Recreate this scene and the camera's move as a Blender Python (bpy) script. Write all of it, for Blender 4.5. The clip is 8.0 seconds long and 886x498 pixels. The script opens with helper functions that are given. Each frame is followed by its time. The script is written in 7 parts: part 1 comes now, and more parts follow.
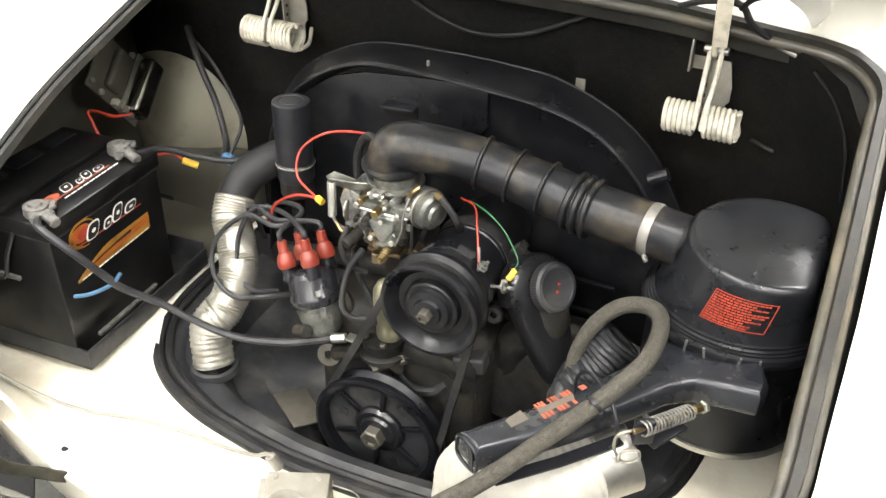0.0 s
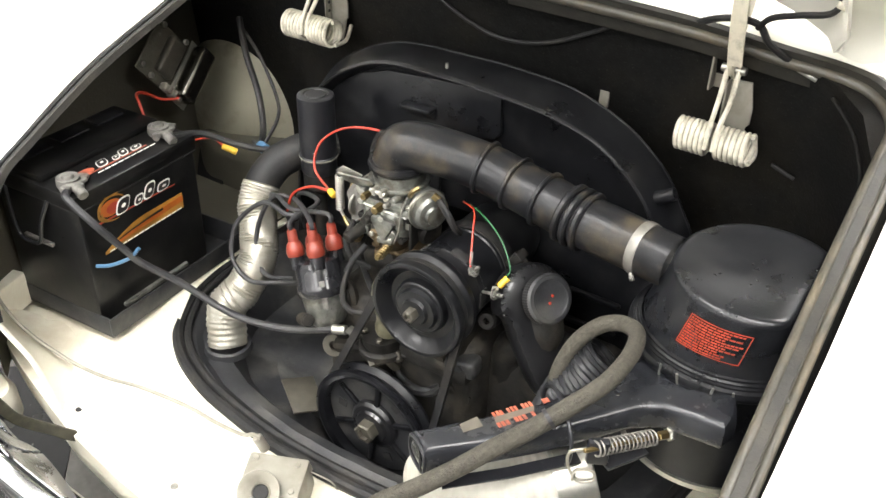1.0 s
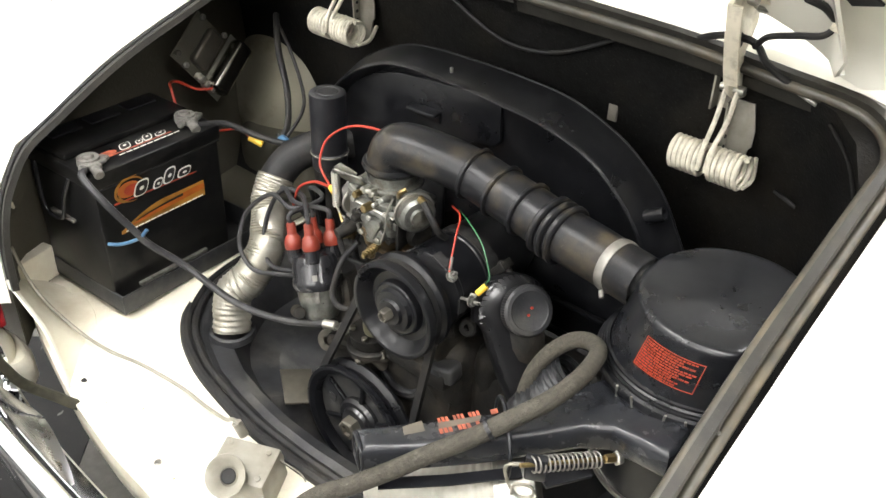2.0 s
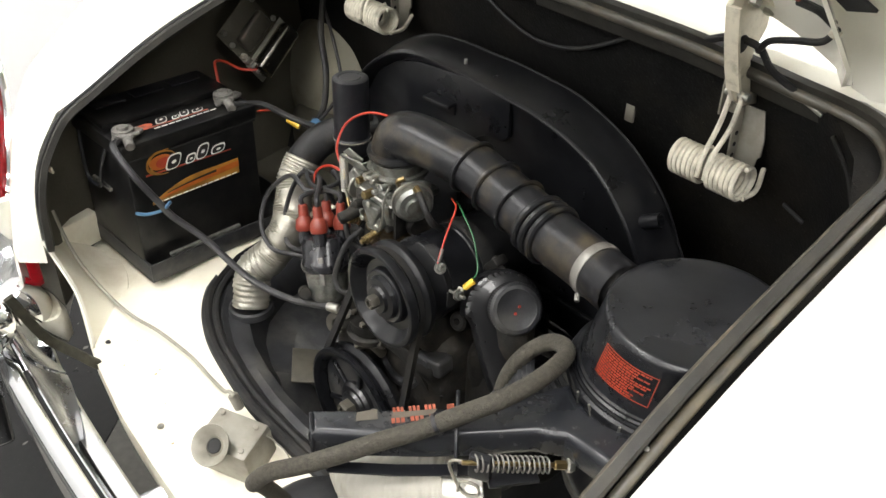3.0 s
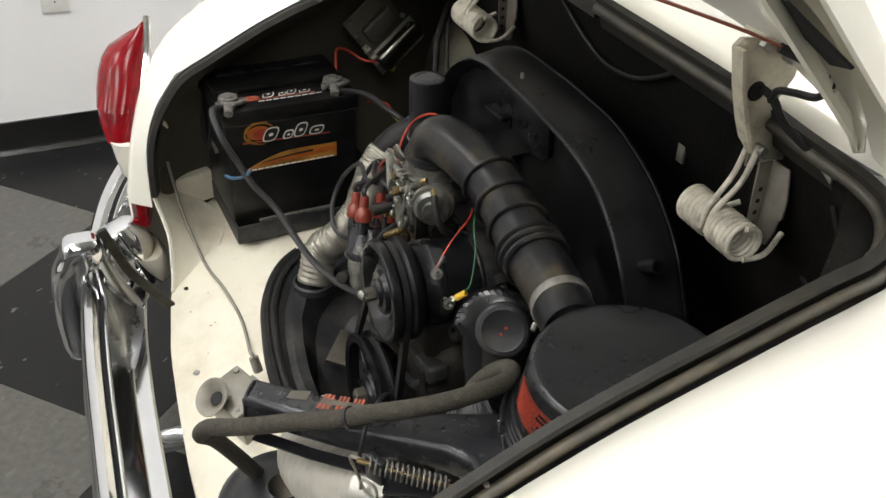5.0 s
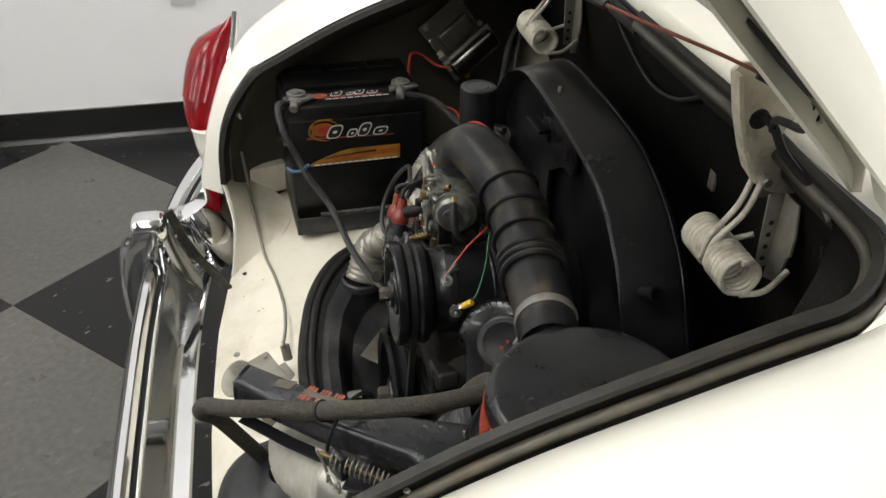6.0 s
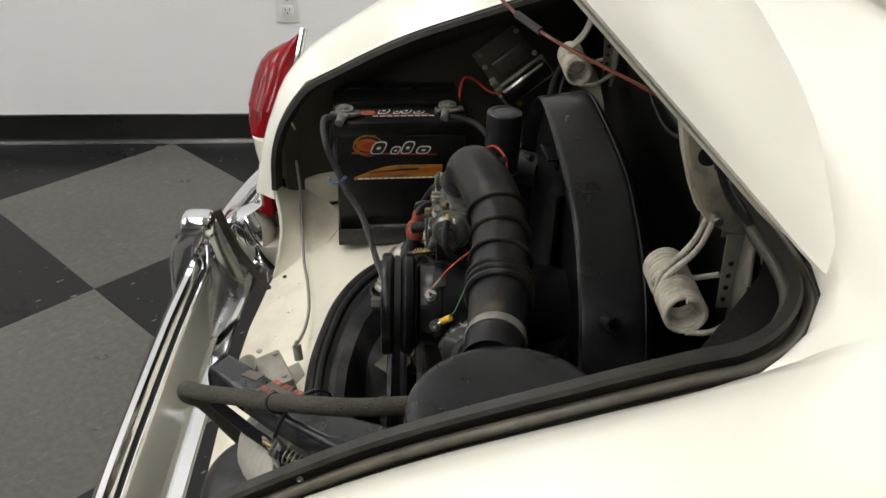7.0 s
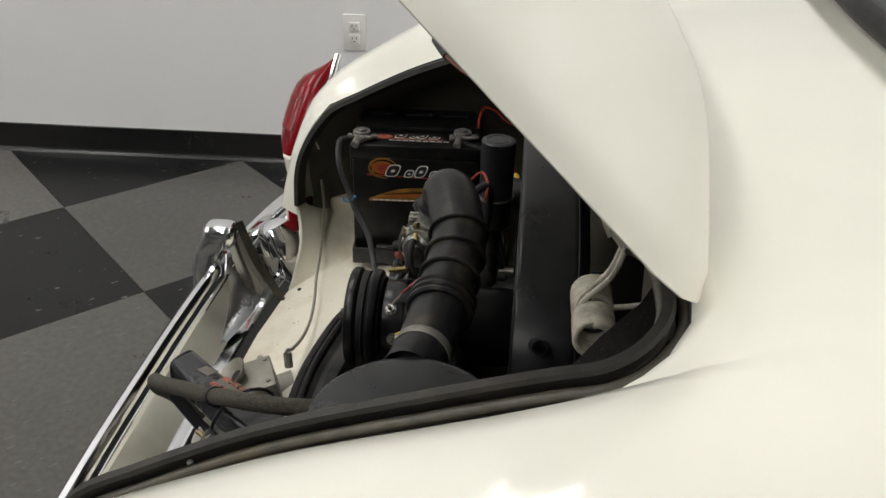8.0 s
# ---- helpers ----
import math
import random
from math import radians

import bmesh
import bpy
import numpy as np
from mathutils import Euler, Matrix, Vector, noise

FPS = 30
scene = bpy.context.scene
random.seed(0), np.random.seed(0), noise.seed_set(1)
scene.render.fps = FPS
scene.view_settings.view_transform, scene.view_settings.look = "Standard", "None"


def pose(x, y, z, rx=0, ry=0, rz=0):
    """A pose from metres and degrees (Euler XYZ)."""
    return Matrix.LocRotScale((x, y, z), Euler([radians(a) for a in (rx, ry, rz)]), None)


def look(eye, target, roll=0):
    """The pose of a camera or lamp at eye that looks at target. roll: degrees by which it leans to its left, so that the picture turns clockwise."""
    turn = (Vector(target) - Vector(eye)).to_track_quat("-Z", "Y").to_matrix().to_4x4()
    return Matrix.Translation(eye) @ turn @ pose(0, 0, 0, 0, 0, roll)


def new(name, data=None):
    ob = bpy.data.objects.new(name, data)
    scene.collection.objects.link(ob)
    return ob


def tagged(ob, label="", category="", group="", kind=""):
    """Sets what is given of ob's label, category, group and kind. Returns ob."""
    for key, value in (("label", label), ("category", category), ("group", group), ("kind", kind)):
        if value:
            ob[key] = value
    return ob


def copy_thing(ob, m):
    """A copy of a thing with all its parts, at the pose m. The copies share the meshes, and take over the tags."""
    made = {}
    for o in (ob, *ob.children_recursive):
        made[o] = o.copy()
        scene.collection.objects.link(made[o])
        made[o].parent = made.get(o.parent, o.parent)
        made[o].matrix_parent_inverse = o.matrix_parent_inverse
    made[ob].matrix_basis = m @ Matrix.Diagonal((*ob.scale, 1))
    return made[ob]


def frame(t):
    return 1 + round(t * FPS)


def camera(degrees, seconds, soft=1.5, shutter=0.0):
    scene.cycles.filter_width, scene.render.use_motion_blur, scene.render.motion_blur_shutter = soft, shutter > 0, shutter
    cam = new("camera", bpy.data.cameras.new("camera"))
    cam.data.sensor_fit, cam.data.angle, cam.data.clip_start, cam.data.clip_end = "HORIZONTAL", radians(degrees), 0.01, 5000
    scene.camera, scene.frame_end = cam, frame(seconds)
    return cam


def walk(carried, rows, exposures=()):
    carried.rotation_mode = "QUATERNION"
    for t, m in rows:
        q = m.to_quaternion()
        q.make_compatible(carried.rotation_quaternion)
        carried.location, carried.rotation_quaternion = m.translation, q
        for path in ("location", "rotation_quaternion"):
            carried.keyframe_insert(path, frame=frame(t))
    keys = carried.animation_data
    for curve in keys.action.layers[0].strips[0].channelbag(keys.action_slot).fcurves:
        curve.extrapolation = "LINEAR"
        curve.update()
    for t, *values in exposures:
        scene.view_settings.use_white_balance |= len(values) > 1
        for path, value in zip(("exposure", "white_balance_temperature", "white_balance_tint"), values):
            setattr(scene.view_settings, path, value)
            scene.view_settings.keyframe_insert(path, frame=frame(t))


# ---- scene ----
cam = camera(52.6, 8.0)
PATH = [
    (0, (0.445, -0.773, 1.275), (-0.241, 0.744, 0.167), 1.6),
    (0.5, (0.51, -0.743, 1.279), (-0.286, 0.721, 0.173), 1.9),
    (1, (0.572, -0.708, 1.277), (-0.332, 0.693, 0.173), 1.8),
    (1.5, (0.631, -0.668, 1.275), (-0.374, 0.666, 0.174), 1.8),
    (2.8, (0.766, -0.537, 1.275), (-0.448, 0.606, 0.169), 1.8),
    (3, (0.785, -0.515, 1.274), (-0.467, 0.577, 0.16), 1.5),
    (3.5, (0.836, -0.459, 1.271), (-0.509, 0.52, 0.161), 1.6),
    (4, (0.88, -0.398, 1.27), (-0.541, 0.47, 0.161), 1.7),
    (4.5, (0.907, -0.341, 1.271), (-0.576, 0.417, 0.164), 1.7),
    (4.7, (0.917, -0.315, 1.27), (-0.588, 0.403, 0.166), 2.1),
    (6, (0.977, -0.133, 1.276), (-0.658, 0.225, 0.181), 1.8),
    (6.5, (1.003, -0.05, 1.276), (-0.663, 0.154, 0.188), 2.0),
    (7, (1.029, 0.032, 1.281), (-0.674, 0.11, 0.235), 1.9),
    (7.5, (1.045, 0.109, 1.284), (-0.675, 0.062, 0.265), 1.8),
    (8, (1.064, 0.208, 1.287), (-0.67, 0.054, 0.301), 1.8),
]
EXPOSURE = [(0, 1.12), (0.5, 1.08), (1.5, 0.95), (3, 0.38), (3.5, 0.15), (4.5, -0.24), (6, -0.46), (6.5, -0.52), (7.5, -0.84), (8, -0.98)]
walk(cam, [(t, look(eye, target, roll)) for t, eye, target, roll in PATH], EXPOSURE)

# ---- world and lights ----
world = bpy.data.worlds.new("room_world")
scene.world = world
world.use_nodes = True
world.node_tree.nodes["Background"].inputs[0].default_value = (0.9, 0.95, 1.0, 1)
world.node_tree.nodes["Background"].inputs[1].default_value = 0.15
scene.view_settings.exposure = 0.0
LIGHT_POWER = 19.0


# ---- materials ----
def material(name, color, rough=0.5, metal=0.0, vary=0.15, scale=30.0, bump=0.0, bump_scale=200.0, coat=0.0, dirt=None, dirt_amount=0.35, dirt_scale=6.0, transmission=0.0, rough_vary=0.12, spec=0.5, dust=True):
    """Procedural surface: base colour with fine grain, larger stains (dirt colour) and fine relief."""
    m = bpy.data.materials.new(name)
    m.use_nodes = True
    nt = m.node_tree
    N, L = nt.nodes, nt.links
    b = N["Principled BSDF"]
    tc = N.new("ShaderNodeTexCoord")
    n1 = N.new("ShaderNodeTexNoise")
    n1.inputs["Scale"].default_value, n1.inputs["Detail"].default_value = scale, 6.0
    L.new(tc.outputs["Object"], n1.inputs["Vector"])
    ramp = N.new("ShaderNodeValToRGB")
    ramp.color_ramp.elements[0].position, ramp.color_ramp.elements[1].position = 0.3, 0.7
    lo = tuple(c * (1 - vary) for c in color)
    hi = tuple(min(1.0, c * (1 + vary)) for c in color)
    ramp.color_ramp.elements[0].color, ramp.color_ramp.elements[1].color = (*lo, 1), (*hi, 1)
    L.new(n1.outputs["Fac"], ramp.inputs["Fac"])
    out = ramp.outputs["Color"]
    n2 = N.new("ShaderNodeTexNoise")
    n2.inputs["Scale"].default_value, n2.inputs["Detail"].default_value, n2.inputs["Roughness"].default_value = dirt_scale, 8.0, 0.65
    L.new(tc.outputs["Object"], n2.inputs["Vector"])
    if dirt:
        r2 = N.new("ShaderNodeValToRGB")
        r2.color_ramp.elements[0].position, r2.color_ramp.elements[1].position = 0.48, 0.72
        r2.color_ramp.elements[0].color = (0, 0, 0, 1)
        r2.color_ramp.elements[1].color = (dirt_amount,) * 3 + (1,)
        L.new(n2.outputs["Fac"], r2.inputs["Fac"])
        mix = N.new("ShaderNodeMix")
        mix.data_type = "RGBA"
        mix.inputs["B"].default_value = (*dirt, 1)
        L.new(r2.outputs["Color"], mix.inputs["Factor"])
        L.new(out, mix.inputs["A"])
        out = mix.outputs["Result"]
    if dust and max(color) < 0.06 and not metal:
        n4 = N.new("ShaderNodeTexNoise")
        n4.inputs["Scale"].default_value, n4.inputs["Detail"].default_value, n4.inputs["Roughness"].default_value = 340.0, 3.0, 0.7
        L.new(tc.outputs["Object"], n4.inputs["Vector"])
        r4 = N.new("ShaderNodeValToRGB")
        r4.color_ramp.elements[0].position, r4.color_ramp.elements[1].position = 0.64, 0.74
        r4.color_ramp.elements[0].color, r4.color_ramp.elements[1].color = (0, 0, 0, 1), (0.45, 0.45, 0.45, 1)
        L.new(n4.outputs["Fac"], r4.inputs["Fac"])
        mix4 = N.new("ShaderNodeMix")
        mix4.data_type = "RGBA"
        mix4.inputs["B"].default_value = (0.11, 0.10, 0.085, 1)
        L.new(r4.outputs["Color"], mix4.inputs["Factor"])
        L.new(out, mix4.inputs["A"])
        out = mix4.outputs["Result"]
    L.new(out, b.inputs["Base Color"])
    mr = N.new("ShaderNodeMapRange")
    mr.inputs["To Min"].default_value, mr.inputs["To Max"].default_value = max(0.02, rough - rough_vary), min(1.0, rough + rough_vary)
    L.new(n2.outputs["Fac"], mr.inputs["Value"])
    L.new(mr.outputs["Result"], b.inputs["Roughness"])
    b.inputs["Metallic"].default_value = metal
    b.inputs["Specular IOR Level"].default_value = spec
    b.inputs["Coat Weight"].default_value = coat
    b.inputs["Coat Roughness"].default_value = 0.06
    b.inputs["Transmission Weight"].default_value = transmission
    if bump > 0:
        n3 = N.new("ShaderNodeTexNoise")
        n3.inputs["Scale"].default_value, n3.inputs["Detail"].default_value = bump_scale, 4.0
        L.new(tc.outputs["Object"], n3.inputs["Vector"])
        bp = N.new("ShaderNodeBump")
        bp.inputs["Strength"].default_value, bp.inputs["Distance"].default_value = bump, 0.002
        L.new(n3.outputs["Fac"], bp.inputs["Height"])
        L.new(bp.outputs["Normal"], b.inputs["Normal"])
    return m


M = {
    "paint": material("ivory_paint", (0.80, 0.783, 0.695), 0.22, vary=0.012, scale=8, coat=0.6, rough_vary=0.04),
    "lid_paint": material("dulled_ivory_paint", (0.80, 0.783, 0.695), 0.42, vary=0.012, scale=8, coat=0.1, rough_vary=0.04),
    "bay_paint": material("ivory_bay_paint", (0.74, 0.705, 0.585), 0.4, vary=0.03, scale=12, dirt=(0.42, 0.32, 0.19), dirt_amount=0.45, dirt_scale=9, bump=0.1, bump_scale=60),
    # the bay's ivory at a darker tone, with brown stains
    "bay_dull": material("darker_ivory_paint", (0.30, 0.282, 0.215), 0.6, vary=0.08, scale=12, dirt=(0.10, 0.082, 0.05), dirt_amount=0.85, dirt_scale=7, bump=0.1),
    # dark olive holding the bay side's shade; also grime on the regulator plate
    "shade_grime": material("shaded_grimy_olive", (0.085, 0.08, 0.061), 0.7, vary=0.12, scale=14, dirt=(0.05, 0.044, 0.032), dirt_amount=0.6, dirt_scale=7, bump=0.2, spec=0.25),
    "rust": material("rusty_chip", (0.52, 0.40, 0.22), 0.8, vary=0.3, scale=200),
    "lead": material("corroded_lead", (0.17, 0.164, 0.15), 0.55, metal=0.4, vary=0.3, scale=80, dirt=(0.05, 0.045, 0.04), dirt_amount=0.7, dirt_scale=60, bump=0.4),
    "brown_wire": material("brown_wire", (0.20, 0.055, 0.03), 0.45, vary=0.1),
    "channel": material("black_drain_channel", (0.022, 0.021, 0.018), 0.5, vary=0.25, scale=40, dirt=(0.06, 0.052, 0.038), dirt_amount=0.5, dirt_scale=14, bump=0.2, spec=0.3),
    "board": material("black_fibre_board", (0.0065, 0.0065, 0.0064), 0.62, spec=0.10, vary=0.3, scale=90, dirt=(0.024, 0.020, 0.014), dirt_amount=0.5, dirt_scale=6, bump=0.5, bump_scale=260),
    "shroud": material("black_enamel", (0.0055, 0.0058, 0.0070), 0.29, spec=0.28, vary=0.2, scale=40, dirt=(0.05, 0.05, 0.05), dirt_amount=0.3, dirt_scale=10, bump=0.14, bump_scale=12, rough_vary=0.07, dust=False),
    "tin": material("dusty_black_tin", (0.021, 0.0216, 0.0235), 0.42, spec=0.35, vary=0.25, scale=50, dirt=(0.12, 0.114, 0.098), dirt_amount=0.45, dirt_scale=14, bump=0.1, bump_scale=300),
    "cap_black": material("satin_black_enamel", (0.010, 0.0106, 0.0125), 0.28, spec=0.4, vary=0.25, scale=18, dirt=(0.05, 0.05, 0.05), dirt_amount=0.3, dirt_scale=9, bump=0.10, bump_scale=14, rough_vary=0.06, dust=False),
    "gloss": material("gloss_black_enamel", (0.0085, 0.0085, 0.0095), 0.3, spec=0.4, vary=0.2, scale=30, coat=0.3, dirt=(0.04, 0.04, 0.04), dirt_amount=0.25, dirt_scale=12, dust=False),
    "plastic": material("black_plastic", (0.012, 0.0125, 0.015), 0.33, spec=0.4, vary=0.15, scale=30, dirt=(0.06, 0.058, 0.055), dirt_amount=0.3, dirt_scale=20),
    "rubber": material("black_rubber", (0.0145, 0.0145, 0.015), 0.55, spec=0.25, vary=0.25, scale=60, dirt=(0.07, 0.062, 0.05), dirt_amount=0.4, dirt_scale=22, bump=0.15, bump_scale=300),
    "hose": material("dusty_hose_rubber", (0.0095, 0.0098, 0.0112), 0.34, spec=0.26, vary=0.2, scale=50, dirt=(0.085, 0.068, 0.042), dirt_amount=0.6, dirt_scale=26, bump=0.1, bump_scale=250),
    "cloth_hose": material("braided_brown_hose", (0.050, 0.045, 0.034), 0.85, vary=0.35, scale=220, dirt=(0.05, 0.045, 0.036), dirt_amount=0.5, dirt_scale=18, bump=0.8, bump_scale=500),
    "iron": material("dark_cast_iron", (0.017, 0.0162, 0.015), 0.6, spec=0.25, metal=0.3, vary=0.4, scale=60, dirt=(0.075, 0.062, 0.044), dirt_amount=0.5, dirt_scale=20, bump=0.4, bump_scale=200),
    "alloy": material("stained_cast_alloy", (0.21, 0.215, 0.198), 0.32, metal=0.75, vary=0.35, scale=70, dirt=(0.06, 0.042, 0.022), dirt_amount=0.85, dirt_scale=55, bump=0.3, bump_scale=260),
    "alloy_brown": material("fuel_stained_alloy", (0.13, 0.095, 0.055), 0.4, metal=0.6, vary=0.35, scale=60, dirt=(0.07, 0.045, 0.02), dirt_amount=0.8, dirt_scale=35, bump=0.25, bump_scale=220),
    "steel": material("zinc_steel", (0.42, 0.415, 0.375), 0.35, metal=0.9, vary=0.15, scale=80, dirt=(0.2, 0.17, 0.12), dirt_amount=0.5, dirt_scale=40),
    "dark_steel": material("tarnished_plated_steel", (0.30, 0.29, 0.26), 0.24, metal=1.0, vary=0.3, scale=40, dirt=(0.06, 0.05, 0.035), dirt_amount=0.8, dirt_scale=22),
    "brass": material("brass", (0.24, 0.18, 0.085), 0.35, metal=0.9, vary=0.2, scale=60),
    "chrome": material("chrome", (0.80, 0.81, 0.825), 0.09, metal=1.0, vary=0.03, scale=20, rough_vary=0.03),
    "chrome_dull": material("dulled_chrome", (0.62, 0.63, 0.65), 0.27, metal=1.0, vary=0.05, scale=20, rough_vary=0.05),
    "foil": material("aluminium_paper_hose", (0.33, 0.317, 0.272), 0.36, metal=0.5, vary=0.15, scale=50, dirt=(0.22, 0.19, 0.14), dirt_amount=0.5, dirt_scale=18, bump=0.4, bump_scale=150),
    "flex": material("dull_metal_flex_pipe", (0.22, 0.21, 0.19), 0.45, metal=0.5, vary=0.2, scale=50, dirt=(0.07, 0.06, 0.05), dirt_amount=0.6, dirt_scale=18),
    "paper": material("white_paper_hose", (0.38, 0.365, 0.315), 0.6, metal=0.0, vary=0.08, scale=50, dirt=(0.3, 0.27, 0.2), dirt_amount=0.4, dirt_scale=14, bump=0.3, bump_scale=150),
    "cream": material("cream_hinge_paint", (0.58, 0.54, 0.43), 0.45, vary=0.08, scale=60, dirt=(0.12, 0.10, 0.07), dirt_amount=0.7, dirt_scale=40, bump=0.15),
    "spring_wire": material("cream_spring_wire", (0.55, 0.52, 0.43), 0.45, vary=0.12, scale=90, dirt=(0.13, 0.11, 0.08), dirt_amount=0.7, dirt_scale=50),
    "gutter": material("worn_gutter_seal", (0.060, 0.055, 0.043), 0.42, spec=0.5, vary=0.3, scale=30, dirt=(0.16, 0.125, 0.075), dirt_amount=0.5, dirt_scale=16, bump=0.2),
    "red_boot": material("red_rubber", (0.20, 0.030, 0.017), 0.36, vary=0.15, scale=60, dirt=(0.12, 0.04, 0.025), dirt_amount=0.5, dirt_scale=30),
    "red_wire": material("red_wire", (0.33, 0.030, 0.015), 0.4, vary=0.1),
    "green_wire": material("green_wire", (0.014, 0.085, 0.03), 0.4, vary=0.1),
    "yellow": material("yellow_plastic", (0.66, 0.42, 0.04), 0.4, vary=0.1),
    "blue": material("blue_plastic", (0.05, 0.12, 0.21), 0.4, vary=0.1),
    "grey_cable": material("grey_cable", (0.024, 0.024, 0.026), 0.45, spec=0.35, vary=0.15, scale=50, dirt=(0.10, 0.095, 0.085), dirt_amount=0.35, dirt_scale=20),
    "wire_grey": material("steel_grey_bowden_cable", (0.28, 0.265, 0.22), 0.45, metal=0.3, vary=0.12, scale=60),
    "spout_paint": material("dusty_grey_black_enamel", (0.016, 0.0172, 0.0205), 0.26, vary=0.2, scale=30, dirt=(0.075, 0.073, 0.068), dirt_amount=0.35, dirt_scale=14, bump=0.05, spec=0.45, dust=False),
    "battery": material("battery_black_plastic", (0.0068, 0.0068, 0.007), 0.32, spec=0.28, vary=0.2, scale=40, dirt=(0.035, 0.033, 0.028), dirt_amount=0.5, dirt_scale=10, bump=0.05, dust=False),
    "label_red": material("red_print", (0.33, 0.042, 0.02), 0.45, vary=0.2, scale=80),
    "label_worn": material("rubbed_red_print", (0.36, 0.085, 0.045), 0.5, vary=0.3, scale=90, dirt=(0.05, 0.04, 0.035), dirt_amount=0.8, dirt_scale=70),
    "label_black": material("black_print", (0.012, 0.01, 0.01), 0.4, vary=0.1),
    "label_orange": material("orange_print", (0.38, 0.10, 0.016), 0.4, vary=0.35, scale=25),
    "label_gold": material("gold_print", (0.30, 0.145, 0.026), 0.4, vary=0.5, scale=18),
    "label_white": material("white_print", (0.75, 0.74, 0.7), 0.4, vary=0.05),
    "wall": material("white_wall_paint", (0.82, 0.82, 0.815), 0.7, vary=0.015, scale=3, bump=0.05, bump_scale=120),
    "baseboard": material("black_vinyl_baseboard", (0.010, 0.010, 0.010), 0.24, vary=0.15, scale=20),
    "outlet": material("white_outlet_plastic", (0.78, 0.77, 0.74), 0.35, vary=0.02),
    "ceiling": material("white_ceiling", (0.78, 0.78, 0.77), 0.85, vary=0.02, scale=20),
    "latch": material("grey_painted_steel", (0.27, 0.255, 0.215), 0.42, metal=0.2, vary=0.12, scale=50, dirt=(0.14, 0.12, 0.09), dirt_amount=0.5, dirt_scale=30),
    "pump_cast": material("pale_olive_casting", (0.16, 0.152, 0.10), 0.36, metal=0.35, vary=0.2, scale=50, dirt=(0.07, 0.055, 0.03), dirt_amount=0.8, dirt_scale=35, bump=0.2),
    "strap": material("olive_black_rubber", (0.034, 0.032, 0.023), 0.55, spec=0.25, vary=0.2, scale=60, dirt=(0.09, 0.08, 0.055), dirt_amount=0.4, dirt_scale=30, bump=0.1),
    "plate": material("bronze_tin_plate", (0.085, 0.078, 0.062), 0.45, metal=0.4, vary=0.2, scale=40, dirt=(0.05, 0.045, 0.04), dirt_amount=0.5, dirt_scale=30),
    "patch": material("faded_brown_sticker", (0.10, 0.088, 0.07), 0.45, vary=0.25, scale=60),
    "red_lens": material("red_lens", (0.20, 0.004, 0.008), 0.17, vary=0.25, scale=20, spec=0.3, dirt=(0.09, 0.002, 0.004), dirt_amount=0.5, dirt_scale=25),
    "glass": material("dark_window_glass", (0.03, 0.035, 0.035), 0.05, vary=0.05),
    "dark": material("dark_underside", (0.012, 0.012, 0.012), 0.8, vary=0.3),
    "clear": material("smoked_cap_plastic", (0.014, 0.014, 0.016), 0.2, vary=0.2, scale=30),
}


def tile_material(name, color, speck, amount):
    m = material(name, color, 0.30, spec=0.25, vary=0.16, scale=60, dirt=tuple(c * 0.6 for c in color), dirt_amount=0.35, dirt_scale=1.5)
    nt = m.node_tree
    N, L = nt.nodes, nt.links
    b = N["Principled BSDF"]
    old = b.inputs["Base Color"].links[0].from_socket
    tc = N.new("ShaderNodeTexCoord")
    n = N.new("ShaderNodeTexNoise")
    n.inputs["Scale"].default_value, n.inputs["Detail"].default_value = 55.0, 2.0
    mp = N.new("ShaderNodeMapping")
    mp.inputs["Scale"].default_value = (1.0, 0.45, 1.0)
    L.new(tc.outputs["Object"], mp.inputs["Vector"])
    L.new(mp.outputs["Vector"], n.inputs["Vector"])
    r = N.new("ShaderNodeValToRGB")
    r.color_ramp.elements[0].position, r.color_ramp.elements[1].position = amount, amount + 0.03
    L.new(n.outputs["Fac"], r.inputs["Fac"])
    mix = N.new("ShaderNodeMix")
    mix.data_type = "RGBA"
    mix.inputs["B"].default_value = (*speck, 1)
    L.new(r.outputs["Color"], mix.inputs["Factor"])
    L.new(old, mix.inputs["A"])
    info = N.new("ShaderNodeObjectInfo")
    hsv = N.new("ShaderNodeHueSaturation")
    mr = N.new("ShaderNodeMapRange")
    mr.inputs["To Min"].default_value, mr.inputs["To Max"].default_value = 0.9, 1.1
    L.new(info.outputs["Random"], mr.inputs["Value"])
    L.new(mr.outputs["Result"], hsv.inputs["Value"])
    L.new(mix.outputs["Result"], hsv.inputs["Color"])
    L.new(hsv.outputs["Color"], b.inputs["Base Color"])
    return m


M["tile_light"] = tile_material("grey_vinyl_tile", (0.094, 0.091, 0.083), (0.12, 0.117, 0.108), 0.66)
M["tile_dark"] = tile_material("charcoal_vinyl_tile", (0.0085, 0.0085, 0.009), (0.15, 0.146, 0.137), 0.70)

lamp = bpy.data.materials.new("lit_diffuser")
lamp.use_nodes = True
lamp.node_tree.nodes["Principled BSDF"].inputs["Emission Color"].default_value = (1.0, 0.98, 0.95, 1)
lamp.node_tree.nodes["Principled BSDF"].inputs["Emission Strength"].default_value = LIGHT_POWER
M["lamp"] = lamp


# ---- mesh helpers ----
def box(size, m=None, bevel=0.0, seg=2):
    bm = bmesh.new()
    bmesh.ops.create_cube(bm, size=1.0)
    for v in bm.verts:
        v.co = Vector((v.co.x * size[0], v.co.y * size[1], v.co.z * size[2]))
    if bevel > 0:
        bmesh.ops.bevel(bm, geom=bm.edges[:], offset=bevel, segments=seg, affect="EDGES", profile=0.5)
    if m is not None:
        bm.transform(m)
    return bm


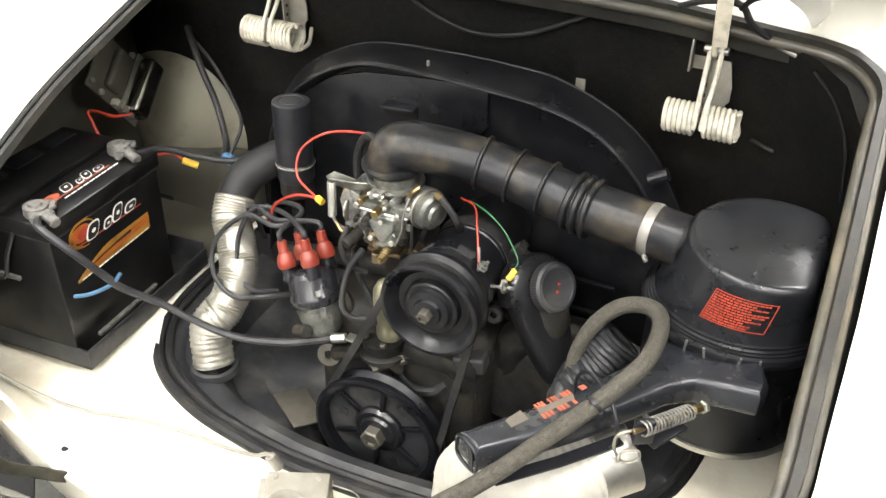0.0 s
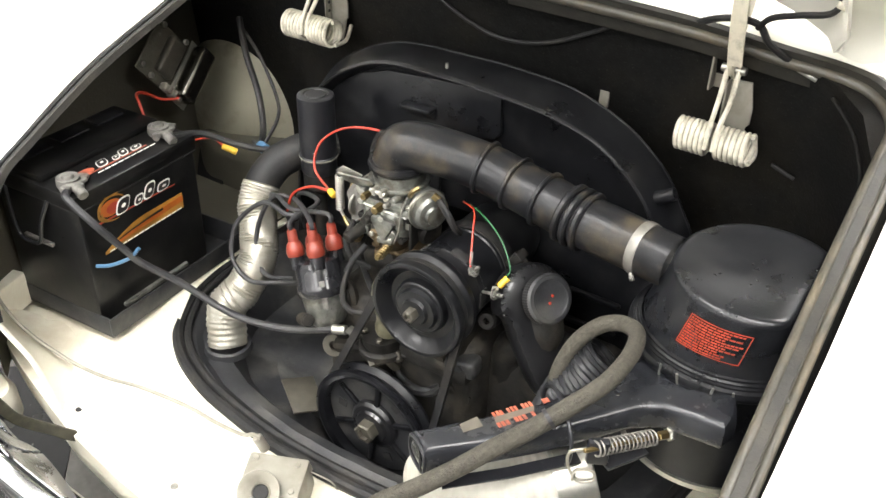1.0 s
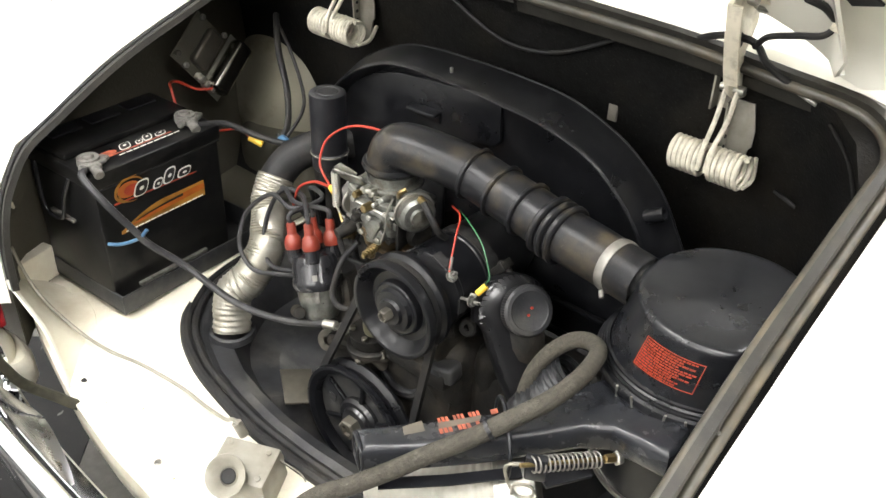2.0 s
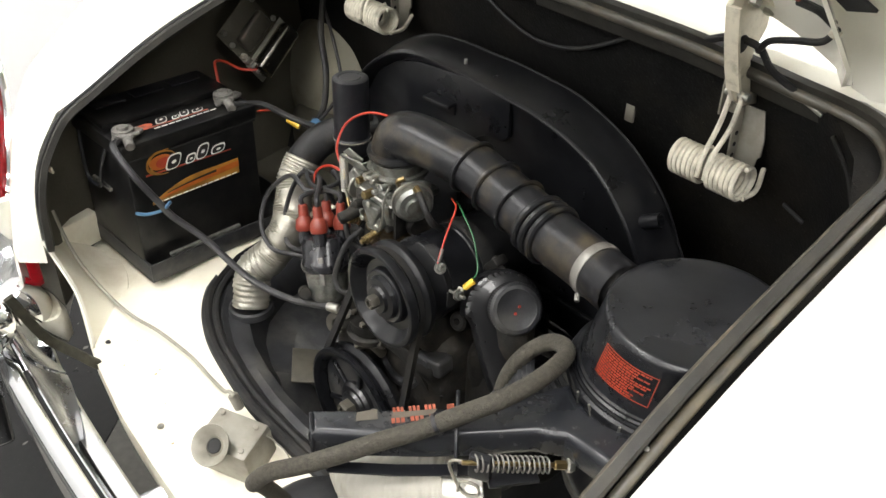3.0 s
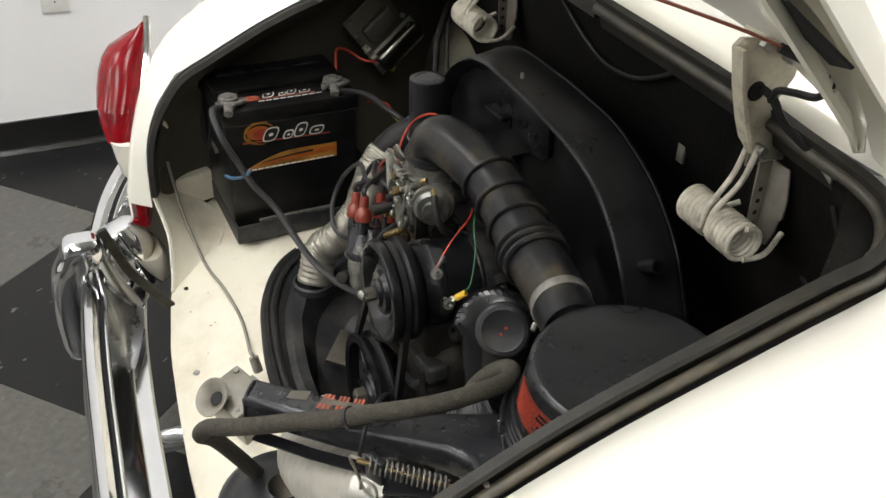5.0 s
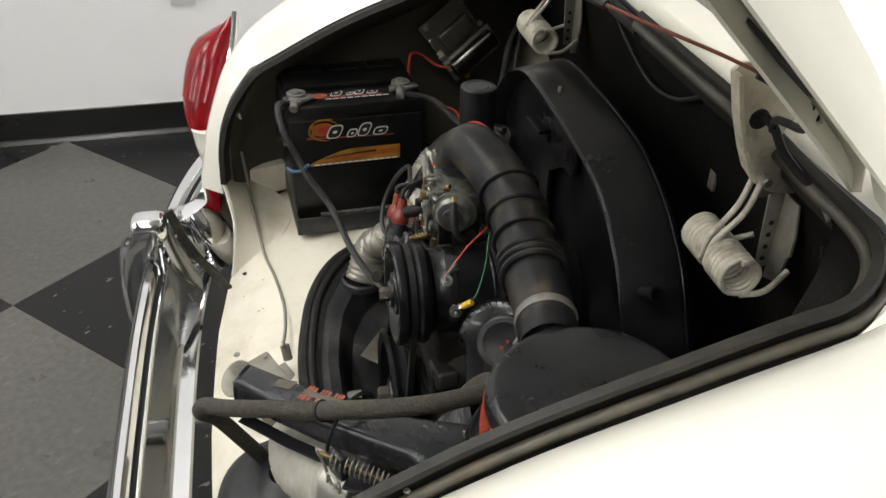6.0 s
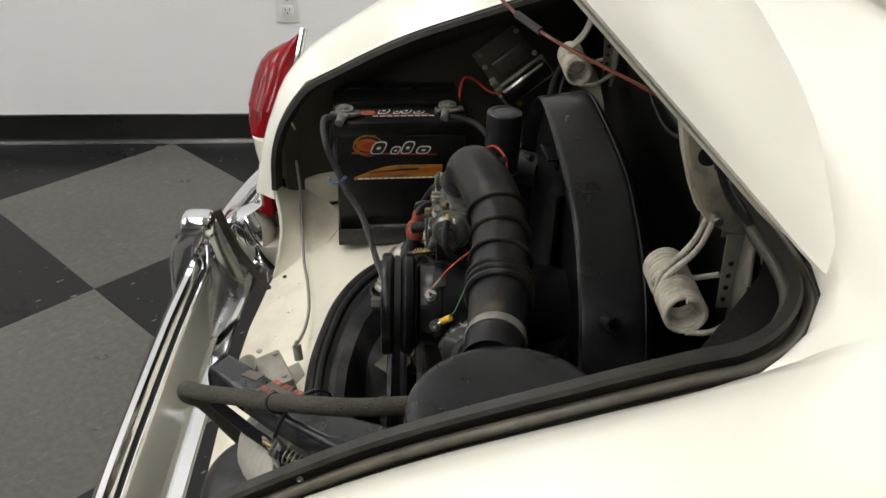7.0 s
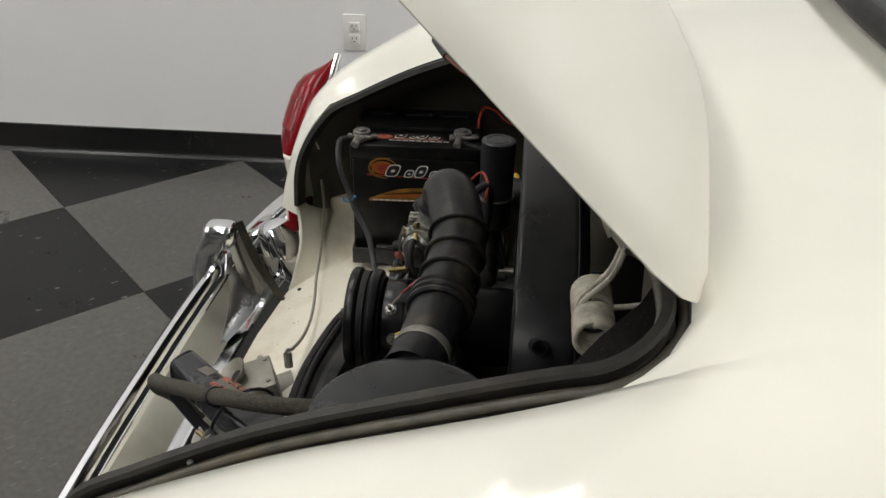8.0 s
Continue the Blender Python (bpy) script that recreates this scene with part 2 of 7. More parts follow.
def between(a, b, hint=(0, 0, 1)):
    """A frame at a whose z axis points to b."""
    a, b = Vector(a), Vector(b)
    z = (b - a).normalized()
    h = Vector(hint)
    if abs(z.dot(h)) > 0.95:
        h = Vector((0, 1, 0)) if abs(z.y) < 0.9 else Vector((1, 0, 0))
    x = h.cross(z).normalized()
    y = z.cross(x)
    return Matrix.Translation(a) @ Matrix((x, y, z)).transposed().to_4x4()


def lathe(profile, m=None, segs=32):
    """Turns rows of (radius, height) round the z axis; a radius of 0 closes the end."""
    bm = bmesh.new()
    rings = []
    for r, h in profile:
        if r <= 1e-6:
            rings.append([bm.verts.new((0, 0, h))])
        else:
            rings.append([bm.verts.new((r * math.cos(2 * math.pi * k / segs), r * math.sin(2 * math.pi * k / segs), h)) for k in range(segs)])
    for a, b in zip(rings[:-1], rings[1:]):
        for k in range(segs):
            n = (k + 1) % segs
            if len(a) == 1 and len(b) > 1:
                bm.faces.new((a[0], b[n], b[k]))
            elif len(b) == 1 and len(a) > 1:
                bm.faces.new((a[k], a[n], b[0]))
            elif len(a) > 1:
                bm.faces.new((a[k], a[n], b[n], b[k]))
    if m is not None:
        bm.transform(m)
    bmesh.ops.recalc_face_normals(bm, faces=bm.faces[:])
    return bm


def cyl(a, b, r, r2=None, segs=24, edge=0.0):
    """A closed cylinder from a to b, its rims softened by edge."""
    h = (Vector(b) - Vector(a)).length
    q = r if r2 is None else r2
    e = edge or min(0.0015, r * 0.2)
    return lathe([(0, 0), (r - e, 0), (r, e), (q, h - e), (q - e, h), (0, h)], between(a, b), segs)


def smooth_path(pts, n=8, closed=False):
    """A Catmull-Rom curve through pts."""
    P = [Vector(p) for p in pts]
    out = []
    c = len(P)
    rng = range(c) if closed else range(c - 1)
    for i in rng:
        p0 = P[(i - 1) % c] if closed or i > 0 else P[0] * 2 - P[1]
        p1, p2 = P[i], P[(i + 1) % c]
        p3 = P[(i + 2) % c] if closed or i + 2 < c else P[-1] * 2 - P[-2]
        for k in range(n):
            t = k / n
            out.append(0.5 * ((2 * p1) + (p2 - p0) * t + (2 * p0 - 5 * p1 + 4 * p2 - p3) * t * t + (3 * p1 - p0 - 3 * p2 + p3) * t ** 3))
    if not closed:
        out.append(P[-1])
    return out


def sweep(pts, r=0.005, segs=12, closed=False, shape=None, up=None, caps=True):
    """Sweeps a round (radius r: a number or a function of 0..1) or a shape of (side, up) points along pts."""
    P = [Vector(p) for p in pts]
    n = len(P)
    bm = bmesh.new()
    rings = []
    prev = None
    for i in range(n):
        t = (P[(i + 1) % n] - P[i - 1]) if closed else (P[min(i + 1, n - 1)] - P[max(i - 1, 0)])
        t.normalize()
        if up is not None:
            side = t.cross(Vector(up)).normalized()
        elif prev is None:
            h = Vector((0, 0, 1)) if abs(t.z) < 0.9 else Vector((1, 0, 0))
            side = t.cross(h).normalized()
        else:
            side = (prev - t * prev.dot(t)).normalized()
        prev = side
        nor = side.cross(t)
        k = r(i / (n - 1)) if callable(r) else r
        if shape is None:
            ring = [(k * math.cos(2 * math.pi * j / segs), k * math.sin(2 * math.pi * j / segs)) for j in range(segs)]
        else:
            ring = [(x * (k if callable(r) else 1), y * (k if callable(r) else 1)) for x, y in shape]
        rings.append([bm.verts.new(P[i] + side * x + nor * y) for x, y in ring])
    m = len(rings[0])
    for i in range(n if closed else n - 1):
        a, b = rings[i], rings[(i + 1) % n]
        for j in range(m):
            bm.faces.new((a[j], a[(j + 1) % m], b[(j + 1) % m], b[j]))
    if caps and not closed:
        bm.faces.new(rings[0][::-1])
        bm.faces.new(rings[-1])
    bmesh.ops.recalc_face_normals(bm, faces=bm.faces[:])
    return bm


def helix(a, b, radius, turns, wire, segs=8, per=18):
    """A coil of wire round the line from a to b."""
    f = between(a, b)
    h = (Vector(b) - Vector(a)).length
    pts = []
    n = int(turns * per)
    for i in range(n + 1):
        w = 2 * math.pi * i / per
        pts.append(f @ Vector((radius * math.cos(w), radius * math.sin(w), h * i / n)))
    return sweep(pts, wire, segs)


def prism(outline, depth, m=None, bevel=0.0):
    """A flat outline (x, y) given depth along z, from 0 up."""
    bm = bmesh.new()
    lo = [bm.verts.new((x, y, 0)) for x, y in outline]
    hi = [bm.verts.new((x, y, depth)) for x, y in outline]
    bm.faces.new(lo[::-1])
    bm.faces.new(hi)
    k = len(lo)
    for i in range(k):
        bm.faces.new((lo[i], lo[(i + 1) % k], hi[(i + 1) % k], hi[i]))
    bmesh.ops.recalc_face_normals(bm, faces=bm.faces[:])
    if bevel > 0:
        bmesh.ops.bevel(bm, geom=bm.edges[:], offset=bevel, segments=2, affect="EDGES", profile=0.5)
    if m is not None:
        bm.transform(m)
    return bm


def oval(cx, cy, a, b, slant=0.0, n=28, power=2.0):
    out = []
    for k in range(n):
        ca, sa = math.cos(2 * math.pi * k / n), math.sin(2 * math.pi * k / n)
        y = b * math.copysign(abs(sa) ** (2 / power), sa)
        out.append((cx + a * math.copysign(abs(ca) ** (2 / power), ca) + slant * y, cy + y))
    return out


def grid(rows, closed=False):
    """A skin over rows of points."""
    bm = bmesh.new()
    R = [[bm.verts.new(p) for p in row] for row in rows]
    for a, b in zip(R[:-1], R[1:]):
        k = len(a)
        for j in range(k if closed else k - 1):
            bm.faces.new((a[j], a[(j + 1) % k], b[(j + 1) % k], b[j]))
    return bm


def joined(*bms):
    out = bmesh.new()
    for bm in bms:
        me = bpy.data.meshes.new("tmp")
        bm.to_mesh(me)
        bm.free()
        out.from_mesh(me)
        bpy.data.meshes.remove(me)
    return out


def solid(bm, thickness):
    bmesh.ops.recalc_face_normals(bm, faces=bm.faces[:])
    bmesh.ops.solidify(bm, geom=bm.faces[:], thickness=thickness)
    return bm


def thicken(bm, depth):
    """A second skin at an even depth behind the first, closed along the open edges."""
    bmesh.ops.recalc_face_normals(bm, faces=bm.faces[:])
    bm.normal_update()
    if sum(f.normal.z * f.calc_area() for f in bm.faces) < 0:
        bmesh.ops.reverse_faces(bm, faces=bm.faces[:])
        bm.normal_update()
    faces, rim = bm.faces[:], [e for e in bm.edges if e.is_boundary]
    back = {v: bm.verts.new(v.co - v.normal * depth) for v in bm.verts[:]}
    for f in faces:
        bm.faces.new([back[v] for v in reversed(f.verts[:])])
    for e in rim:
        a, b = e.verts
        bm.faces.new((a, b, back[b], back[a]))
    bmesh.ops.recalc_face_normals(bm, faces=bm.faces[:])
    return bm


def thing(name, label, category, at=(0, 0, 0), group="", kind=""):
    e = new(name)
    e.location = at
    e.empty_display_size = 0.05
    return tagged(e, label, category, group, kind)


def link_mesh(name, bm, mat, sharp=35):
    for f in bm.faces:
        f.smooth = True
    lim = radians(sharp)
    for e in bm.edges:
        if len(e.link_faces) == 2:
            e.smooth = e.calc_face_angle(0.0) < lim
    me = bpy.data.meshes.new(name)
    bm.to_mesh(me)
    bm.free()
    me.materials.append(M[mat])
    return new(name, me)


def part(name, bm, mat, parent, label="", sharp=35):
    ob = link_mesh(name, bm, mat, sharp)
    ob.parent = parent
    if parent.type == "EMPTY":
        ob.matrix_parent_inverse = Matrix.Translation(-Vector(parent.location))
    if label:
        ob["label"] = label
    return ob


def setting(name, bm, mat, label, category):
    return tagged(link_mesh(name, bm, mat), label, category, kind="structure")


def shift(ob, x, y, z):
    """Moves a whole thing with its parts."""
    ob.location = Vector(ob.location) + Vector((x, y, z))


def nut(at, way, across, height, mat, parent, name="nut"):
    a = Vector(at)
    w = Vector(way).normalized()
    bm = lathe([(0, 0), (across / 2, 0), (across / 2, height * 0.85), (across * 0.42, height), (across * 0.28, height), (across * 0.26, height * 0.7), (0, height * 0.7)], between(a, a + w), 6)
    return part(name, bm, mat, parent)

# ---- the room ----
TILE = 0.6096
floor = setting("floor", box((14.0, 20.0, 0.1), pose(4.8, 0, -0.054)), "dark", "smooth concrete floor under a vinyl checkerboard", "floor")
tile_mesh = {}
for key in ("tile_light", "tile_dark"):
    bm = box((TILE - 0.0012, TILE - 0.0012, 0.004), pose(0, 0, -0.002), 0.0006, 1)
    ob = link_mesh("tile", bm, key)
    tile_mesh[key] = ob.data
    bpy.data.objects.remove(ob)
d1, d2 = Vector((-0.7071, 0.7071, 0)), Vector((-0.7071, -0.7071, 0))
for i in range(-12, 13):
    for j in range(-12, 13):
        c = Vector((-0.852, -0.751, 0)) + d1 * TILE * (i + 0.5) + d2 * TILE * (j + 0.5)
        if -2.1 < c.x < 5.2 and -5.2 < c.y < 5.2:
            t = new("tile", tile_mesh["tile_light" if (i + j) % 2 == 0 else "tile_dark"])
            t.matrix_basis = Matrix.Translation(c) @ pose(0, 0, 0, 0, 0, 45)
            t.parent = floor

WALL_TURN = pose(-1.7205, -0.8, 0, 0, 0, 3.0)
setting("wall_west", box((0.12, 20.5, 3.1), WALL_TURN @ pose(-0.06, 0.3, 1.55)), "wall", "smooth white painted showroom wall", "wall")
base = sweep([WALL_TURN @ Vector((0, y, 0)) for y in (-9.6, -2, 0, 2, 9.6)], 1, shape=[(0, 0), (0.016, 0.0), (0.012, 0.004), (0.006, 0.012), (0.0035, 0.02), (0.0035, 0.098), (0.002, 0.1), (0, 0.1)], up=(0, 0, 1))
setting("baseboard", base, "baseboard", "black vinyl cove baseboard along the white wall", "baseboard")
setting("wall_east", box((0.12, 20.0, 3.1), pose(11.7, 0, 1.55)), "wall", "white painted wall", "wall")
setting("wall_north", box((14.0, 0.12, 3.1), pose(4.8, 9.9, 1.55)), "wall", "white painted wall", "wall")
setting("wall_south", box((14.0, 0.12, 3.1), pose(4.8, -9.9, 1.55)), "wall", "white painted wall", "wall")
setting("ceiling", box((14.2, 20.0, 0.1), pose(4.8, 0, 3.15)), "ceiling", "white ceiling with recessed panel lights", "ceiling")


def ceiling_light():
    e = thing("ceiling_light", "lit rectangular white ceiling panel light", "ceiling light", (0, 0, 3.1), "ceiling panel lights")
    part("frame", joined(*[box((s[0], s[1], 0.03), pose(*c, 3.085), 0.003) for s, c in (((1.26, 0.03), (0, 0.3)), ((1.26, 0.03), (0, -0.3)), ((0.03, 0.57), (0.615, 0)), ((0.03, 0.57), (-0.615, 0)))]), "outlet", e)
    part("diffuser", box((1.2, 0.57, 0.012), pose(0, 0, 3.088), 0.003), "lamp", e, "glowing white diffuser panel")
    return e


first = ceiling_light()
# unseen panels; row 3.6 and the appended ones are added to brighten the lid
spots = [(x, y) for x in (-0.9, 0.9) for y in (-4.6, -2.8, -1.0, 1.6, 3.6)] + [(3.0, -1.0), (3.0, 2.4), (3.0, 4.6), (0.9, 5.4), (-0.9, 5.4), (0.9, 7.2), (-0.9, -6.4), (0.9, -6.4), (0.9, -8.2), (3.0, -4.6), (3.0, -6.4)]
for x, y in spots[1:]:
    copy_thing(first, pose(x, y, 3.1))
first.location = (*spots[0], 3.1)

outlet = thing("wall_outlet", "white double wall outlet with a plain cover plate", "outlet", WALL_TURN @ Vector((0.003, 0.45, 0.465)))
W_OUT = WALL_TURN @ pose(0, 0.452, 0.465)
plate = part("cover_plate", box((0.006, 0.072, 0.118), W_OUT @ pose(0.003, 0, 0), 0.002), "outlet", outlet)
for dz in (-0.02, 0.02):
    s = part("socket", box((0.004, 0.034, 0.028), W_OUT @ pose(0.0065, 0, dz), 0.0015), "outlet", plate)
for dz in (-0.02, 0.02):
    part("slot", joined(*[box((0.002, 0.0022, 0.008), W_OUT @ pose(0.0082, dy, dz + 0.003)) for dy in (-0.0065, 0.0065)], cyl(W_OUT @ Vector((0.0075, 0, dz - 0.008)), W_OUT @ Vector((0.0092, 0, dz - 0.008)), 0.0025, segs=10)), "dark", plate)

# ---- the car's body ----
RAIL = [(-0.262, 0.455), (-0.252, 0.50), (-0.235, 0.56), (-0.2, 0.637), (-0.15, 0.687), (-0.1, 0.716), (-0.05, 0.743), (0, 0.768), (0.05, 0.789), (0.1, 0.807), (0.15, 0.824), (0.2, 0.841), (0.25, 0.857), (0.3, 0.871), (0.36, 0.886), (0.40, 0.895), (0.5, 0.915), (0.65, 0.94), (0.9, 0.97), (1.3, 1.0)]


RAIL_LINE = smooth_path([(0, a, b) for a, b in RAIL], 6)


def rail_z(y):
    return float(np.interp(y, [p.y for p in RAIL_LINE], [p.z for p in RAIL_LINE]))


FENDER = [(0.527, -0.005), (0.542, 0.008), (0.562, 0.022), (0.60, 0.039), (0.65, 0.046), (0.70, 0.034), (0.74, 0.006), (0.775, -0.05), (0.80, -0.13), (0.812, -0.24), (0.812, -0.36), (0.79, -0.5)]


def blend(y, x=0.527):
    """0 beside the lid opening, 1 ahead of it, where fender and deck run into one another, earlier farther out."""
    start = 0.26 - 0.20 * min(1.0, max(0.0, (x - 0.527) / 0.06))
    f = min(1.0, max(0.0, (y - start) / (0.42 - start)))
    return f * f * (3 - 2 * f)


def crown(x):
    return float(np.interp(abs(x), [0, 0.1, 0.2, 0.3, 0.36, 0.42, 0.48, 0.54, 0.58, 0.62, 0.65], [0.05, 0.048, 0.044, 0.038, 0.0345, 0.0325, 0.0325, 0.035, 0.0385, 0.043, 0.046]))


def opening_edge(z):
    """The lower end of the opening's side, where it turns down to the shelf: x and y at a height."""
    zs = [0.44, 0.50, 0.55, 0.58, 0.61, 0.64, 0.687]
    return float(np.interp(z, zs, [0.487, 0.486, 0.487, 0.489, 0.494, 0.500, 0.505])), float(np.interp(z, zs, [-0.222, -0.2215, -0.219, -0.213, -0.203, -0.187, -0.15]))


def fender_point(y, k, trim=0.0):
    if k == 0 and y < -0.149:
        z = rail_z(y) - 0.002
        ex, ey = opening_edge(z)
        return Vector((ex + 0.017 - trim, ey - 0.004, z))
    x, dz = FENDER[k]
    if x <= 0.65:
        dz += (crown(x) - dz) * blend(y, x)
    w = float(np.interp(y, [-0.262, -0.235, -0.2, -0.15, 0.0, 0.3], [0.12, 0.22, 0.36, 0.62, 0.92, 1.0]))
    z = rail_z(y) + dz * float(np.interp(y, [-0.262, -0.2, 0.0], [0.45, 0.8, 1.0]))
    return Vector((0.512 + (x - 0.512) * w - (trim if k == 0 else 0.0), y, max(z, 0.2)))


car = thing("car", "ivory white vintage coupe with its rear engine lid open", "car", (0, 0.6, 0))
YS = [-0.262, -0.257, -0.252, -0.243, -0.235, -0.225, -0.215, -0.207, -0.2, -0.188, -0.175, -0.162, -0.15] + [-0.125 + 0.025 * k for k in range(16)]
DX = [0, 0.05, 0.1, 0.15, 0.2, 0.25, 0.3, 0.33, 0.36, 0.38, 0.40, 0.415, 0.43, 0.44, 0.45, 0.458, 0.466, 0.475, 0.483, 0.492, 0.50, 0.506, 0.512, 0.518, 0.5225]
STEPS = (0.0, 0.05, 0.15, 0.3, 0.5, 0.75, 1.0)
AHEAD = (0.42, 0.45, 0.5, 0.57, 0.65, 0.76, 0.9, 1.1, 1.3)


def deck_front(a):
    """Where the deck begins ahead of the opening."""
    return float(np.interp(a, [0, 0.16, 0.23, 0.32, 0.39, 0.43, 0.466, 0.50, 0.518, 0.527], [0.337, 0.342, 0.349, 0.354, 0.359, 0.362, 0.357, 0.336, 0.306, 0.279]))


def deck_z(x, y):
    edge = 0.05 * (1 - (abs(x) / 0.512) ** 2)
    return rail_z(y) + edge + (crown(x) - edge) * blend(y)


def side_point(y, k, side):
    p = fender_point(y, k, 0.0 if side > 0 else 0.008)
    return Vector((p.x * side, p.y, p.z))


skins = []
corner_ys = [deck_front(0.527) + (0.42 - deck_front(0.527)) * f for f in STEPS]
for side in (1, -1):
    skins.append(grid([[side_point(y, k, side) for k in range(len(FENDER))] for y in YS + corner_ys + list(AHEAD[1:])]))
rows = []
for f, y_side in zip(STEPS, corner_ys):
    row = []
    for x in [-d for d in DX[::-1]] + DX[1:]:
        y0 = deck_front(abs(x))
        y = y0 + (0.42 - y0) * f
        row.append(Vector((x, y - (0.006 if f == 0 else 0.0), deck_z(x, y) - (0.012 if f == 0 else 0))))
    rows.append([side_point(y_side, 0, -1)] + row + [side_point(y_side, 0, 1)])
skins.append(grid(rows))
rows = []
for y in AHEAD:
    rows.append([side_point(y, 0, -1)] + [Vector((x, y, deck_z(x, y))) for x in [-d for d in DX[::-1]] + DX[1:]] + [side_point(y, 0, 1)])
skins.append(grid(rows))
shell = joined(*skins)
bmesh.ops.remove_doubles(shell, verts=shell.verts[:], dist=1e-4)
part("body_shell", thicken(shell, 0.004), "paint", car, "glossy ivory rear body, fenders and deck in one", sharp=50)

# the drain channel and rubber seal round the opening
half = [(*opening_edge(z), z - 0.003) for z in (0.492, 0.52, 0.55, 0.58, 0.61, 0.64, 0.687)] + [(0.505, y, rail_z(y) - 0.003) for y in (-0.1, -0.05, 0, 0.05, 0.1, 0.15, 0.2, 0.25)] + [(0.5045, 0.288, 0.865), (0.492, 0.317, 0.877), (0.463, 0.338, 0.888), (0.425, 0.343, 0.895), (0.36, 0.338, 0.902), (0.25, 0.331, 0.914), (0.12, 0.321, 0.921)]
loop = [Vector(p) for p in half] + [Vector((0, 0.318, 0.923))] + [Vector((-x, y, z)) for x, y, z in half[::-1]]
mid = Vector((0, 0.05, 0))


def inset(pts, d, dz):
    """The opening's outline moved inwards by d and raised by dz."""
    out = []
    n = len(pts)
    for i, p in enumerate(pts):
        t = pts[min(i + 1, n - 1)] - pts[max(i - 1, 0)]
        s = Vector((t.y, -t.x, 0))
        if abs(t.x) + abs(t.y) < 0.35 * abs(t.z):
            s = Vector((p.x, 0, 0))
        s.normalize()
        if s.dot(Vector((p.x - mid.x, p.y - mid.y, 0))) > 0:
            s = -s
        out.append(p + s * d + Vector((0, 0, dz)))
    return out


cut = len(half) + 1
for run, wide, lip, mat, tone in ((loop[:cut], 1.0, 0.0070, "gutter", "worn brownish"), (loop[cut - 1:], 0.62, 0.0042, "rubber", "black")):
    part("drain_channel", sweep(smooth_path(inset(run, -0.004 * wide, -0.006), 4), 1, shape=[(x * wide, y) for x, y in ((-0.021, -0.010), (0.021, -0.010), (0.021, -0.001), (0.017, 0.001), (0.013, -0.005), (-0.013, -0.005), (-0.017, 0.001), (-0.021, -0.001))]), "channel", car, "grimy metal drain channel beside the opening")
    part("seal_lip", sweep(smooth_path(inset(run, 0.008 * wide, -0.004), 4), lip, 12), mat, car, tone + " rubber seal lip")
    part("seal_bead", sweep(smooth_path(inset(run, -0.0085 * wide, -0.003), 4), lip * 0.82, 12), mat, car, tone + " rubber bead")

part("channel_screw", lathe([(0, 0.002), (0.002, 0.002), (0.003, 0.0)], pose(0.510, -0.053, rail_z(-0.053) + 0.002)), "lead", car)
# engine bay: white rear shelf, side panels, black board, wheelhouse
SEAL = [(-0.425, 0.20), (-0.42, 0.12), (-0.405, 0.055), (-0.36, -0.015), (-0.308, -0.056), (-0.235, -0.086), (-0.16, -0.101), (-0.08, -0.111), (0.0, -0.112), (0.08, -0.108), (0.16, -0.100), (0.235, -0.086), (0.308, -0.056), (0.36, -0.015), (0.405, 0.055), (0.42, 0.12), (0.425, 0.20)]
EDGE = [(-0.66, -0.14), (-0.60, -0.165), (-0.53, -0.187), (-0.45, -0.206), (-0.37, -0.225), (-0.23, -0.244), (-0.10, -0.25), (0.0, -0.252), (0.10, -0.25), (0.23, -0.244), (0.37, -0.225), (0.45, -0.206), (0.53, -0.187), (0.60, -0.165), (0.66, -0.14)]


def shelf_z(y):
    return float(np.interp(y, [-0.26, -0.2, -0.15, -0.11, 0.0, 0.4], [0.330, 0.352, 0.372, 0.386, 0.402, 0.404]))


def along(pts, n):
    P = [Vector((x, y, 0)) for x, y in pts]
    L = [0]
    for a, b in zip(P[:-1], P[1:]):
        L.append(L[-1] + (b - a).length)
    return [Vector((float(np.interp(L[-1] * k / n, L, [p.x for p in P])), float(np.interp(L[-1] * k / n, L, [p.y for p in P])), 0)) for k in range(n + 1)]


inner = along([(-0.425, 0.40)] + SEAL + [(0.425, 0.40)], 60)
outer = along([(-0.66, 0.40)] + EDGE + [(0.66, 0.40)], 60)
rows = []
for f in (0.0, 0.25, 0.5, 0.75, 0.92, 1.0):
    row = []
    for a, b in zip(inner, outer):
        p = a.lerp(b, f)
        p.z = shelf_z(p.y) + 0.0015 * noise.noise(p * 14)
        row.append(p)
    rows.append(row)
rows.append([p - Vector((0, 0, 0.03)) for p in rows[-1]])
# unseen apron below the shelf edge, added as ivory for the chrome to mirror
for dy, dz in ((0.006, 0.035), (0.022, 0.045), (0.05, 0.045)):
    rows.append([p + Vector((0, dy, -dz)) for p in rows[-1]])
part("bay_shelf", solid(grid(rows), 0.003), "bay_paint", car, "ivory painted rear shelf with stains and a small hole")
part("shelf_hole", lathe([(0, 0.0008), (0.0046, 0.0008), (0.0054, 0.0002)], pose(-0.376, -0.196, shelf_z(-0.196) + 0.0005)), "dark", car)
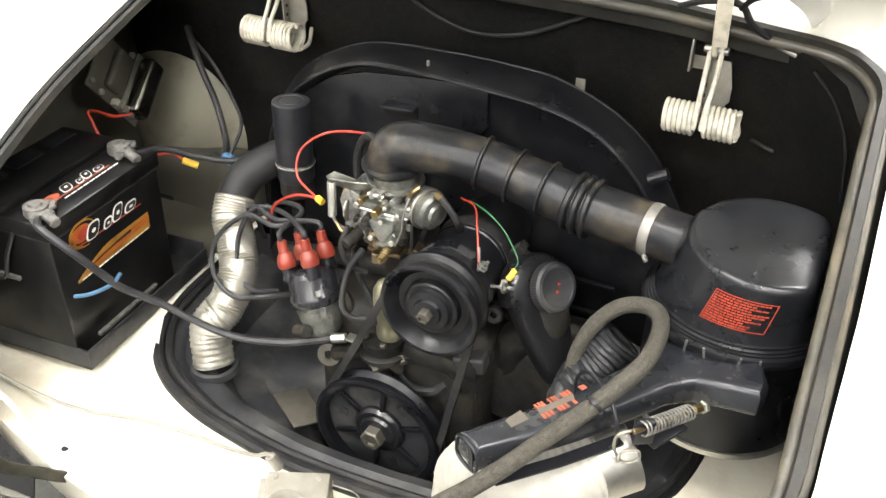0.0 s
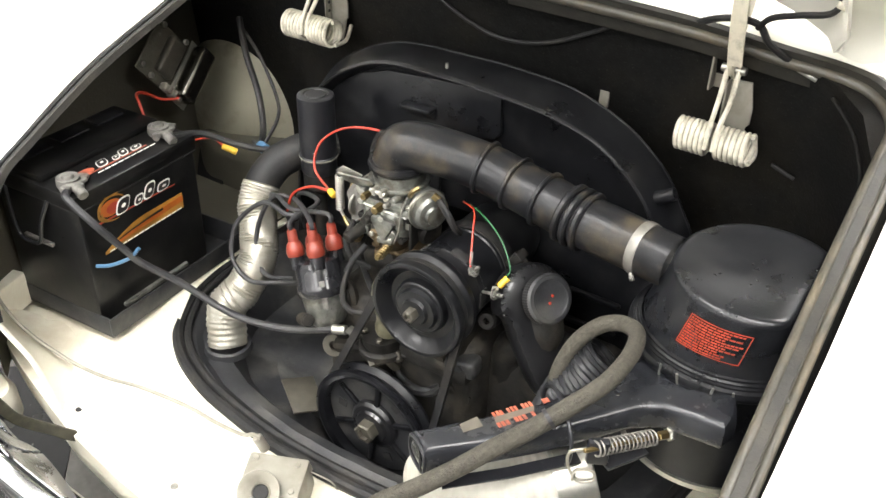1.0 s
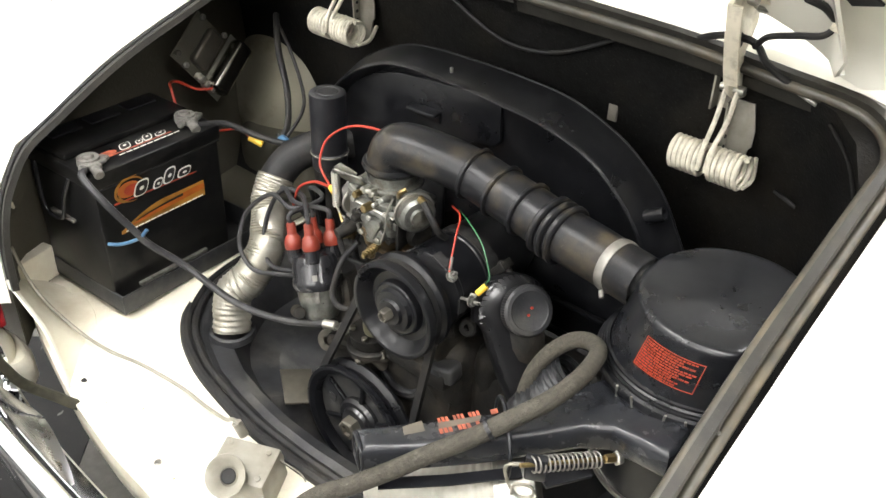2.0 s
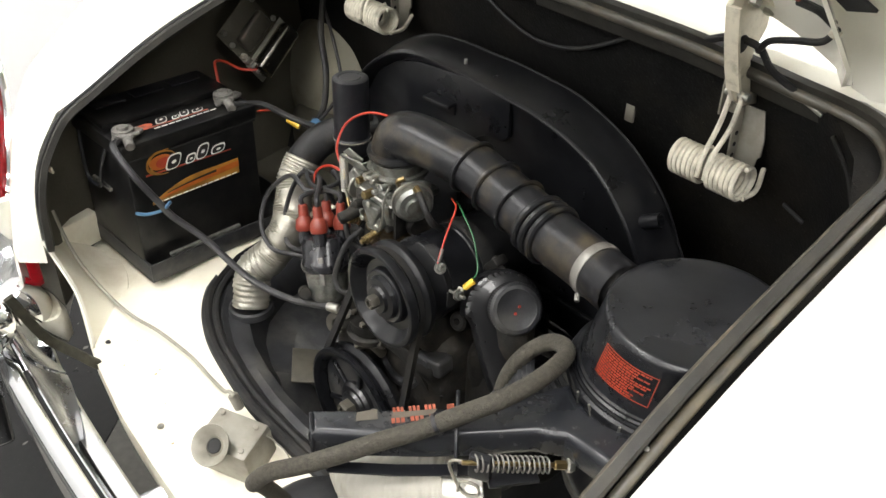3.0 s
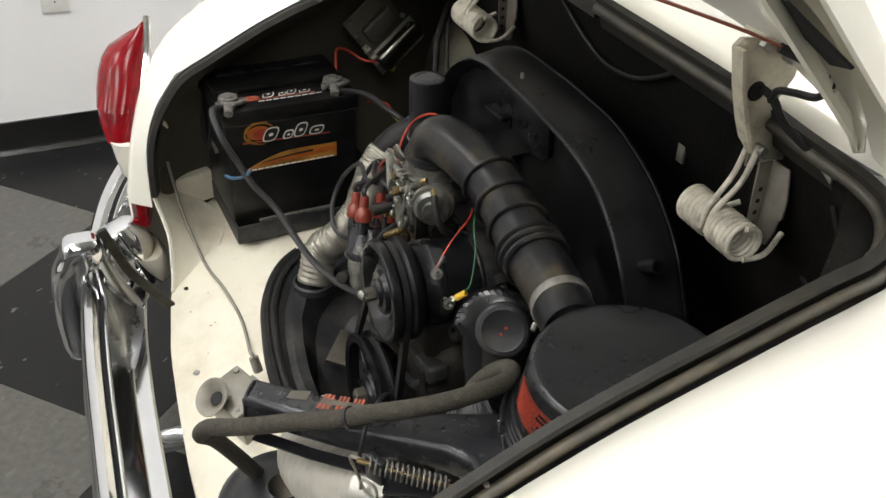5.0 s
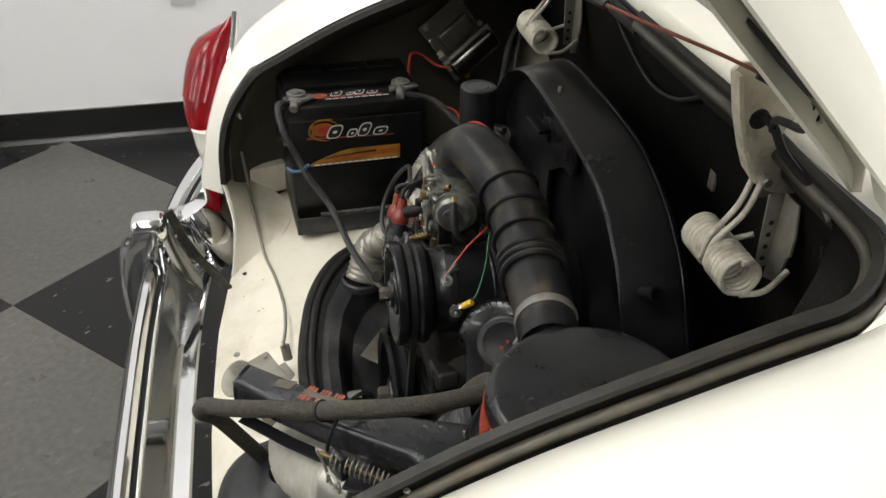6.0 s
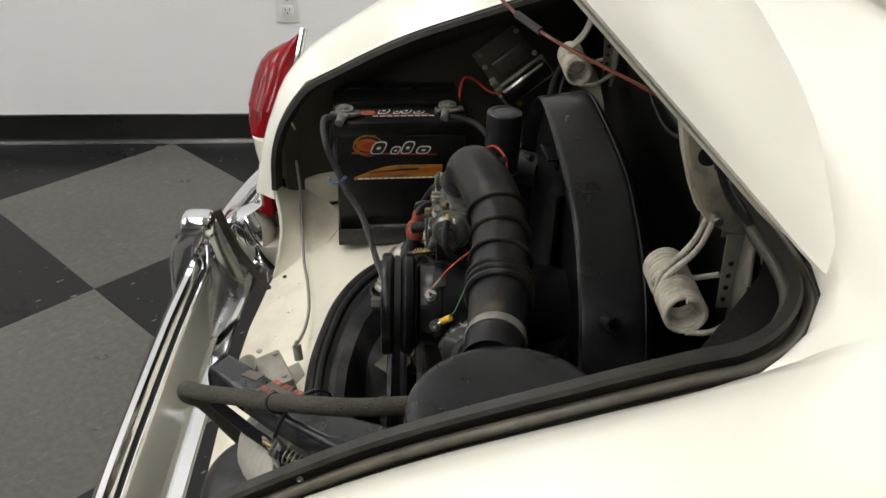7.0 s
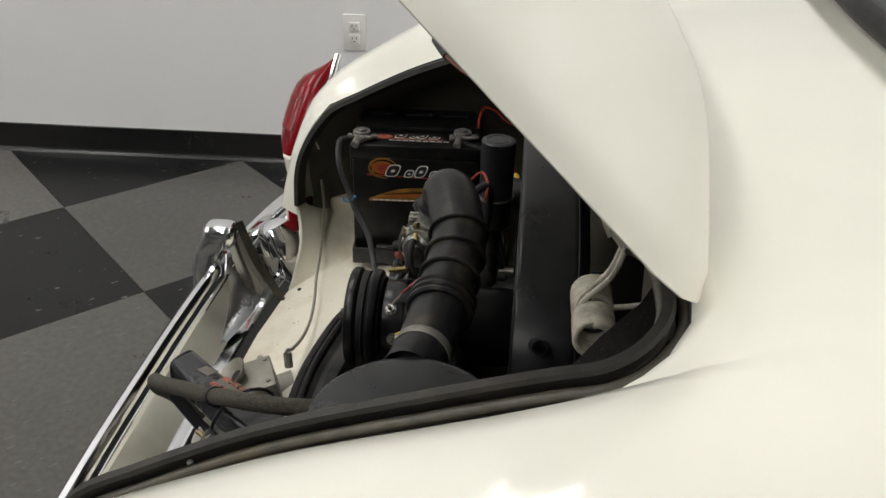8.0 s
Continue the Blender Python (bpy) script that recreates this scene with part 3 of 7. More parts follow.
for x, y, r in ((-0.25, -0.175, 0.0018), (-0.252, -0.168, 0.0012), (-0.31, -0.20, 0.0012), (-0.19, -0.19, 0.001), (-0.43, -0.185, 0.0014), (-0.12, -0.215, 0.0016), (-0.335, -0.165, 0.001)):
    part("rust_spot", lathe([(0, 0.0006), (r * 0.7, 0.0006), (r, 0.0)], pose(x, y, shelf_z(y) + 0.0006) @ Matrix.Diagonal((1.0, 1.7, 1, 1)), 9), "rust", car)
part("shelf_screw", lathe([(0, 0.003), (0.004, 0.003), (0.006, 0.0004)], pose(-0.16, -0.213, shelf_z(-0.213))), "steel", car)
for side in (1, -1):
    pts = []
    for y, x0 in ((-0.205, 0.545), (-0.18, 0.575), (-0.15, 0.60), (-0.1, 0.62), (0.0, 0.63), (0.15, 0.635), (0.25, 0.66), (0.40, 0.70)):
        zr = rail_z(y)
        pts.append([Vector((side * 0.518, y, zr - 0.008)), Vector((side * 0.53, y, zr - 0.03)), Vector((side * (x0 - 0.02), y, zr - 0.08)), Vector((side * x0, y, zr - 0.14)), Vector((side * x0, y, 0.5)), Vector((side * x0, y, 0.33))])
    if side < 0:
        low = [[p[4] + Vector((0, 0, 0.045)), p[4], p[5]] for p in pts]
        # the ivory side panel's shade is put into a darker olive colour
        part("inner_side_panel", solid(grid([p[:4] + [p[4] + Vector((0, 0, 0.045))] for p in pts]), 0.002), "shade_grime", car, "inner side panel with shade in its dark olive colour")
        part("inner_side_panel", solid(grid(low), 0.002), "shade_grime", car, "lower side panel with shade in its dark olive colour")
        part("panel_hole", lathe([(0, 0.0015), (0.007, 0.0015), (0.009, 0.0)], between((-0.628, -0.091, 0.389), (-0.5, -0.091, 0.389)), 16), "dark", car)
        for y_, z_, h_ in ((-0.185, 0.612, 0.030), (-0.191, 0.548, 0.036)):
            part("panel_slot", prism(oval(0, 0, 0.0055, h_ / 2, power=4), 0.002, between((-0.566, y_, z_), (-0.40, y_ + 0.03, z_ + 0.05), (0, 1, 0)) @ pose(0, 0, -0.001, 0, 0, 90)), "dark", car)
        part("panel_clip", box((0.016, 0.004, 0.014), pose(-0.517, -0.184, 0.599, 20, 10, 25), 0.001), "cream", car, "small torn tan clip")
    else:
        part("inner_side_panel", solid(grid(pts), 0.002), "board", car, "black lined inner side panel")

rows = []
for x in list(np.linspace(-0.70, 0.505, 33)) + [0.512, 0.517, 0.5205, 0.5225, 0.523, 0.5235]:
    a = max(0.0, (abs(x) - 0.36) / 0.2) if x > 0 else 0.0
    back = 0.20 * a * a if x < 0.506 else float(np.interp(x, [0.505, 0.512, 0.517, 0.5205, 0.5225, 0.523, 0.5235], [0.105, 0.122, 0.142, 0.17, 0.22, 0.32, 0.45]))
    rows.append([Vector((x, 0.405 - back, 0.34)), Vector((x, 0.402 - back, 0.5)), Vector((x, 0.396 - back, 0.65)), Vector((x, 0.381 - back, 0.77)), Vector((x, 0.361 - back, 0.85 - 0.02 * a)), Vector((x, 0.345 - back, 0.905 - 0.06 * a - (0.10 * max(0.0, -x - 0.42))))])
    if x > 0.48:
        for p in rows[-1]:
            p.z = min(p.z, rail_z(p.y) - 0.022)
    top = rows[-1][-1]
    if x > 0.506:
        rows[-1].append(Vector((0.509, top.y, rail_z(top.y) - 0.013)))
    elif x > 0.36:
        rows[-1].append(Vector((min(x, 0.503), float(np.interp(x, [0.36, 0.425, 0.463, 0.492, 0.5045], [0.342, 0.345, 0.340, 0.318, 0.288])), float(np.interp(x, [0.36, 0.425, 0.463, 0.492, 0.5045], [0.892, 0.884, 0.877, 0.866, 0.854])))))
    else:
        rows[-1].append(top + Vector((0, -0.003, 0.003)))
part("firewall_board", solid(grid(rows), 0.003), "board", car, "black fibre insulation board on the bay's front wall")
dome = lathe([(0, 0.055), (0.05, 0.053), (0.095, 0.044), (0.128, 0.026), (0.145, 0.004), (0.147, -0.03)], between((-0.602, 0.408, 0.545), (-0.57, 0.2, 0.545)), 48)
part("board_slit", box((0.034, 0.003, 0.005), pose(0.386, 0.360, 0.748, 0, 12, -14), 0.001), "dark", car, "small slit in the board")
part("wheelhouse", dome, "bay_dull", car, "dull ivory rounded wheelhouse panel")
# the foot's dark olive stands in for shadow below the dome
part("wheelhouse_foot", box((0.25, 0.15, 0.19), pose(-0.575, 0.405, 0.43), 0.06, 6), "shade_grime", car)

# dark olive sheet added over the ivory shelf behind the battery
part("shelf_dark_sheet", box((0.262, 0.205, 0.004), pose(-0.566, 0.300, 0.4085), 0.001), "shade_grime", car, "dark olive sheet over the end of the shelf")
for side in (1, -1):
    edge_line = smooth_path([(side * 0.491, -0.225, 0.497), (side * 0.472, -0.215, 0.456), (side * 0.446, -0.208, 0.421), (side * 0.420, -0.210, 0.392), (side * 0.398, -0.2145, 0.362), (side * 0.385, -0.219, 0.346)], 5)
    foot_line = smooth_path([(side * 0.590, -0.165, 0.43), (side * 0.575, -0.112, shelf_z(-0.112)), (side * 0.52, -0.104, shelf_z(-0.104)), (side * 0.46, -0.122, shelf_z(-0.122)), (side * 0.415, -0.163, shelf_z(-0.163)), (side * 0.39, -0.204, shelf_z(-0.204))], 5)
    part("body_edge", sweep(edge_line, 1, shape=[(-0.0025, -0.0025), (0.0025, -0.0025), (0.0025, 0.0025), (-0.0025, 0.0025)]), "paint", car, "ivory painted body edge beside the shelf")
    part("corner_panel", solid(grid([[a.lerp(b, f) - Vector((0, 0, 0.014 * math.sin(math.pi * f))) for a, b in zip(edge_line, foot_line)] for f in (0, 0.12, 0.25, 0.4, 0.55, 0.7, 0.85, 1.0)]), 0.002), "bay_paint", car, "ivory corner panel rising to the body edge")
    part("shelf_lip", box((0.060, 0.075, 0.060), pose(side * 0.612, -0.148, 0.427, 0, 0, side * -14), 0.006), "bay_paint", car, "upturned shelf edge")

# rear window edge
part("rear_window_seal", sweep(smooth_path([(-0.62, 0.735, 1.025), (-0.45, 0.66, 1.0), (-0.2, 0.63, 1.005), (0.0, 0.623, 1.008), (0.2, 0.63, 1.005), (0.45, 0.66, 1.0), (0.62, 0.735, 1.025)], 6), 0.016, 12), "rubber", car, "black rubber rear window seal")
part("rear_window", solid(grid([[Vector((x, 0.625 + 0.25 * x * x + s * 0.28, 1.005 + s * 0.25)) for x in np.linspace(-0.6, 0.6, 9)] for s in (0, 0.5, 1)]), 0.004), "glass", car, "dark rear window glass")
part("underbody", box((1.2, 1.3, 0.04), pose(0, 0.62, 0.24), 0.01), "dark", car)
for side in (1, -1):
    w = part("wheel", lathe([(0.19, -0.075), (0.27, -0.08), (0.31, -0.05), (0.31, 0.05), (0.27, 0.08), (0.19, 0.075)], pose(side * 0.66, 0.62, 0.31, 0, 90, 0), 40), "rubber", car, "black tyre")
    part("rim", lathe([(0, 0.03), (0.1, 0.05), (0.18, 0.03), (0.195, 0.06), (0.195, -0.06), (0, -0.05)], pose(side * 0.66, 0.62, 0.31, 0, 90, 0), 32), "steel", w)

# ---- tail lamp ----
LENS = [(0.540, (-0.572, -0.238), (-0.600, -0.262)), (0.548, (-0.570, -0.236), (-0.622, -0.270)), (0.575, (-0.578, -0.228), (-0.645, -0.276)), (0.60, (-0.588, -0.218), (-0.660, -0.277)), (0.625, (-0.600, -0.206), (-0.672, -0.275)), (0.655, (-0.614, -0.195), (-0.680, -0.270)), (0.685, (-0.630, -0.186), (-0.683, -0.262)), (0.705, (-0.642, -0.180), (-0.683, -0.250)), (0.722, (-0.652, -0.176), (-0.680, -0.226)), (0.731, (-0.658, -0.176), (-0.674, -0.200))]


def lean(x, y, z):
    """The lamp leans outwards with its height."""
    return Vector((x - 0.010 - 0.13 * max(0.0, z - 0.54), y - 0.004, z - 0.011))


def lens_rows(grow, lo, hi):
    rows = []
    for z, i, o in LENS:
        if lo <= z <= hi:
            i, o = lean(*i, z), lean(*o, z)
            c, a = (i + o) / 2, (o - i) / 2
            b = Vector((-a.y, a.x, 0)).normalized() * min(0.036, a.length * 0.75)
            drop = 0.026 * max(0.0, (z - 0.64) / 0.09)
            rows.append([c + a * (0.86 + grow) * math.cos(2 * math.pi * k / 28) - a * 0.14 + b * (1 + grow) * math.sin(2 * math.pi * k / 28) - Vector((0, 0, drop * (0.5 + 0.5 * math.cos(2 * math.pi * k / 28)))) for k in range(28)])
    return rows


def capped(rows):
    k = len(rows[0])
    bm = grid(rows, True)
    bm.verts.ensure_lookup_table()
    bm.faces.new([bm.verts[i] for i in range(k)])
    bm.faces.new([bm.verts[len(bm.verts) - k + i] for i in range(k)])
    bmesh.ops.recalc_face_normals(bm, faces=bm.faces[:])
    return bm


tail_lamp = part("tail_lamp", capped(lens_rows(0.0, 0.0, 0.606)), "red_lens", car, "tall red tail lamp with a chrome bezel")
part("upper_lens", capped(lens_rows(0.03, 0.604 - 0.005, 1.0)), "red_lens", tail_lamp, "upper red lens")
part("bezel", sweep(smooth_path([lean(*p) for p in ((-0.590, -0.236, 0.490), (-0.570, -0.236, 0.54), (-0.582, -0.218, 0.58), (-0.598, -0.202, 0.625), (-0.626, -0.182, 0.685), (-0.662, -0.172, 0.733))], 6), 0.0075, 10), "chrome", tail_lamp, "chrome lamp bezel")
part("lamp_base", capped([[Vector((-0.595 + 0.03 * f * math.cos(2 * math.pi * k / 20), -0.245 + 0.028 * f * math.sin(2 * math.pi * k / 20), z)) for k in range(20)] for z, f in ((0.46, 0.3), (0.48, 0.7), (0.51, 0.9), (0.542, 1.05))]), "paint", tail_lamp, "ivory painted foot below the lens")
part("reflector", box((0.085, 0.02, 0.05), pose(-0.561, -0.234, 0.426, 0, 0, -12), 0.004), "red_lens", tail_lamp, "small red reflector below the lamp")

# ---- rear bumper ----
bumper = thing("rear_bumper", "chrome rear bumper with tall overriders", "bumper", (0, -0.36, 0.4))
half_blade = [(0.0, -0.352), (0.2, -0.350), (0.4, -0.338), (0.60, -0.305), (0.74, -0.262), (0.82, -0.215), (0.865, -0.15), (0.88, -0.05), (0.885, 0.05)]
blade = [(-x, y, 0.385) for x, y in half_blade[::-1]] + [(x, y, 0.385) for x, y in half_blade[1:]]
PROFILE = [(0.008, -0.055), (0.016, -0.03), (0.019, -0.004), (0.0185, 0.014), (0.014, 0.027), (0.006, 0.0345), (-0.002, 0.0335), (-0.008, 0.026), (-0.0105, 0.018), (-0.0115, 0.008), (-0.0155, 0.008), (-0.0165, 0.0135), (-0.0185, 0.0135), (-0.0205, 0.010), (-0.0215, 0.002), (-0.033, -0.035), (-0.0425, -0.071), (-0.046, -0.0755), (-0.068, -0.0755), (-0.0715, -0.078), (-0.070, -0.084), (-0.03, -0.082), (0.0, -0.065)]
part("blade", sweep(smooth_path(blade, 6), 1, shape=PROFILE, up=(0, 0, 1)), "chrome", bumper, "polished chrome bumper blade")
part("slot_strip", sweep(smooth_path(blade, 6), 1, shape=[(-0.0158, 0.0082), (-0.0112, 0.0082), (-0.0112, 0.0125), (-0.0158, 0.0125)], up=(0, 0, 1)), "dark", bumper, "dark groove between bead and blade")


def overrider(s):
    levels = [(-0.376, 0.247, 0.008, 0.008), (-0.379, 0.251, 0.016, 0.014), (-0.383, 0.262, 0.022, 0.019), (-0.385, 0.29, 0.025, 0.022), (-0.384, 0.34, 0.027, 0.024), (-0.380, 0.39, 0.028, 0.025), (-0.370, 0.425, 0.029, 0.029), (-0.352, 0.445, 0.030, 0.035), (-0.347, 0.460, 0.029, 0.032), (-0.346, 0.470, 0.027, 0.030), (-0.346, 0.477, 0.024, 0.0275), (-0.346, 0.481, 0.019, 0.023), (-0.346, 0.4825, 0.012, 0.015), (-0.346, 0.483, 0.004, 0.005)]
    rows = []
    for y, z, a, b in levels:
        ring = []
        for k in range(36):
            ca, sa = math.cos(2 * math.pi * k / 36), math.sin(2 * math.pi * k / 36)
            ring.append(Vector((s * 0.386 + a * math.copysign(abs(ca) ** 0.52, ca), y + b * math.copysign(abs(sa) ** 0.52, sa), z)))
        rows.append(ring)
    o = part("overrider", capped(rows), "chrome", bumper, "square-shouldered chrome bumper overrider", sharp=50)
    # behind the blade a hollowed skirt runs down from the head, and a tapering foot carries on along the blade
    for name, spans in (("skirt", ((0.412, -0.316, 0.458, -0.292, 0.372), (0.402, -0.317, 0.460, -0.282, 0.352), (0.390, -0.318, 0.458, -0.274, 0.342), (0.378, -0.321, 0.450, -0.272, 0.339), (0.366, -0.326, 0.440, -0.271, 0.338))), ("foot", ((0.3625, -0.330, 0.430, -0.271, 0.336), (0.35, -0.328, 0.415, -0.272, 0.333), (0.33, -0.326, 0.395, -0.275, 0.330), (0.305, -0.322, 0.375, -0.280, 0.327), (0.28, -0.318, 0.355, -0.286, 0.325), (0.255, -0.315, 0.340, -0.293, 0.322), (0.235, -0.312, 0.328, -0.300, 0.320)))):
        rows = []
        uppers = smooth_path([(x, y0, z0) for x, y0, z0, y1, z1 in spans], 4)
        lowers = smooth_path([(x, y1, z1) for x, y0, z0, y1, z1 in spans], 4)
        for a, b in zip(uppers, lowers):
            row = []
            for k in range(15):
                p = a.lerp(b, k / 14)
                sag = 0.14 * (b.y - a.y) * math.sin(math.pi * k / 14)
                row.append(Vector((s * p.x, p.y - sag, p.z - sag)))
            rows.append(row)
        part(name, thicken(grid(rows), 0.003), "chrome_dull", o, "hollowed chrome " + name + " behind the blade", sharp=60)
    return o


overrider(-1)
overrider(1)
for s in (-1, 1):
    part("strap", sweep(smooth_path([(s * 0.395, -0.313, 0.484), (s * 0.393, -0.305, 0.462), (s * 0.392, -0.294, 0.430), (s * 0.391, -0.280, 0.396), (s * 0.386, -0.263, 0.373), (s * 0.370, -0.244, 0.356), (s * 0.352, -0.222, 0.336), (s * 0.335, -0.17, 0.30)], 6), 1, shape=[(-0.0075, -0.003), (-0.006, -0.0045), (0.006, -0.0045), (0.0075, -0.003), (0.0075, 0.003), (0.006, 0.0045), (-0.006, 0.0045), (-0.0075, 0.003)], up=(1, 0, 0)), "strap", bumper, "flat olive-black rubber strap behind the overrider")
    part("mount_cup", lathe([(0, 0.052), (0.018, 0.050), (0.032, 0.040), (0.038, 0.022), (0.039, 0.0), (0.036, -0.03), (0.02, -0.06)], pose(s * 0.520, -0.268, 0.360, 28, s * 14, 0) @ Matrix.Scale(1.22, 4), 28), "chrome", bumper, "rounded chrome bumper mount")

# ---- open engine lid ----
UP, OUT = Vector((0, -0.7071, 0.7071)), Vector((0, 0.7071, 0.7071))


def lid_rows(lift, shrink, start=0.0, crown=0.078):
    rows = []
    L = 0.65
    for s in (0.0, 0.004, 0.015, 0.035, 0.07, 0.12, 0.2, 0.3, 0.4, 0.48, 0.55, 0.60, 0.64, 0.65):
        if s < start:
            continue
        w = 0.492
        if s < 0.075:
            w = 0.492 - 0.075 + 0.075 * math.sqrt(1 - (1 - s / 0.075) ** 2)
        if s > 0.38:
            w = 0.492 * math.sqrt(max(0.12, 1 - ((s - 0.38) / 0.285) ** 2))
        w -= shrink
        row = []
        for u in np.sin(np.linspace(-math.pi / 2, math.pi / 2, 41)):
            q = s + 0.062 * (1 - abs(u) ** 6) * (1 - s / L)
            b = (crown + 0.02 * math.sin(math.pi * s / L)) * (1 - abs(u) ** 4.6)
            e = min(1.0, (1 - abs(u)) * w / 0.012) * min(1.0, s / 0.012 + 0.001)
            row.append(Vector((u * w, 0.361, 0.918)) + UP * (q * 1.02 - 0.013) + OUT * (b + lift - 0.007 - 0.010 * (1 - e)))
        rows.append(row)
    return rows


lid = part("engine_lid", solid(grid(lid_rows(0.008, 0.0)), 0.004), "lid_paint", car, "open ivory engine lid raised on two hinges")
part("inner_panel", solid(grid([lid_rows(0.002, 0.06, 0.03)[0]] + lid_rows(0.000, 0.065, 0.03, 0.026)), 0.004), "paint", lid, "ivory inner panel")
part("panel_opening", prism([(0.0, 0.0), (0.030, 0.012), (-0.012, 0.075), (-0.040, 0.075)], 0.003, Matrix.Translation((0.431, 0.2585, 1.020)) @ Matrix((Vector((1, 0, 0)), UP, OUT)).transposed().to_4x4() @ pose(0, 0, -0.004)), "dark", lid, "dark three-cornered opening in the inner panel")
part("lid_wire", sweep(smooth_path([(0.413, 0.276, 0.995), (0.405, 0.255, 1.012), (0.385, 0.215, 1.030), (0.352, 0.165, 1.046), (0.318, 0.141, 1.051), (0.264, 0.123, 1.051), (0.18, 0.108, 1.052), (0.05, 0.095, 1.060), (-0.10, 0.09, 1.075)], 8), 0.0016, 8), "brown_wire", lid, "thin brown-red wire hanging under the lid")
part("wire_sleeve", sweep(smooth_path([(0.314, 0.1395, 1.051), (0.292, 0.132, 1.0512), (0.268, 0.1245, 1.051)], 5), 0.0036, 10), "grey_cable", lid, "dark sleeve over the wire joint")
part("sleeve_end", sweep(smooth_path([(0.413, 0.276, 0.996), (0.406, 0.258, 1.010), (0.396, 0.235, 1.021)], 5), 0.0042, 10), "rubber", lid, "black sleeve at the clip")

# ---- hinges and springs ----
def nut_mesh(p):
    return cyl(p, (p[0], p[1] - 0.004, p[2] - 0.006), 0.007, segs=6)


def hinge(x):
    out = [(-0.052, 0.106), (-0.044, 0.114), (-0.02, 0.110), (0.018, 0.094), (0.028, 0.084), (0.028, 0.068), (0.012, 0.042), (0.012, 0.028), (0.026, 0.012), (0.045, -0.002), (0.050, -0.016), (0.040, -0.024), (0.014, -0.020), (-0.006, -0.008), (-0.020, 0.010), (-0.030, 0.032), (-0.042, 0.066)]
    arm = prism(out, 0.007, Matrix.Translation((x - 0.006, 0.321, 0.886)) @ Matrix(((0, 0, 1), (1, 0, 0), (0, 1, 0))).to_4x4(), 0.0025)
    e = part("lid_hinge", arm, "cream", car, "cream painted steel lid hinge arm")
    part("flange", sweep([Vector((x + 0.004, 0.321 + a, 0.886 + b)) for a, b in ((-0.018, 0.010), (-0.028, 0.032), (-0.040, 0.066), (-0.050, 0.106))], 1, shape=[(-0.002, -0.008), (0.002, -0.008), (0.002, 0.008), (-0.002, 0.008)]), "cream", e)
    part("lid_plate", box((0.03, 0.075, 0.004), Matrix.Translation((x + 0.008, 0.314, 0.990)) @ Matrix.Rotation(radians(-28), 4, "X"), 0.001), "cream", e)
    for dy, dz in ((-0.018, 0.011), (0.012, -0.004)):
        part("plate_bolt", nut_mesh((x + 0.012, 0.314 + dy, 0.986 + dz)), "steel", e)
    part("arm_hole", cyl((x - 0.0085, 0.305, 0.945), (x + 0.003, 0.305, 0.945), 0.010, segs=16), "dark", e)
    part("pivot_pin", cyl((x - 0.016, 0.322, 0.884), (x + 0.014, 0.322, 0.884), 0.005), "steel", e)
    m = 1
    outline = [(-0.011, 0.758), (0.010, 0.766), (0.016, 0.784), (0.018, 0.80), (0.022, 0.804), (0.022, 0.825), (0.015, 0.858), (-0.011, 0.858)]
    plate = prism([(a * m, b) for a, b in outline][::m], 0.003, Matrix.Translation((x, 0.374, 0)) @ Matrix(((1, 0, 0), (0, 0, -1), (0, 1, 0))).to_4x4(), 0.0008)
    br = joined(plate, box((0.003, 0.017, 0.085), pose(x - 0.011 * m, 0.365, 0.815, 3, 0, 0), 0.001), box((0.003, 0.02, 0.075), pose(x - 0.034 * m, 0.368, 0.878), 0.001), box((0.02, 0.003, 0.075), pose(x - 0.026 * m, 0.376, 0.878), 0.001))
    bmesh.ops.translate(br, vec=(0, -0.012, 0), verts=br.verts[:])
    # latch grey in place of cream carries the ivory bracket's shade
    part("bracket", br, "latch", e, "perforated bracket on the board, its shade in the grey")
    for z in (0.778, 0.792, 0.806, 0.820):
        part("bracket_hole", cyl((x - 0.011 * m - 0.0025, 0.352, z + 0.005), (x - 0.011 * m + 0.0025, 0.352, z + 0.005), 0.0028, segs=10), "dark", e)
    return e


def lid_spring(x):
    e = thing("lid_spring", "heavy double coil lid spring of cream painted wire", "spring", (x, 0.298, 0.8), "lid springs")
    y, z = 0.298, 0.800
    for a, b in ((x - 0.046, x - 0.006), (x + 0.004, x + 0.044)):
        part("coil", helix((a, y, z), (b, y, z), 0.0185, 6.3, 0.0031, 8, 22), "spring_wire", e)
    for dx, tx in ((-0.006, -0.008), (0.004, 0.006)):
        part("wire_arm", sweep(smooth_path([(x + dx, y - 0.017, z - 0.006), (x + dx, y - 0.012, z + 0.018), (x + tx, 0.31, 0.85), (x + tx, 0.321, 0.888)], 5), 0.0031, 8), "spring_wire", e)
    for dx in (-0.046, 0.044):
        part("wire_end", sweep(smooth_path([(x + dx, y + 0.002, z - 0.0185), (x + dx, y + 0.028, z - 0.017), (x + dx * 0.75, y + 0.055, z - 0.004)], 5), 0.0031, 8), "spring_wire", e)
    return e


for x in (0.312, -0.325):
    shift(hinge(x), 0.0, -0.006, -0.004)
    shift(lid_spring(x), 0.0, -0.006, -0.004)

# ---- battery ----
B = pose(-0.5203, 0.0118, 0, 0, 0, 3.8)
tray = thing("battery_tray", "black steel battery tray on the ivory shelf", "tray", (-0.52, 0.02, 0.39))
tz = 0.404
part("tray_base", box((0.208, 0.292, 0.006), B @ pose(0, 0.030, tz + 0.003), 0.001), "tin", tray)
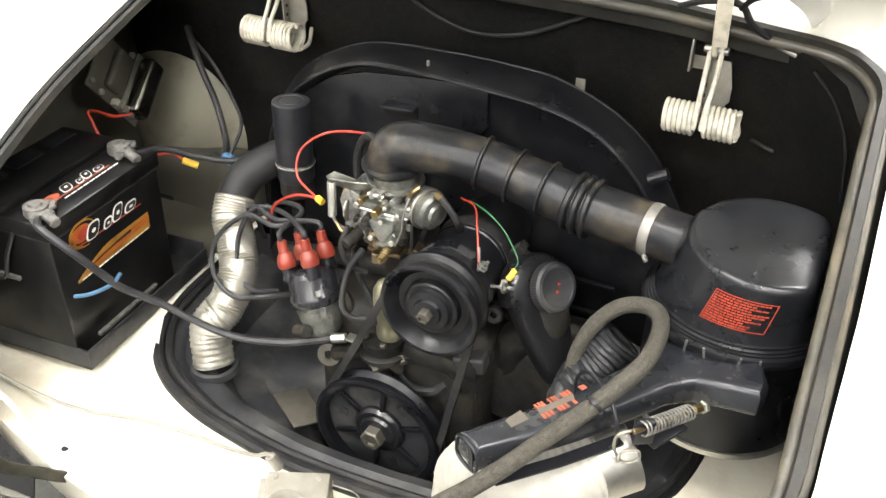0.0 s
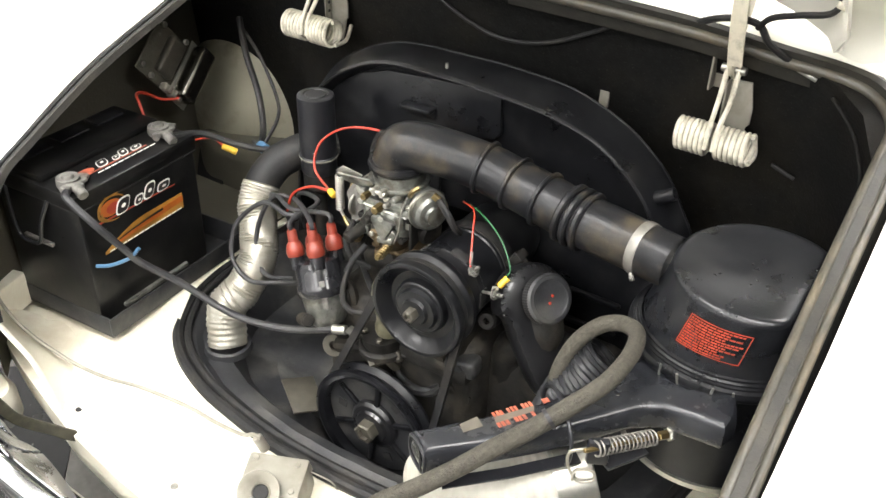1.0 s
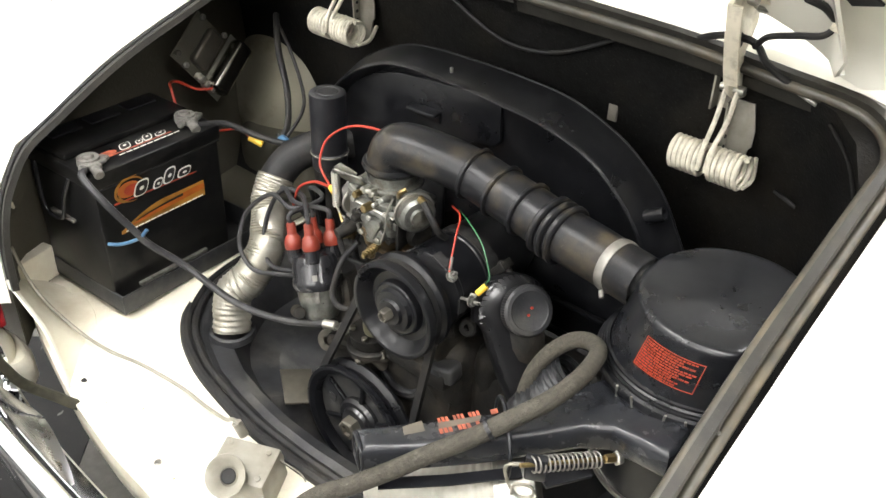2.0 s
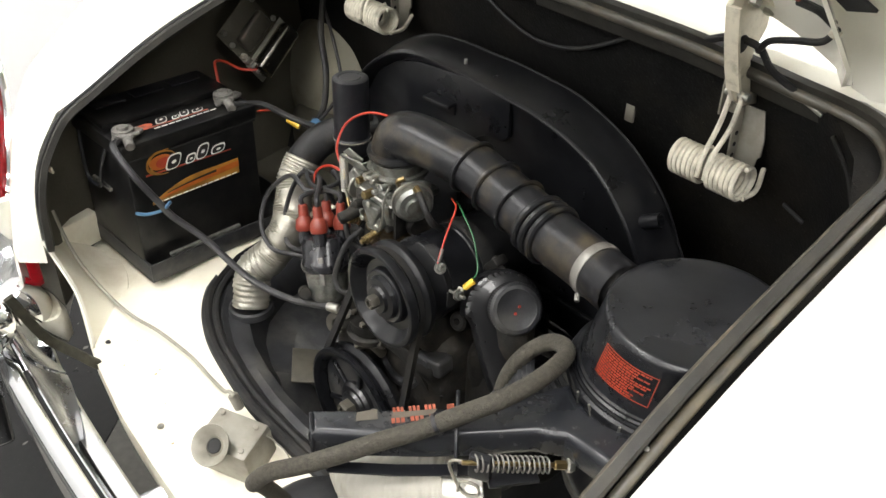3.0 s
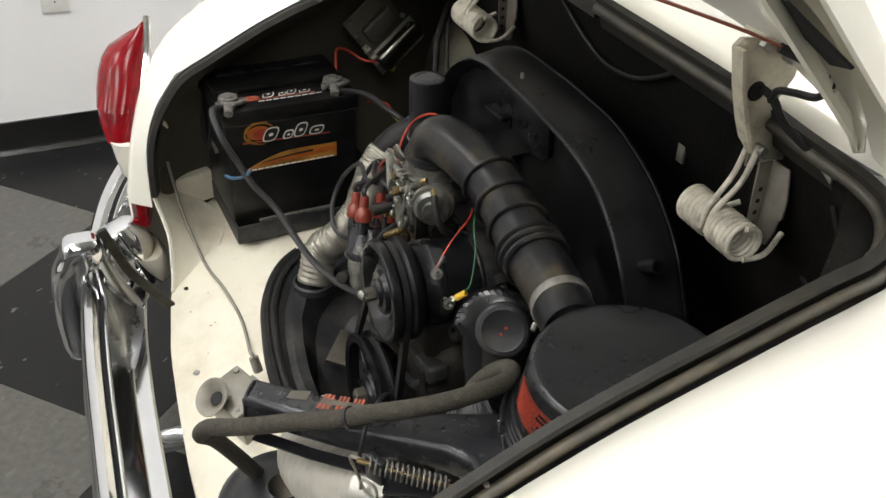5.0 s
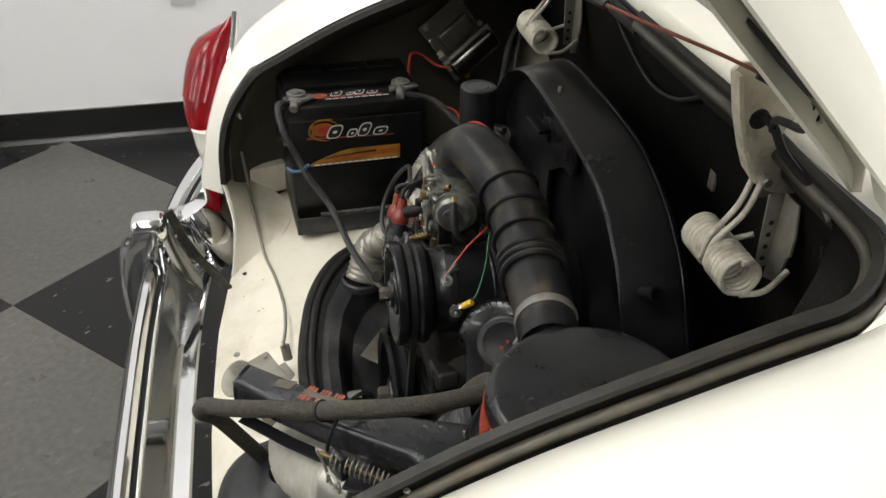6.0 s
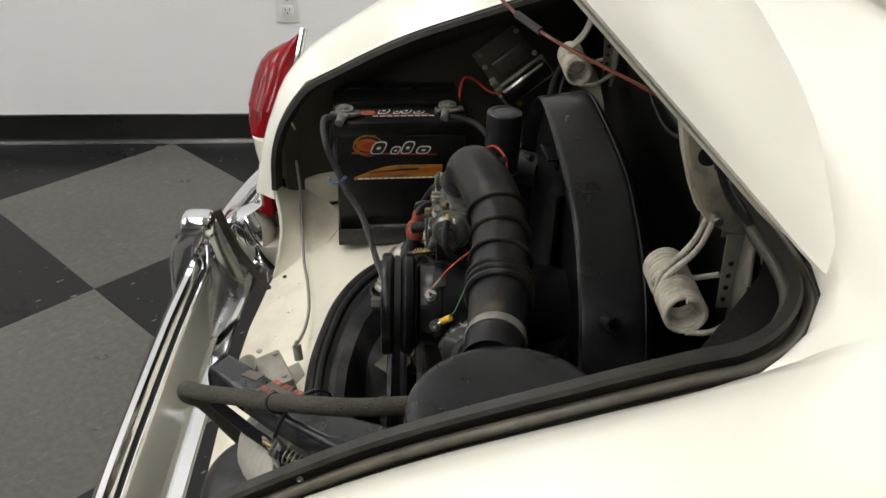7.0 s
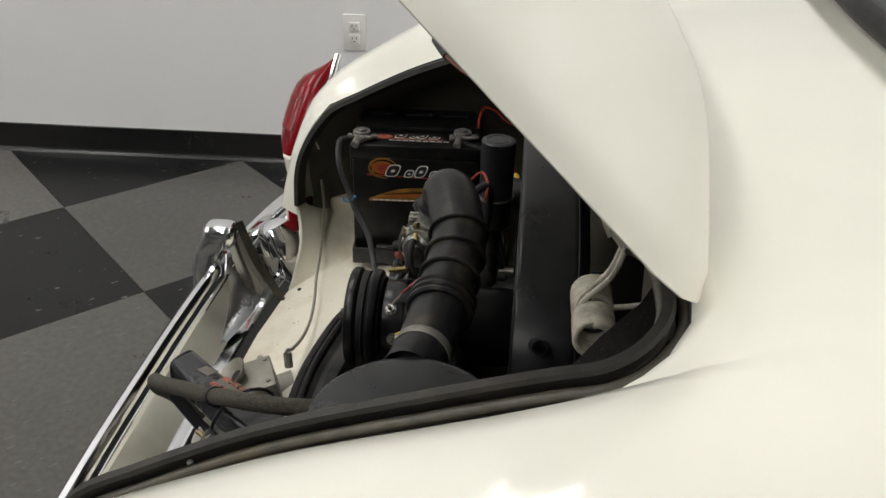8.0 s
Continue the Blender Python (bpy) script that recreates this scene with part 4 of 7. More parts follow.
for sx, sy, px, py, h in ((0.004, 0.292, 0.104, 0.030, 0.032), (0.004, 0.292, -0.104, 0.030, 0.032), (0.204, 0.004, 0, 0.174, 0.044), (0.204, 0.004, 0, -0.114, 0.032)):
    part("tray_side", box((sx, sy, h), B @ pose(px, py, tz + 0.002 + h / 2), 0.001), "tin", tray)
battery = thing("car_battery", "black car battery with orange and white graphics", "battery", B @ Vector((0, 0, tz + 0.006)))
bz = tz + 0.003
part("case", box((0.172, 0.230, 0.204), B @ pose(0, 0, bz + 0.1085), 0.006), "battery", battery)
part("cover", box((0.178, 0.238, 0.026), B @ pose(0, 0, bz + 0.2245), 0.004), "battery", battery)
part("cover_ridge", box((0.098, 0.226, 0.012), B @ pose(-0.030, 0, bz + 0.2425), 0.005), "battery", battery, "raised dusty ridge along the cover")
for k in (-1, 0, 1):
    part("vent_cap", box((0.030, 0.052, 0.004), B @ pose(-0.052, 0.068 * k, bz + 0.2500), 0.0015), "plastic", battery)
part("cover_seam", box((0.1745, 0.2325, 0.003), B @ pose(0, 0, bz + 0.2095), 0.001), "dark", battery)
part("hold_down_ledge", box((0.010, 0.135, 0.007), B @ pose(0.087, -0.004, bz + 0.026), 0.002), "lead", battery, "scuffed ledge along the foot of the case")
for x, y in ((0.060, -0.099), (0.046, 0.086)):
    t = part("terminal", lathe([(0.011, 0), (0.009, 0.020), (0.008, 0.022), (0, 0.022)], B @ pose(x, y, bz + 0.236)), "lead", battery)
    part("clamp", joined(lathe([(0.009, 0.0), (0.016, 0.0), (0.017, 0.003), (0.016, 0.013), (0.009, 0.013)], B @ pose(x, y, bz + 0.241), 20), box((0.024, 0.018, 0.011), B @ pose(x + 0.016, y - 0.004, bz + 0.246, 0, 8, 12), 0.004), box((0.016, 0.030, 0.007), B @ pose(x + 0.006, y + 0.014, bz + 0.244, 6, 0, 20), 0.003), cyl(B @ Vector((x + 0.015, y - 0.020, bz + 0.247)), B @ Vector((x + 0.015, y + 0.018, bz + 0.247)), 0.0035), cyl(B @ Vector((x + 0.015, y - 0.024, bz + 0.247)), B @ Vector((x + 0.015, y - 0.016, bz + 0.247)), 0.0065, segs=6), cyl(B @ Vector((x + 0.020, y - 0.004, bz + 0.246)), B @ Vector((x + 0.040, y - 0.010, bz + 0.241)), 0.0075)), "lead", t, "corroded grey battery clamp")
FACE = B @ Matrix.Translation((0.0862, -0.0075, 0.5)) @ Matrix(((0, 0, 1), (1, 0, 0), (0, 1, 0))).to_4x4()
TOPF = B @ pose(0.046, -0.004, bz + 0.2378) @ pose(0, 0, 0, 0, 0, 90)


def flat(poly, mat, name, frame_, depth=0.0006, lift=0.0):
    return part(name, prism(poly, depth, frame_ @ pose(0, 0, lift)), mat, battery)


def wave(x0, x1, f_lo, f_hi, n=16):
    xs = [x0 + (x1 - x0) * k / n for k in range(n + 1)]
    return [(x, f_lo((x - x0) / (x1 - x0))) for x in xs] + [(x, f_hi((x - x0) / (x1 - x0))) for x in xs[::-1]]


def ring_strip(cx, cy, r0, r1, a0, a1, squash=0.72, n=18):
    """A tapering arc, as of a swirl of flame."""
    inner_, outer_ = [], []
    for k in range(n + 1):
        f = k / n
        w = radians(a0 + (a1 - a0) * f)
        r = r0 + (r1 - r0) * f
        t = 0.0022 * math.sin(math.pi * (0.12 + 0.82 * f))
        inner_.append((cx + (r - t) * math.cos(w), cy + (r - t) * math.sin(w) * squash))
        outer_.append((cx + (r + t) * math.cos(w), cy + (r + t) * math.sin(w) * squash))
    return inner_ + outer_[::-1]


# the label: a gold band, a fiery disc and pale slanted marks on black
flat(wave(-0.077, 0.083, lambda t: 0.0315 + 0.0015 * t, lambda t: 0.036 + 0.024 * math.sin(min(1.0, t * 1.9) * math.pi / 2)), "label_gold", "gold_band", FACE)
flat(wave(-0.060, 0.083, lambda t: 0.0395 + 0.006 * t, lambda t: 0.0405 + 0.015 * t * (2 - t)), "label_orange", "orange_band", FACE, lift=0.0007)
flat(wave(-0.050, 0.040, lambda t: 0.0445 + 0.012 * t - 0.006 * t * t, lambda t: 0.0455 + 0.015 * t - 0.006 * t * t), "label_black", "dark_streak", FACE, lift=0.0014)
for k in range(13):
    u = -0.070 + 0.0115 * k
    flat([(u, 0.0332 + 0.001 * k / 12), (u + 0.0095, 0.0333 + 0.001 * k / 12), (u + 0.0095, 0.0352 + 0.001 * k / 12), (u, 0.0351 + 0.001 * k / 12)], "label_white", "text_bar", FACE, lift=0.0014)
flat(wave(-0.080, 0.072, lambda t: 0.0835 - 0.0045 * t, lambda t: 0.0865 - 0.0055 * t), "label_red", "red_stripe", FACE)
flat(oval(-0.052, 0.1000, 0.020, 0.0125), "label_orange", "orange_disc", FACE)
flat(oval(-0.047, 0.0985, 0.014, 0.0085), "label_red", "red_disc", FACE, lift=0.0007)
for r0, r1, a0, a1 in ((0.027, 0.024, 20, 200), (0.023, 0.027, 150, 265), (0.031, 0.020, 60, 175), (0.018, 0.030, 185, 290)):
    flat(ring_strip(-0.052, 0.100, r0, r1, a0, a1), "label_gold", "flame_arc", FACE, lift=0.0014)


def marks(frame_, scale, x0, y0, mat="label_white"):
    """Four pale outlined slanted shapes in a row, the first and third tall."""
    for cx, cy, a, b in ((-0.036, 0.0125, 0.0125, 0.0125), (-0.006, 0.0075, 0.0085, 0.0078), (0.016, 0.0125, 0.0105, 0.0125), (0.044, 0.0075, 0.0125, 0.0078)):
        c = (x0 + cx * scale, y0 + cy * scale)
        flat(oval(*c, a * scale, b * scale, 0.42, power=3.2), mat, "pale_mark", frame_, lift=0.0021)
        flat(oval(*c, (a - 0.0021) * scale, (b - 0.0021) * scale, 0.42, power=3.2), "label_black", "dark_mark", frame_, lift=0.0028)
        flat(oval(*c, a * 0.30 * scale, b * 0.22 * scale, 0.42, power=2.4), mat, "pale_mark", frame_, lift=0.0035)


marks(FACE, 1.0, 0.004, 0.0830)
for k in range(9):
    flat([(-0.045 + 0.0125 * k, -0.0165), (-0.035 + 0.0125 * k, -0.0165), (-0.035 + 0.0125 * k, -0.0145), (-0.045 + 0.0125 * k, -0.0145)], "label_white", "text_bar", TOPF)
flat(wave(-0.072, 0.055, lambda t: -0.0095, lambda t: -0.0065), "label_worn", "red_stripe", TOPF)
flat(oval(-0.056, 0.0, 0.016, 0.008), "label_worn", "orange_disc", TOPF, lift=0.0007)
marks(TOPF, 0.78, 0.004, -0.0095)
part("carry_loop", sweep(smooth_path([B @ Vector((0.03, -0.119, bz + 0.215)), B @ Vector((0.015, -0.125, bz + 0.18)), B @ Vector((0.0, -0.127, bz + 0.14)), B @ Vector((-0.04, -0.127, bz + 0.14)), B @ Vector((-0.05, -0.125, bz + 0.18)), B @ Vector((-0.06, -0.119, bz + 0.215))], 5), 0.003, 8), "plastic", battery)
part("side_ledge", box((0.06, 0.006, 0.006), B @ pose(-0.01, -0.119, bz + 0.138), 0.001), "lead", battery)

# ---- engine: tin, block, shroud ----
tin = thing("engine_tin", "dusty black engine cover tin with a rubber edge seal", "engine cover", (0, 0.1, 0.36))
edge = along([(-0.425, 0.30)] + SEAL + [(0.425, 0.30)], 60)
ctr = Vector((0, 0.14, 0))
rows = []
for f, z in ((1.0, 0.382), (0.985, 0.392), (0.93, 0.394), (0.90, 0.388), (0.86, 0.392), (0.80, 0.388), (0.76, 0.372), (0.73, 0.352), (0.6, 0.345), (0.3, 0.34)):
    row = []
    for p in edge:
        q = ctr + (p - ctr) * f
        well = min(1.0, max(0.0, (q.x + 0.125) / 0.03)) * min(1.0, max(0.0, (0.79 - f) / 0.05))
        row.append(q + Vector((0, 0, z - 0.11 * well)))
    rows.append(row)
part("tin_panel", solid(grid(rows), 0.002), "tin", tin)
part("edge_seal", sweep(smooth_path([(x, y, 0.392) for x, y in SEAL], 5), 0.0095, 10), "rubber", tin, "black rubber seal between tin and shelf")
part("seal_lip", sweep(smooth_path([tuple(ctr + (Vector((x, y, 0)) - ctr) * 0.955 + Vector((0, 0, 0.398))) for x, y in SEAL], 5), 0.006, 8), "rubber", tin)
part("inspection_plate", prism([(-0.185, 0.022), (-0.120, -0.022), (-0.088, 0.012), (-0.15, 0.056)], 0.004, pose(0, 0, 0.349), 0.001), "plate", tin, "bronze-brown plate let into the tin")

block = thing("engine_block", "grimy dark engine case", "engine", (0, 0.12, 0.3))
part("crankcase", box((0.26, 0.22, 0.24), pose(0.0, 0.17, 0.41), 0.03, 3), "iron", block)
part("timing_cover", joined(box((0.17, 0.07, 0.14), pose(0.045, 0.118, 0.44), 0.02, 3), cyl((0.0, 0.033, 0.37), (0.0, 0.1, 0.37), 0.05)), "iron", block)
for x, z in ((0.06, 0.492), (0.095, 0.44), (-0.03, 0.485), (0.115, 0.475), (-0.025, 0.435), (0.02, 0.50)):
    part("bolt", joined(cyl((x, 0.068, z), (x, 0.080, z), 0.007, segs=6), cyl((x, 0.078, z), (x, 0.084, z), 0.010, segs=16)), "iron", block)
grille = part("oil_grille", box((0.085, 0.016, 0.030), pose(0.050, 0.086, 0.466), 0.003), "tin", block, "slotted cast edge")
for k in range(5):
    part("grille_slot", box((0.007, 0.004, 0.016), pose(0.022 + 0.014 * k, 0.0775, 0.467, 0, 8, 0), 0.001), "dark", grille)
part("casting_rib", sweep(smooth_path([(-0.002, 0.066, 0.452), (0.012, 0.062, 0.432), (0.036, 0.060, 0.423), (0.062, 0.062, 0.430), (0.078, 0.066, 0.448)], 6), 0.0085, 10), "tin", block, "curved cast rib")
for x, z in ((0.0, 0.40), (0.075, 0.405), (0.115, 0.42)):
    part("casting_rib", box((0.006, 0.022, 0.05), pose(x, 0.078, z, 0, 10, 0), 0.002), "iron", block)
part("lifting_boss", joined(box((0.044, 0.030, 0.026), pose(0.112, 0.062, 0.503, 0, -6, 8), 0.006, 3), cyl((0.112, 0.046, 0.506), (0.112, 0.06, 0.506), 0.0085, segs=6)), "tin", block, "grimy boss with a bolt")
part("drilled_lug", lathe([(0.004, -0.004), (0.0045, 0.006), (0.010, 0.006), (0.0125, 0.003), (0.0135, -0.02), (0, -0.02)], between((0.131, 0.086, 0.570), (0.138, 0.050, 0.585)), 20), "iron", block, "round drilled lug")
part("union", joined(cyl((-0.014, 0.033, 0.466), (0.020, 0.046, 0.484), 0.0075, segs=14), cyl((-0.018, 0.0315, 0.464), (-0.009, 0.035, 0.469), 0.0095, segs=6), cyl((0.014, 0.044, 0.481), (0.024, 0.0475, 0.486), 0.0095, segs=6), cyl((0.004, 0.040, 0.476), (0.010, 0.055, 0.452), 0.0075, segs=12)), "plate", block, "grimy pipe union")
part("pressure_pipe", sweep(smooth_path([(0.022, 0.046, 0.485), (0.045, 0.052, 0.489), (0.075, 0.056, 0.480), (0.098, 0.062, 0.455), (0.105, 0.07, 0.42)], 6), 0.004, 10), "iron", block)
part("tow_eye", lathe([(0.0065, -0.005), (0.0165, -0.005), (0.0175, 0.0), (0.0165, 0.005), (0.0065, 0.005)], between((-0.101, 0.053, 0.440), (-0.085, 0.0, 0.46)), 24), "plate", block, "worn lug with an eye")
part("oil_cooler_base", box((0.16, 0.12, 0.14), pose(0.20, 0.16, 0.44), 0.02, 3), "iron", block)
part("intake_manifold", sweep(smooth_path([(-0.03, 0.125, 0.62), (-0.03, 0.14, 0.575), (-0.03, 0.15, 0.53)], 5), 0.024, 14), "iron", block)
part("manifold_arm", sweep(smooth_path([(-0.26, 0.17, 0.50), (-0.12, 0.16, 0.53), (-0.03, 0.15, 0.545), (0.10, 0.16, 0.53), (0.28, 0.17, 0.50)], 5), 0.016, 12), "iron", block)

FRONT = [(0.312, 0.46), (0.313, 0.60), (0.305, 0.66), (0.287, 0.697), (0.263, 0.733), (0.228, 0.767), (0.186, 0.792), (0.122, 0.808), (0.053, 0.814), (0.004, 0.817), (-0.036, 0.818), (-0.112, 0.817), (-0.164, 0.804), (-0.221, 0.771), (-0.262, 0.728), (-0.29, 0.67), (-0.30, 0.60), (-0.31, 0.46)]
BACK = [(0.335, 0.46), (0.330, 0.60), (0.313, 0.662), (0.297, 0.692), (0.272, 0.733), (0.241, 0.764), (0.195, 0.794), (0.122, 0.819), (0.045, 0.825), (-0.002, 0.826), (-0.04, 0.825), (-0.11, 0.823), (-0.164, 0.814), (-0.224, 0.788), (-0.275, 0.751), (-0.315, 0.69), (-0.335, 0.62), (-0.34, 0.46)]
fr = smooth_path([(x, 0, z) for x, z in FRONT], 4)
bk = smooth_path([(x, 0, z) for x, z in BACK], 4)
hub = Vector((-0.01, 0, 0.55))
shroud = thing("fan_shroud", "black enamelled sheet steel cooling fan shroud", "engine cover", (0, 0.25, 0.5))


def ring_at(f, b, y, s):
    return [Vector((0, y, 0)) + hub + (p.lerp(q, b) - hub) * s for p, q in zip(f, bk)]


rows = [ring_at(fr, 0.0, 0.250, 0.2), ring_at(fr, 0, 0.243, 0.80), ring_at(fr, 0, 0.238, 0.955), ring_at(fr, 0, 0.222, 0.972), ring_at(fr, 0, 0.2148, 0.986), ring_at(fr, 0.01, 0.2142, 0.994), ring_at(fr, 0.04, 0.2160, 0.9995), ring_at(fr, 0.10, 0.2200, 1.001), ring_at(fr, 0.5, 0.2480, 1.0), ring_at(fr, 0.92, 0.2765, 1.0), ring_at(fr, 1.0, 0.2820, 0.997), ring_at(fr, 1.0, 0.289, 0.985), ring_at(fr, 1.0, 0.296, 0.95), ring_at(fr, 1.0, 0.31, 0.3)]
part("shell", solid(grid(rows), 0.002), "shroud", shroud)
part("rim_bead", sweep(ring_at(fr, 0.03, 0.2142, 0.991), 0.0013, 8), "shroud", shroud)
part("outer_bead", sweep(ring_at(fr, 1.0, 0.283, 0.996), 0.0016, 8), "shroud", shroud)
part("step_plate", prism([(-0.27, 0.50), (-0.27, 0.69), (-0.235, 0.745), (-0.19, 0.774), (-0.14, 0.789), (-0.06, 0.797), (0.043, 0.803), (0.045, 0.745), (0.035, 0.735), (0.0, 0.73), (-0.05, 0.70), (-0.05, 0.50)], 0.006, Matrix.Translation((0.004, 0.240, 0.004)) @ Matrix(((1, 0, 0), (0, 0, -1), (0, 1, 0))).to_4x4(), 0.0015), "shroud", shroud, "raised front plate")
part("bracket", joined(box((0.05, 0.02, 0.006), pose(-0.078, 0.225, 0.757, 0, 0, 5), 0.002), box((0.05, 0.004, 0.016), pose(-0.078, 0.232, 0.750), 0.001)), "shroud", shroud)
part("stub_pipe", lathe([(0.006, 0), (0.0085, 0), (0.0085, 0.032), (0.006, 0.032), (0.006, 0.008), (0, 0.008)], between((0.264, 0.240, 0.722), (0.294, 0.245, 0.739))), "shroud", shroud)
part("rim_rivet", cyl((-0.040, 0.236, 0.820), (-0.040, 0.236, 0.8275), 0.0025, segs=10), "steel", shroud)
for z in (0.55, 0.50):
    part("face_rib", box((0.16, 0.008, 0.008), pose(0.17, 0.236, z), 0.003), "shroud", shroud)

# ---- crank pulley, generator, belt ----
pulley = thing("crank_pulley", "black spoked crank pulley with a hexagon bolt", "pulley", (-0.004, 0.015, 0.36))
CP = between((-0.003, 0.032, 0.366), (-0.003, -0.01, 0.366)) @ Matrix.Scale(1.12, 4)
part("rim", lathe([(0.068, 0.0), (0.085, 0.0), (0.0855, 0.004), (0.079, 0.010), (0.079, 0.014), (0.0855, 0.020), (0.085, 0.025), (0.081, 0.026), (0.074, 0.023), (0.072, 0.012)], CP, 64), "shroud", pulley)
web = lathe([(0.02, 0.008), (0.073, 0.010), (0.073, 0.006), (0.02, 0.004)], CP, 48)
part("web", web, "tin", pulley)
for k in range(6):
    a = math.pi / 3 * k + 0.4
    part("spoke", box((0.040, 0.007, 0.006), CP @ pose(0.048 * math.cos(a), 0.048 * math.sin(a), 0.012, 0, 0, math.degrees(a)), 0.002), "shroud", pulley)
for k in range(3):
    a = 2 * math.pi / 3 * k + 0.9
    part("web_hole", prism([((0.047 + r) * math.cos(a + w), (0.047 + r) * math.sin(a + w)) for r, w in ((0, -0.12), (0.012, -0.1), (0.012, 0.1), (0, 0.12))], 0.001, CP @ pose(0, 0, 0.0102)), "dark", pulley)
part("hub", lathe([(0.034, 0.006), (0.034, 0.014), (0.030, 0.018), (0.024, 0.018), (0.022, 0.022), (0.016, 0.023), (0, 0.023)], CP, 40), "gloss", pulley)
nut((-0.003, 0.007, 0.366), (0, -1, 0), 0.034, 0.016, "plate", pulley, "hex_bolt")

GX, GZ = 0.077, 0.613
gen = thing("generator", "black generator with a deep belt pulley", "generator", (GX, 0.1, GZ - 0.06))
part("body", lathe([(0, 0.0), (0.045, 0.0), (0.052, 0.004), (0.053, 0.02), (0.0545, 0.022), (0.0545, 0.03), (0.053, 0.032), (0.053, 0.075), (0.0545, 0.077), (0.0545, 0.082), (0.053, 0.084), (0.053, 0.16), (0.045, 0.19)], between((GX, 0.044, GZ), (GX, 0.3, GZ)), 48), "shroud", gen)
GP = between((GX, 0.044, GZ), (GX, -0.02, GZ))
gp = part("pulley", lathe([(0.03, 0.0), (0.056, 0.0), (0.058, 0.003), (0.064, 0.005), (0.0655, 0.009), (0.0655, 0.014), (0.063, 0.017), (0.054, 0.023), (0.054, 0.026), (0.0630, 0.031), (0.0655, 0.033), (0.0660, 0.040), (0.0648, 0.0435), (0.0630, 0.0445), (0.0595, 0.0442), (0.0575, 0.0425), (0.0520, 0.034), (0.047, 0.0275), (0.037, 0.0265), (0.0355, 0.035), (0.0335, 0.0365), (0.0285, 0.036), (0.0265, 0.042), (0.0185, 0.043), (0.0165, 0.047), (0, 0.047)], GP, 64), "shroud", gen)
nut((GX, -0.003, GZ), (0, -1, 0), 0.018, 0.012, "plate", gp, "pulley_nut")
for a in (20, -45, 90):
    part("brush_slot", prism([(-0.011, -0.008), (0.011, -0.008), (0.013, 0.0), (0.011, 0.008), (-0.011, 0.008), (-0.013, 0.0)], 0.003, Matrix.Translation((GX, 0.072, GZ)) @ Matrix.Rotation(radians(a), 4, "Y") @ Matrix.Translation((0, 0, 0.0515)), 0.001), "dark", gen)
part("strap", lathe([(0.0535, 0), (0.0562, 0), (0.0562, 0.022), (0.0535, 0.022)], between((GX, 0.125, GZ), (GX, 0.3, GZ)), 40), "rubber", gen, "worn metal strap")
part("strap_bolt", joined(cyl((GX + 0.058, 0.136, GZ + 0.035), (GX + 0.085, 0.136, GZ + 0.02), 0.005), box((0.012, 0.02, 0.026), pose(GX + 0.062, 0.136, GZ + 0.028, 0, 40, 0), 0.002)), "iron", gen)
part("stand", joined(box((0.075, 0.11, 0.06), pose(GX - 0.005, 0.11, GZ - 0.075), 0.012, 3), box((0.11, 0.13, 0.03), pose(GX - 0.005, 0.11, GZ - 0.12), 0.008)), "iron", gen)
for c, w in (((0.122, 0.060, 0.658), (0.6, -0.1, 0.75)), ((0.150, 0.066, 0.631), (0.95, -0.1, 0.25))):
    p = Vector(c)
    w = Vector(w).normalized()
    s = part("terminal_stud", cyl(p - w * 0.02, p + w * 0.012, 0.0022, segs=10), "lead", gen)
    part("terminal_nut", lathe([(0.0025, 0), (0.0058, 0), (0.0058, 0.004), (0.0025, 0.004)], between(p, p + w), 6), "alloy", s)
    part("ring_lug", lathe([(0.003, 0), (0.0075, 0), (0.0075, 0.0015), (0.003, 0.0015)], between(p - w * 0.002, p + w), 16), "lead", s)

belt = thing("fan_belt", "worn black rubber fan belt", "belt", (0, 0.02, 0.3))
pts = []
c1, c2 = Vector((-0.003, 0, 0.366)), Vector((GX, 0, GZ))
dv = (c2 - c1).normalized()
pv = Vector((dv.z, 0, -dv.x))
for k in range(25):
    a = math.pi * k / 24
    pts.append(c1 + 0.0900 * (pv * math.cos(a) - dv * math.sin(a)) + Vector((0, 0.017, 0)))
for k in range(25):
    a = math.pi * k / 24
    pts.append(c2 + 0.0575 * (-pv * math.cos(a) + dv * math.sin(a)) + Vector((0, 0.0195, 0)))
part("belt", sweep(pts, 1, closed=True, shape=[(-0.005, -0.004), (0.005, -0.004), (0.0045, 0.004), (-0.0045, 0.004)], up=(0, 1, 0)), "rubber", belt)

# ---- intake hose ----
hose = thing("intake_hose", "black ribbed rubber air intake hose with an elbow", "hose", (0.1, 0.13, 0.70))
line = smooth_path([(-0.029, 0.113, 0.722), (-0.029, 0.114, 0.743), (-0.018, 0.118, 0.759), (0.026, 0.130, 0.760), (0.084, 0.140, 0.752), (0.127, 0.140, 0.744), (0.171, 0.137, 0.738), (0.223, 0.132, 0.731), (0.270, 0.127, 0.729), (0.304, 0.122, 0.728), (0.345, 0.114, 0.728)], 10)
dense = []
for a, b in zip(line[:-1], line[1:]):
    dense += [a.lerp(b, k / 4) for k in range(4)]
dense.append(line[-1])
line = dense


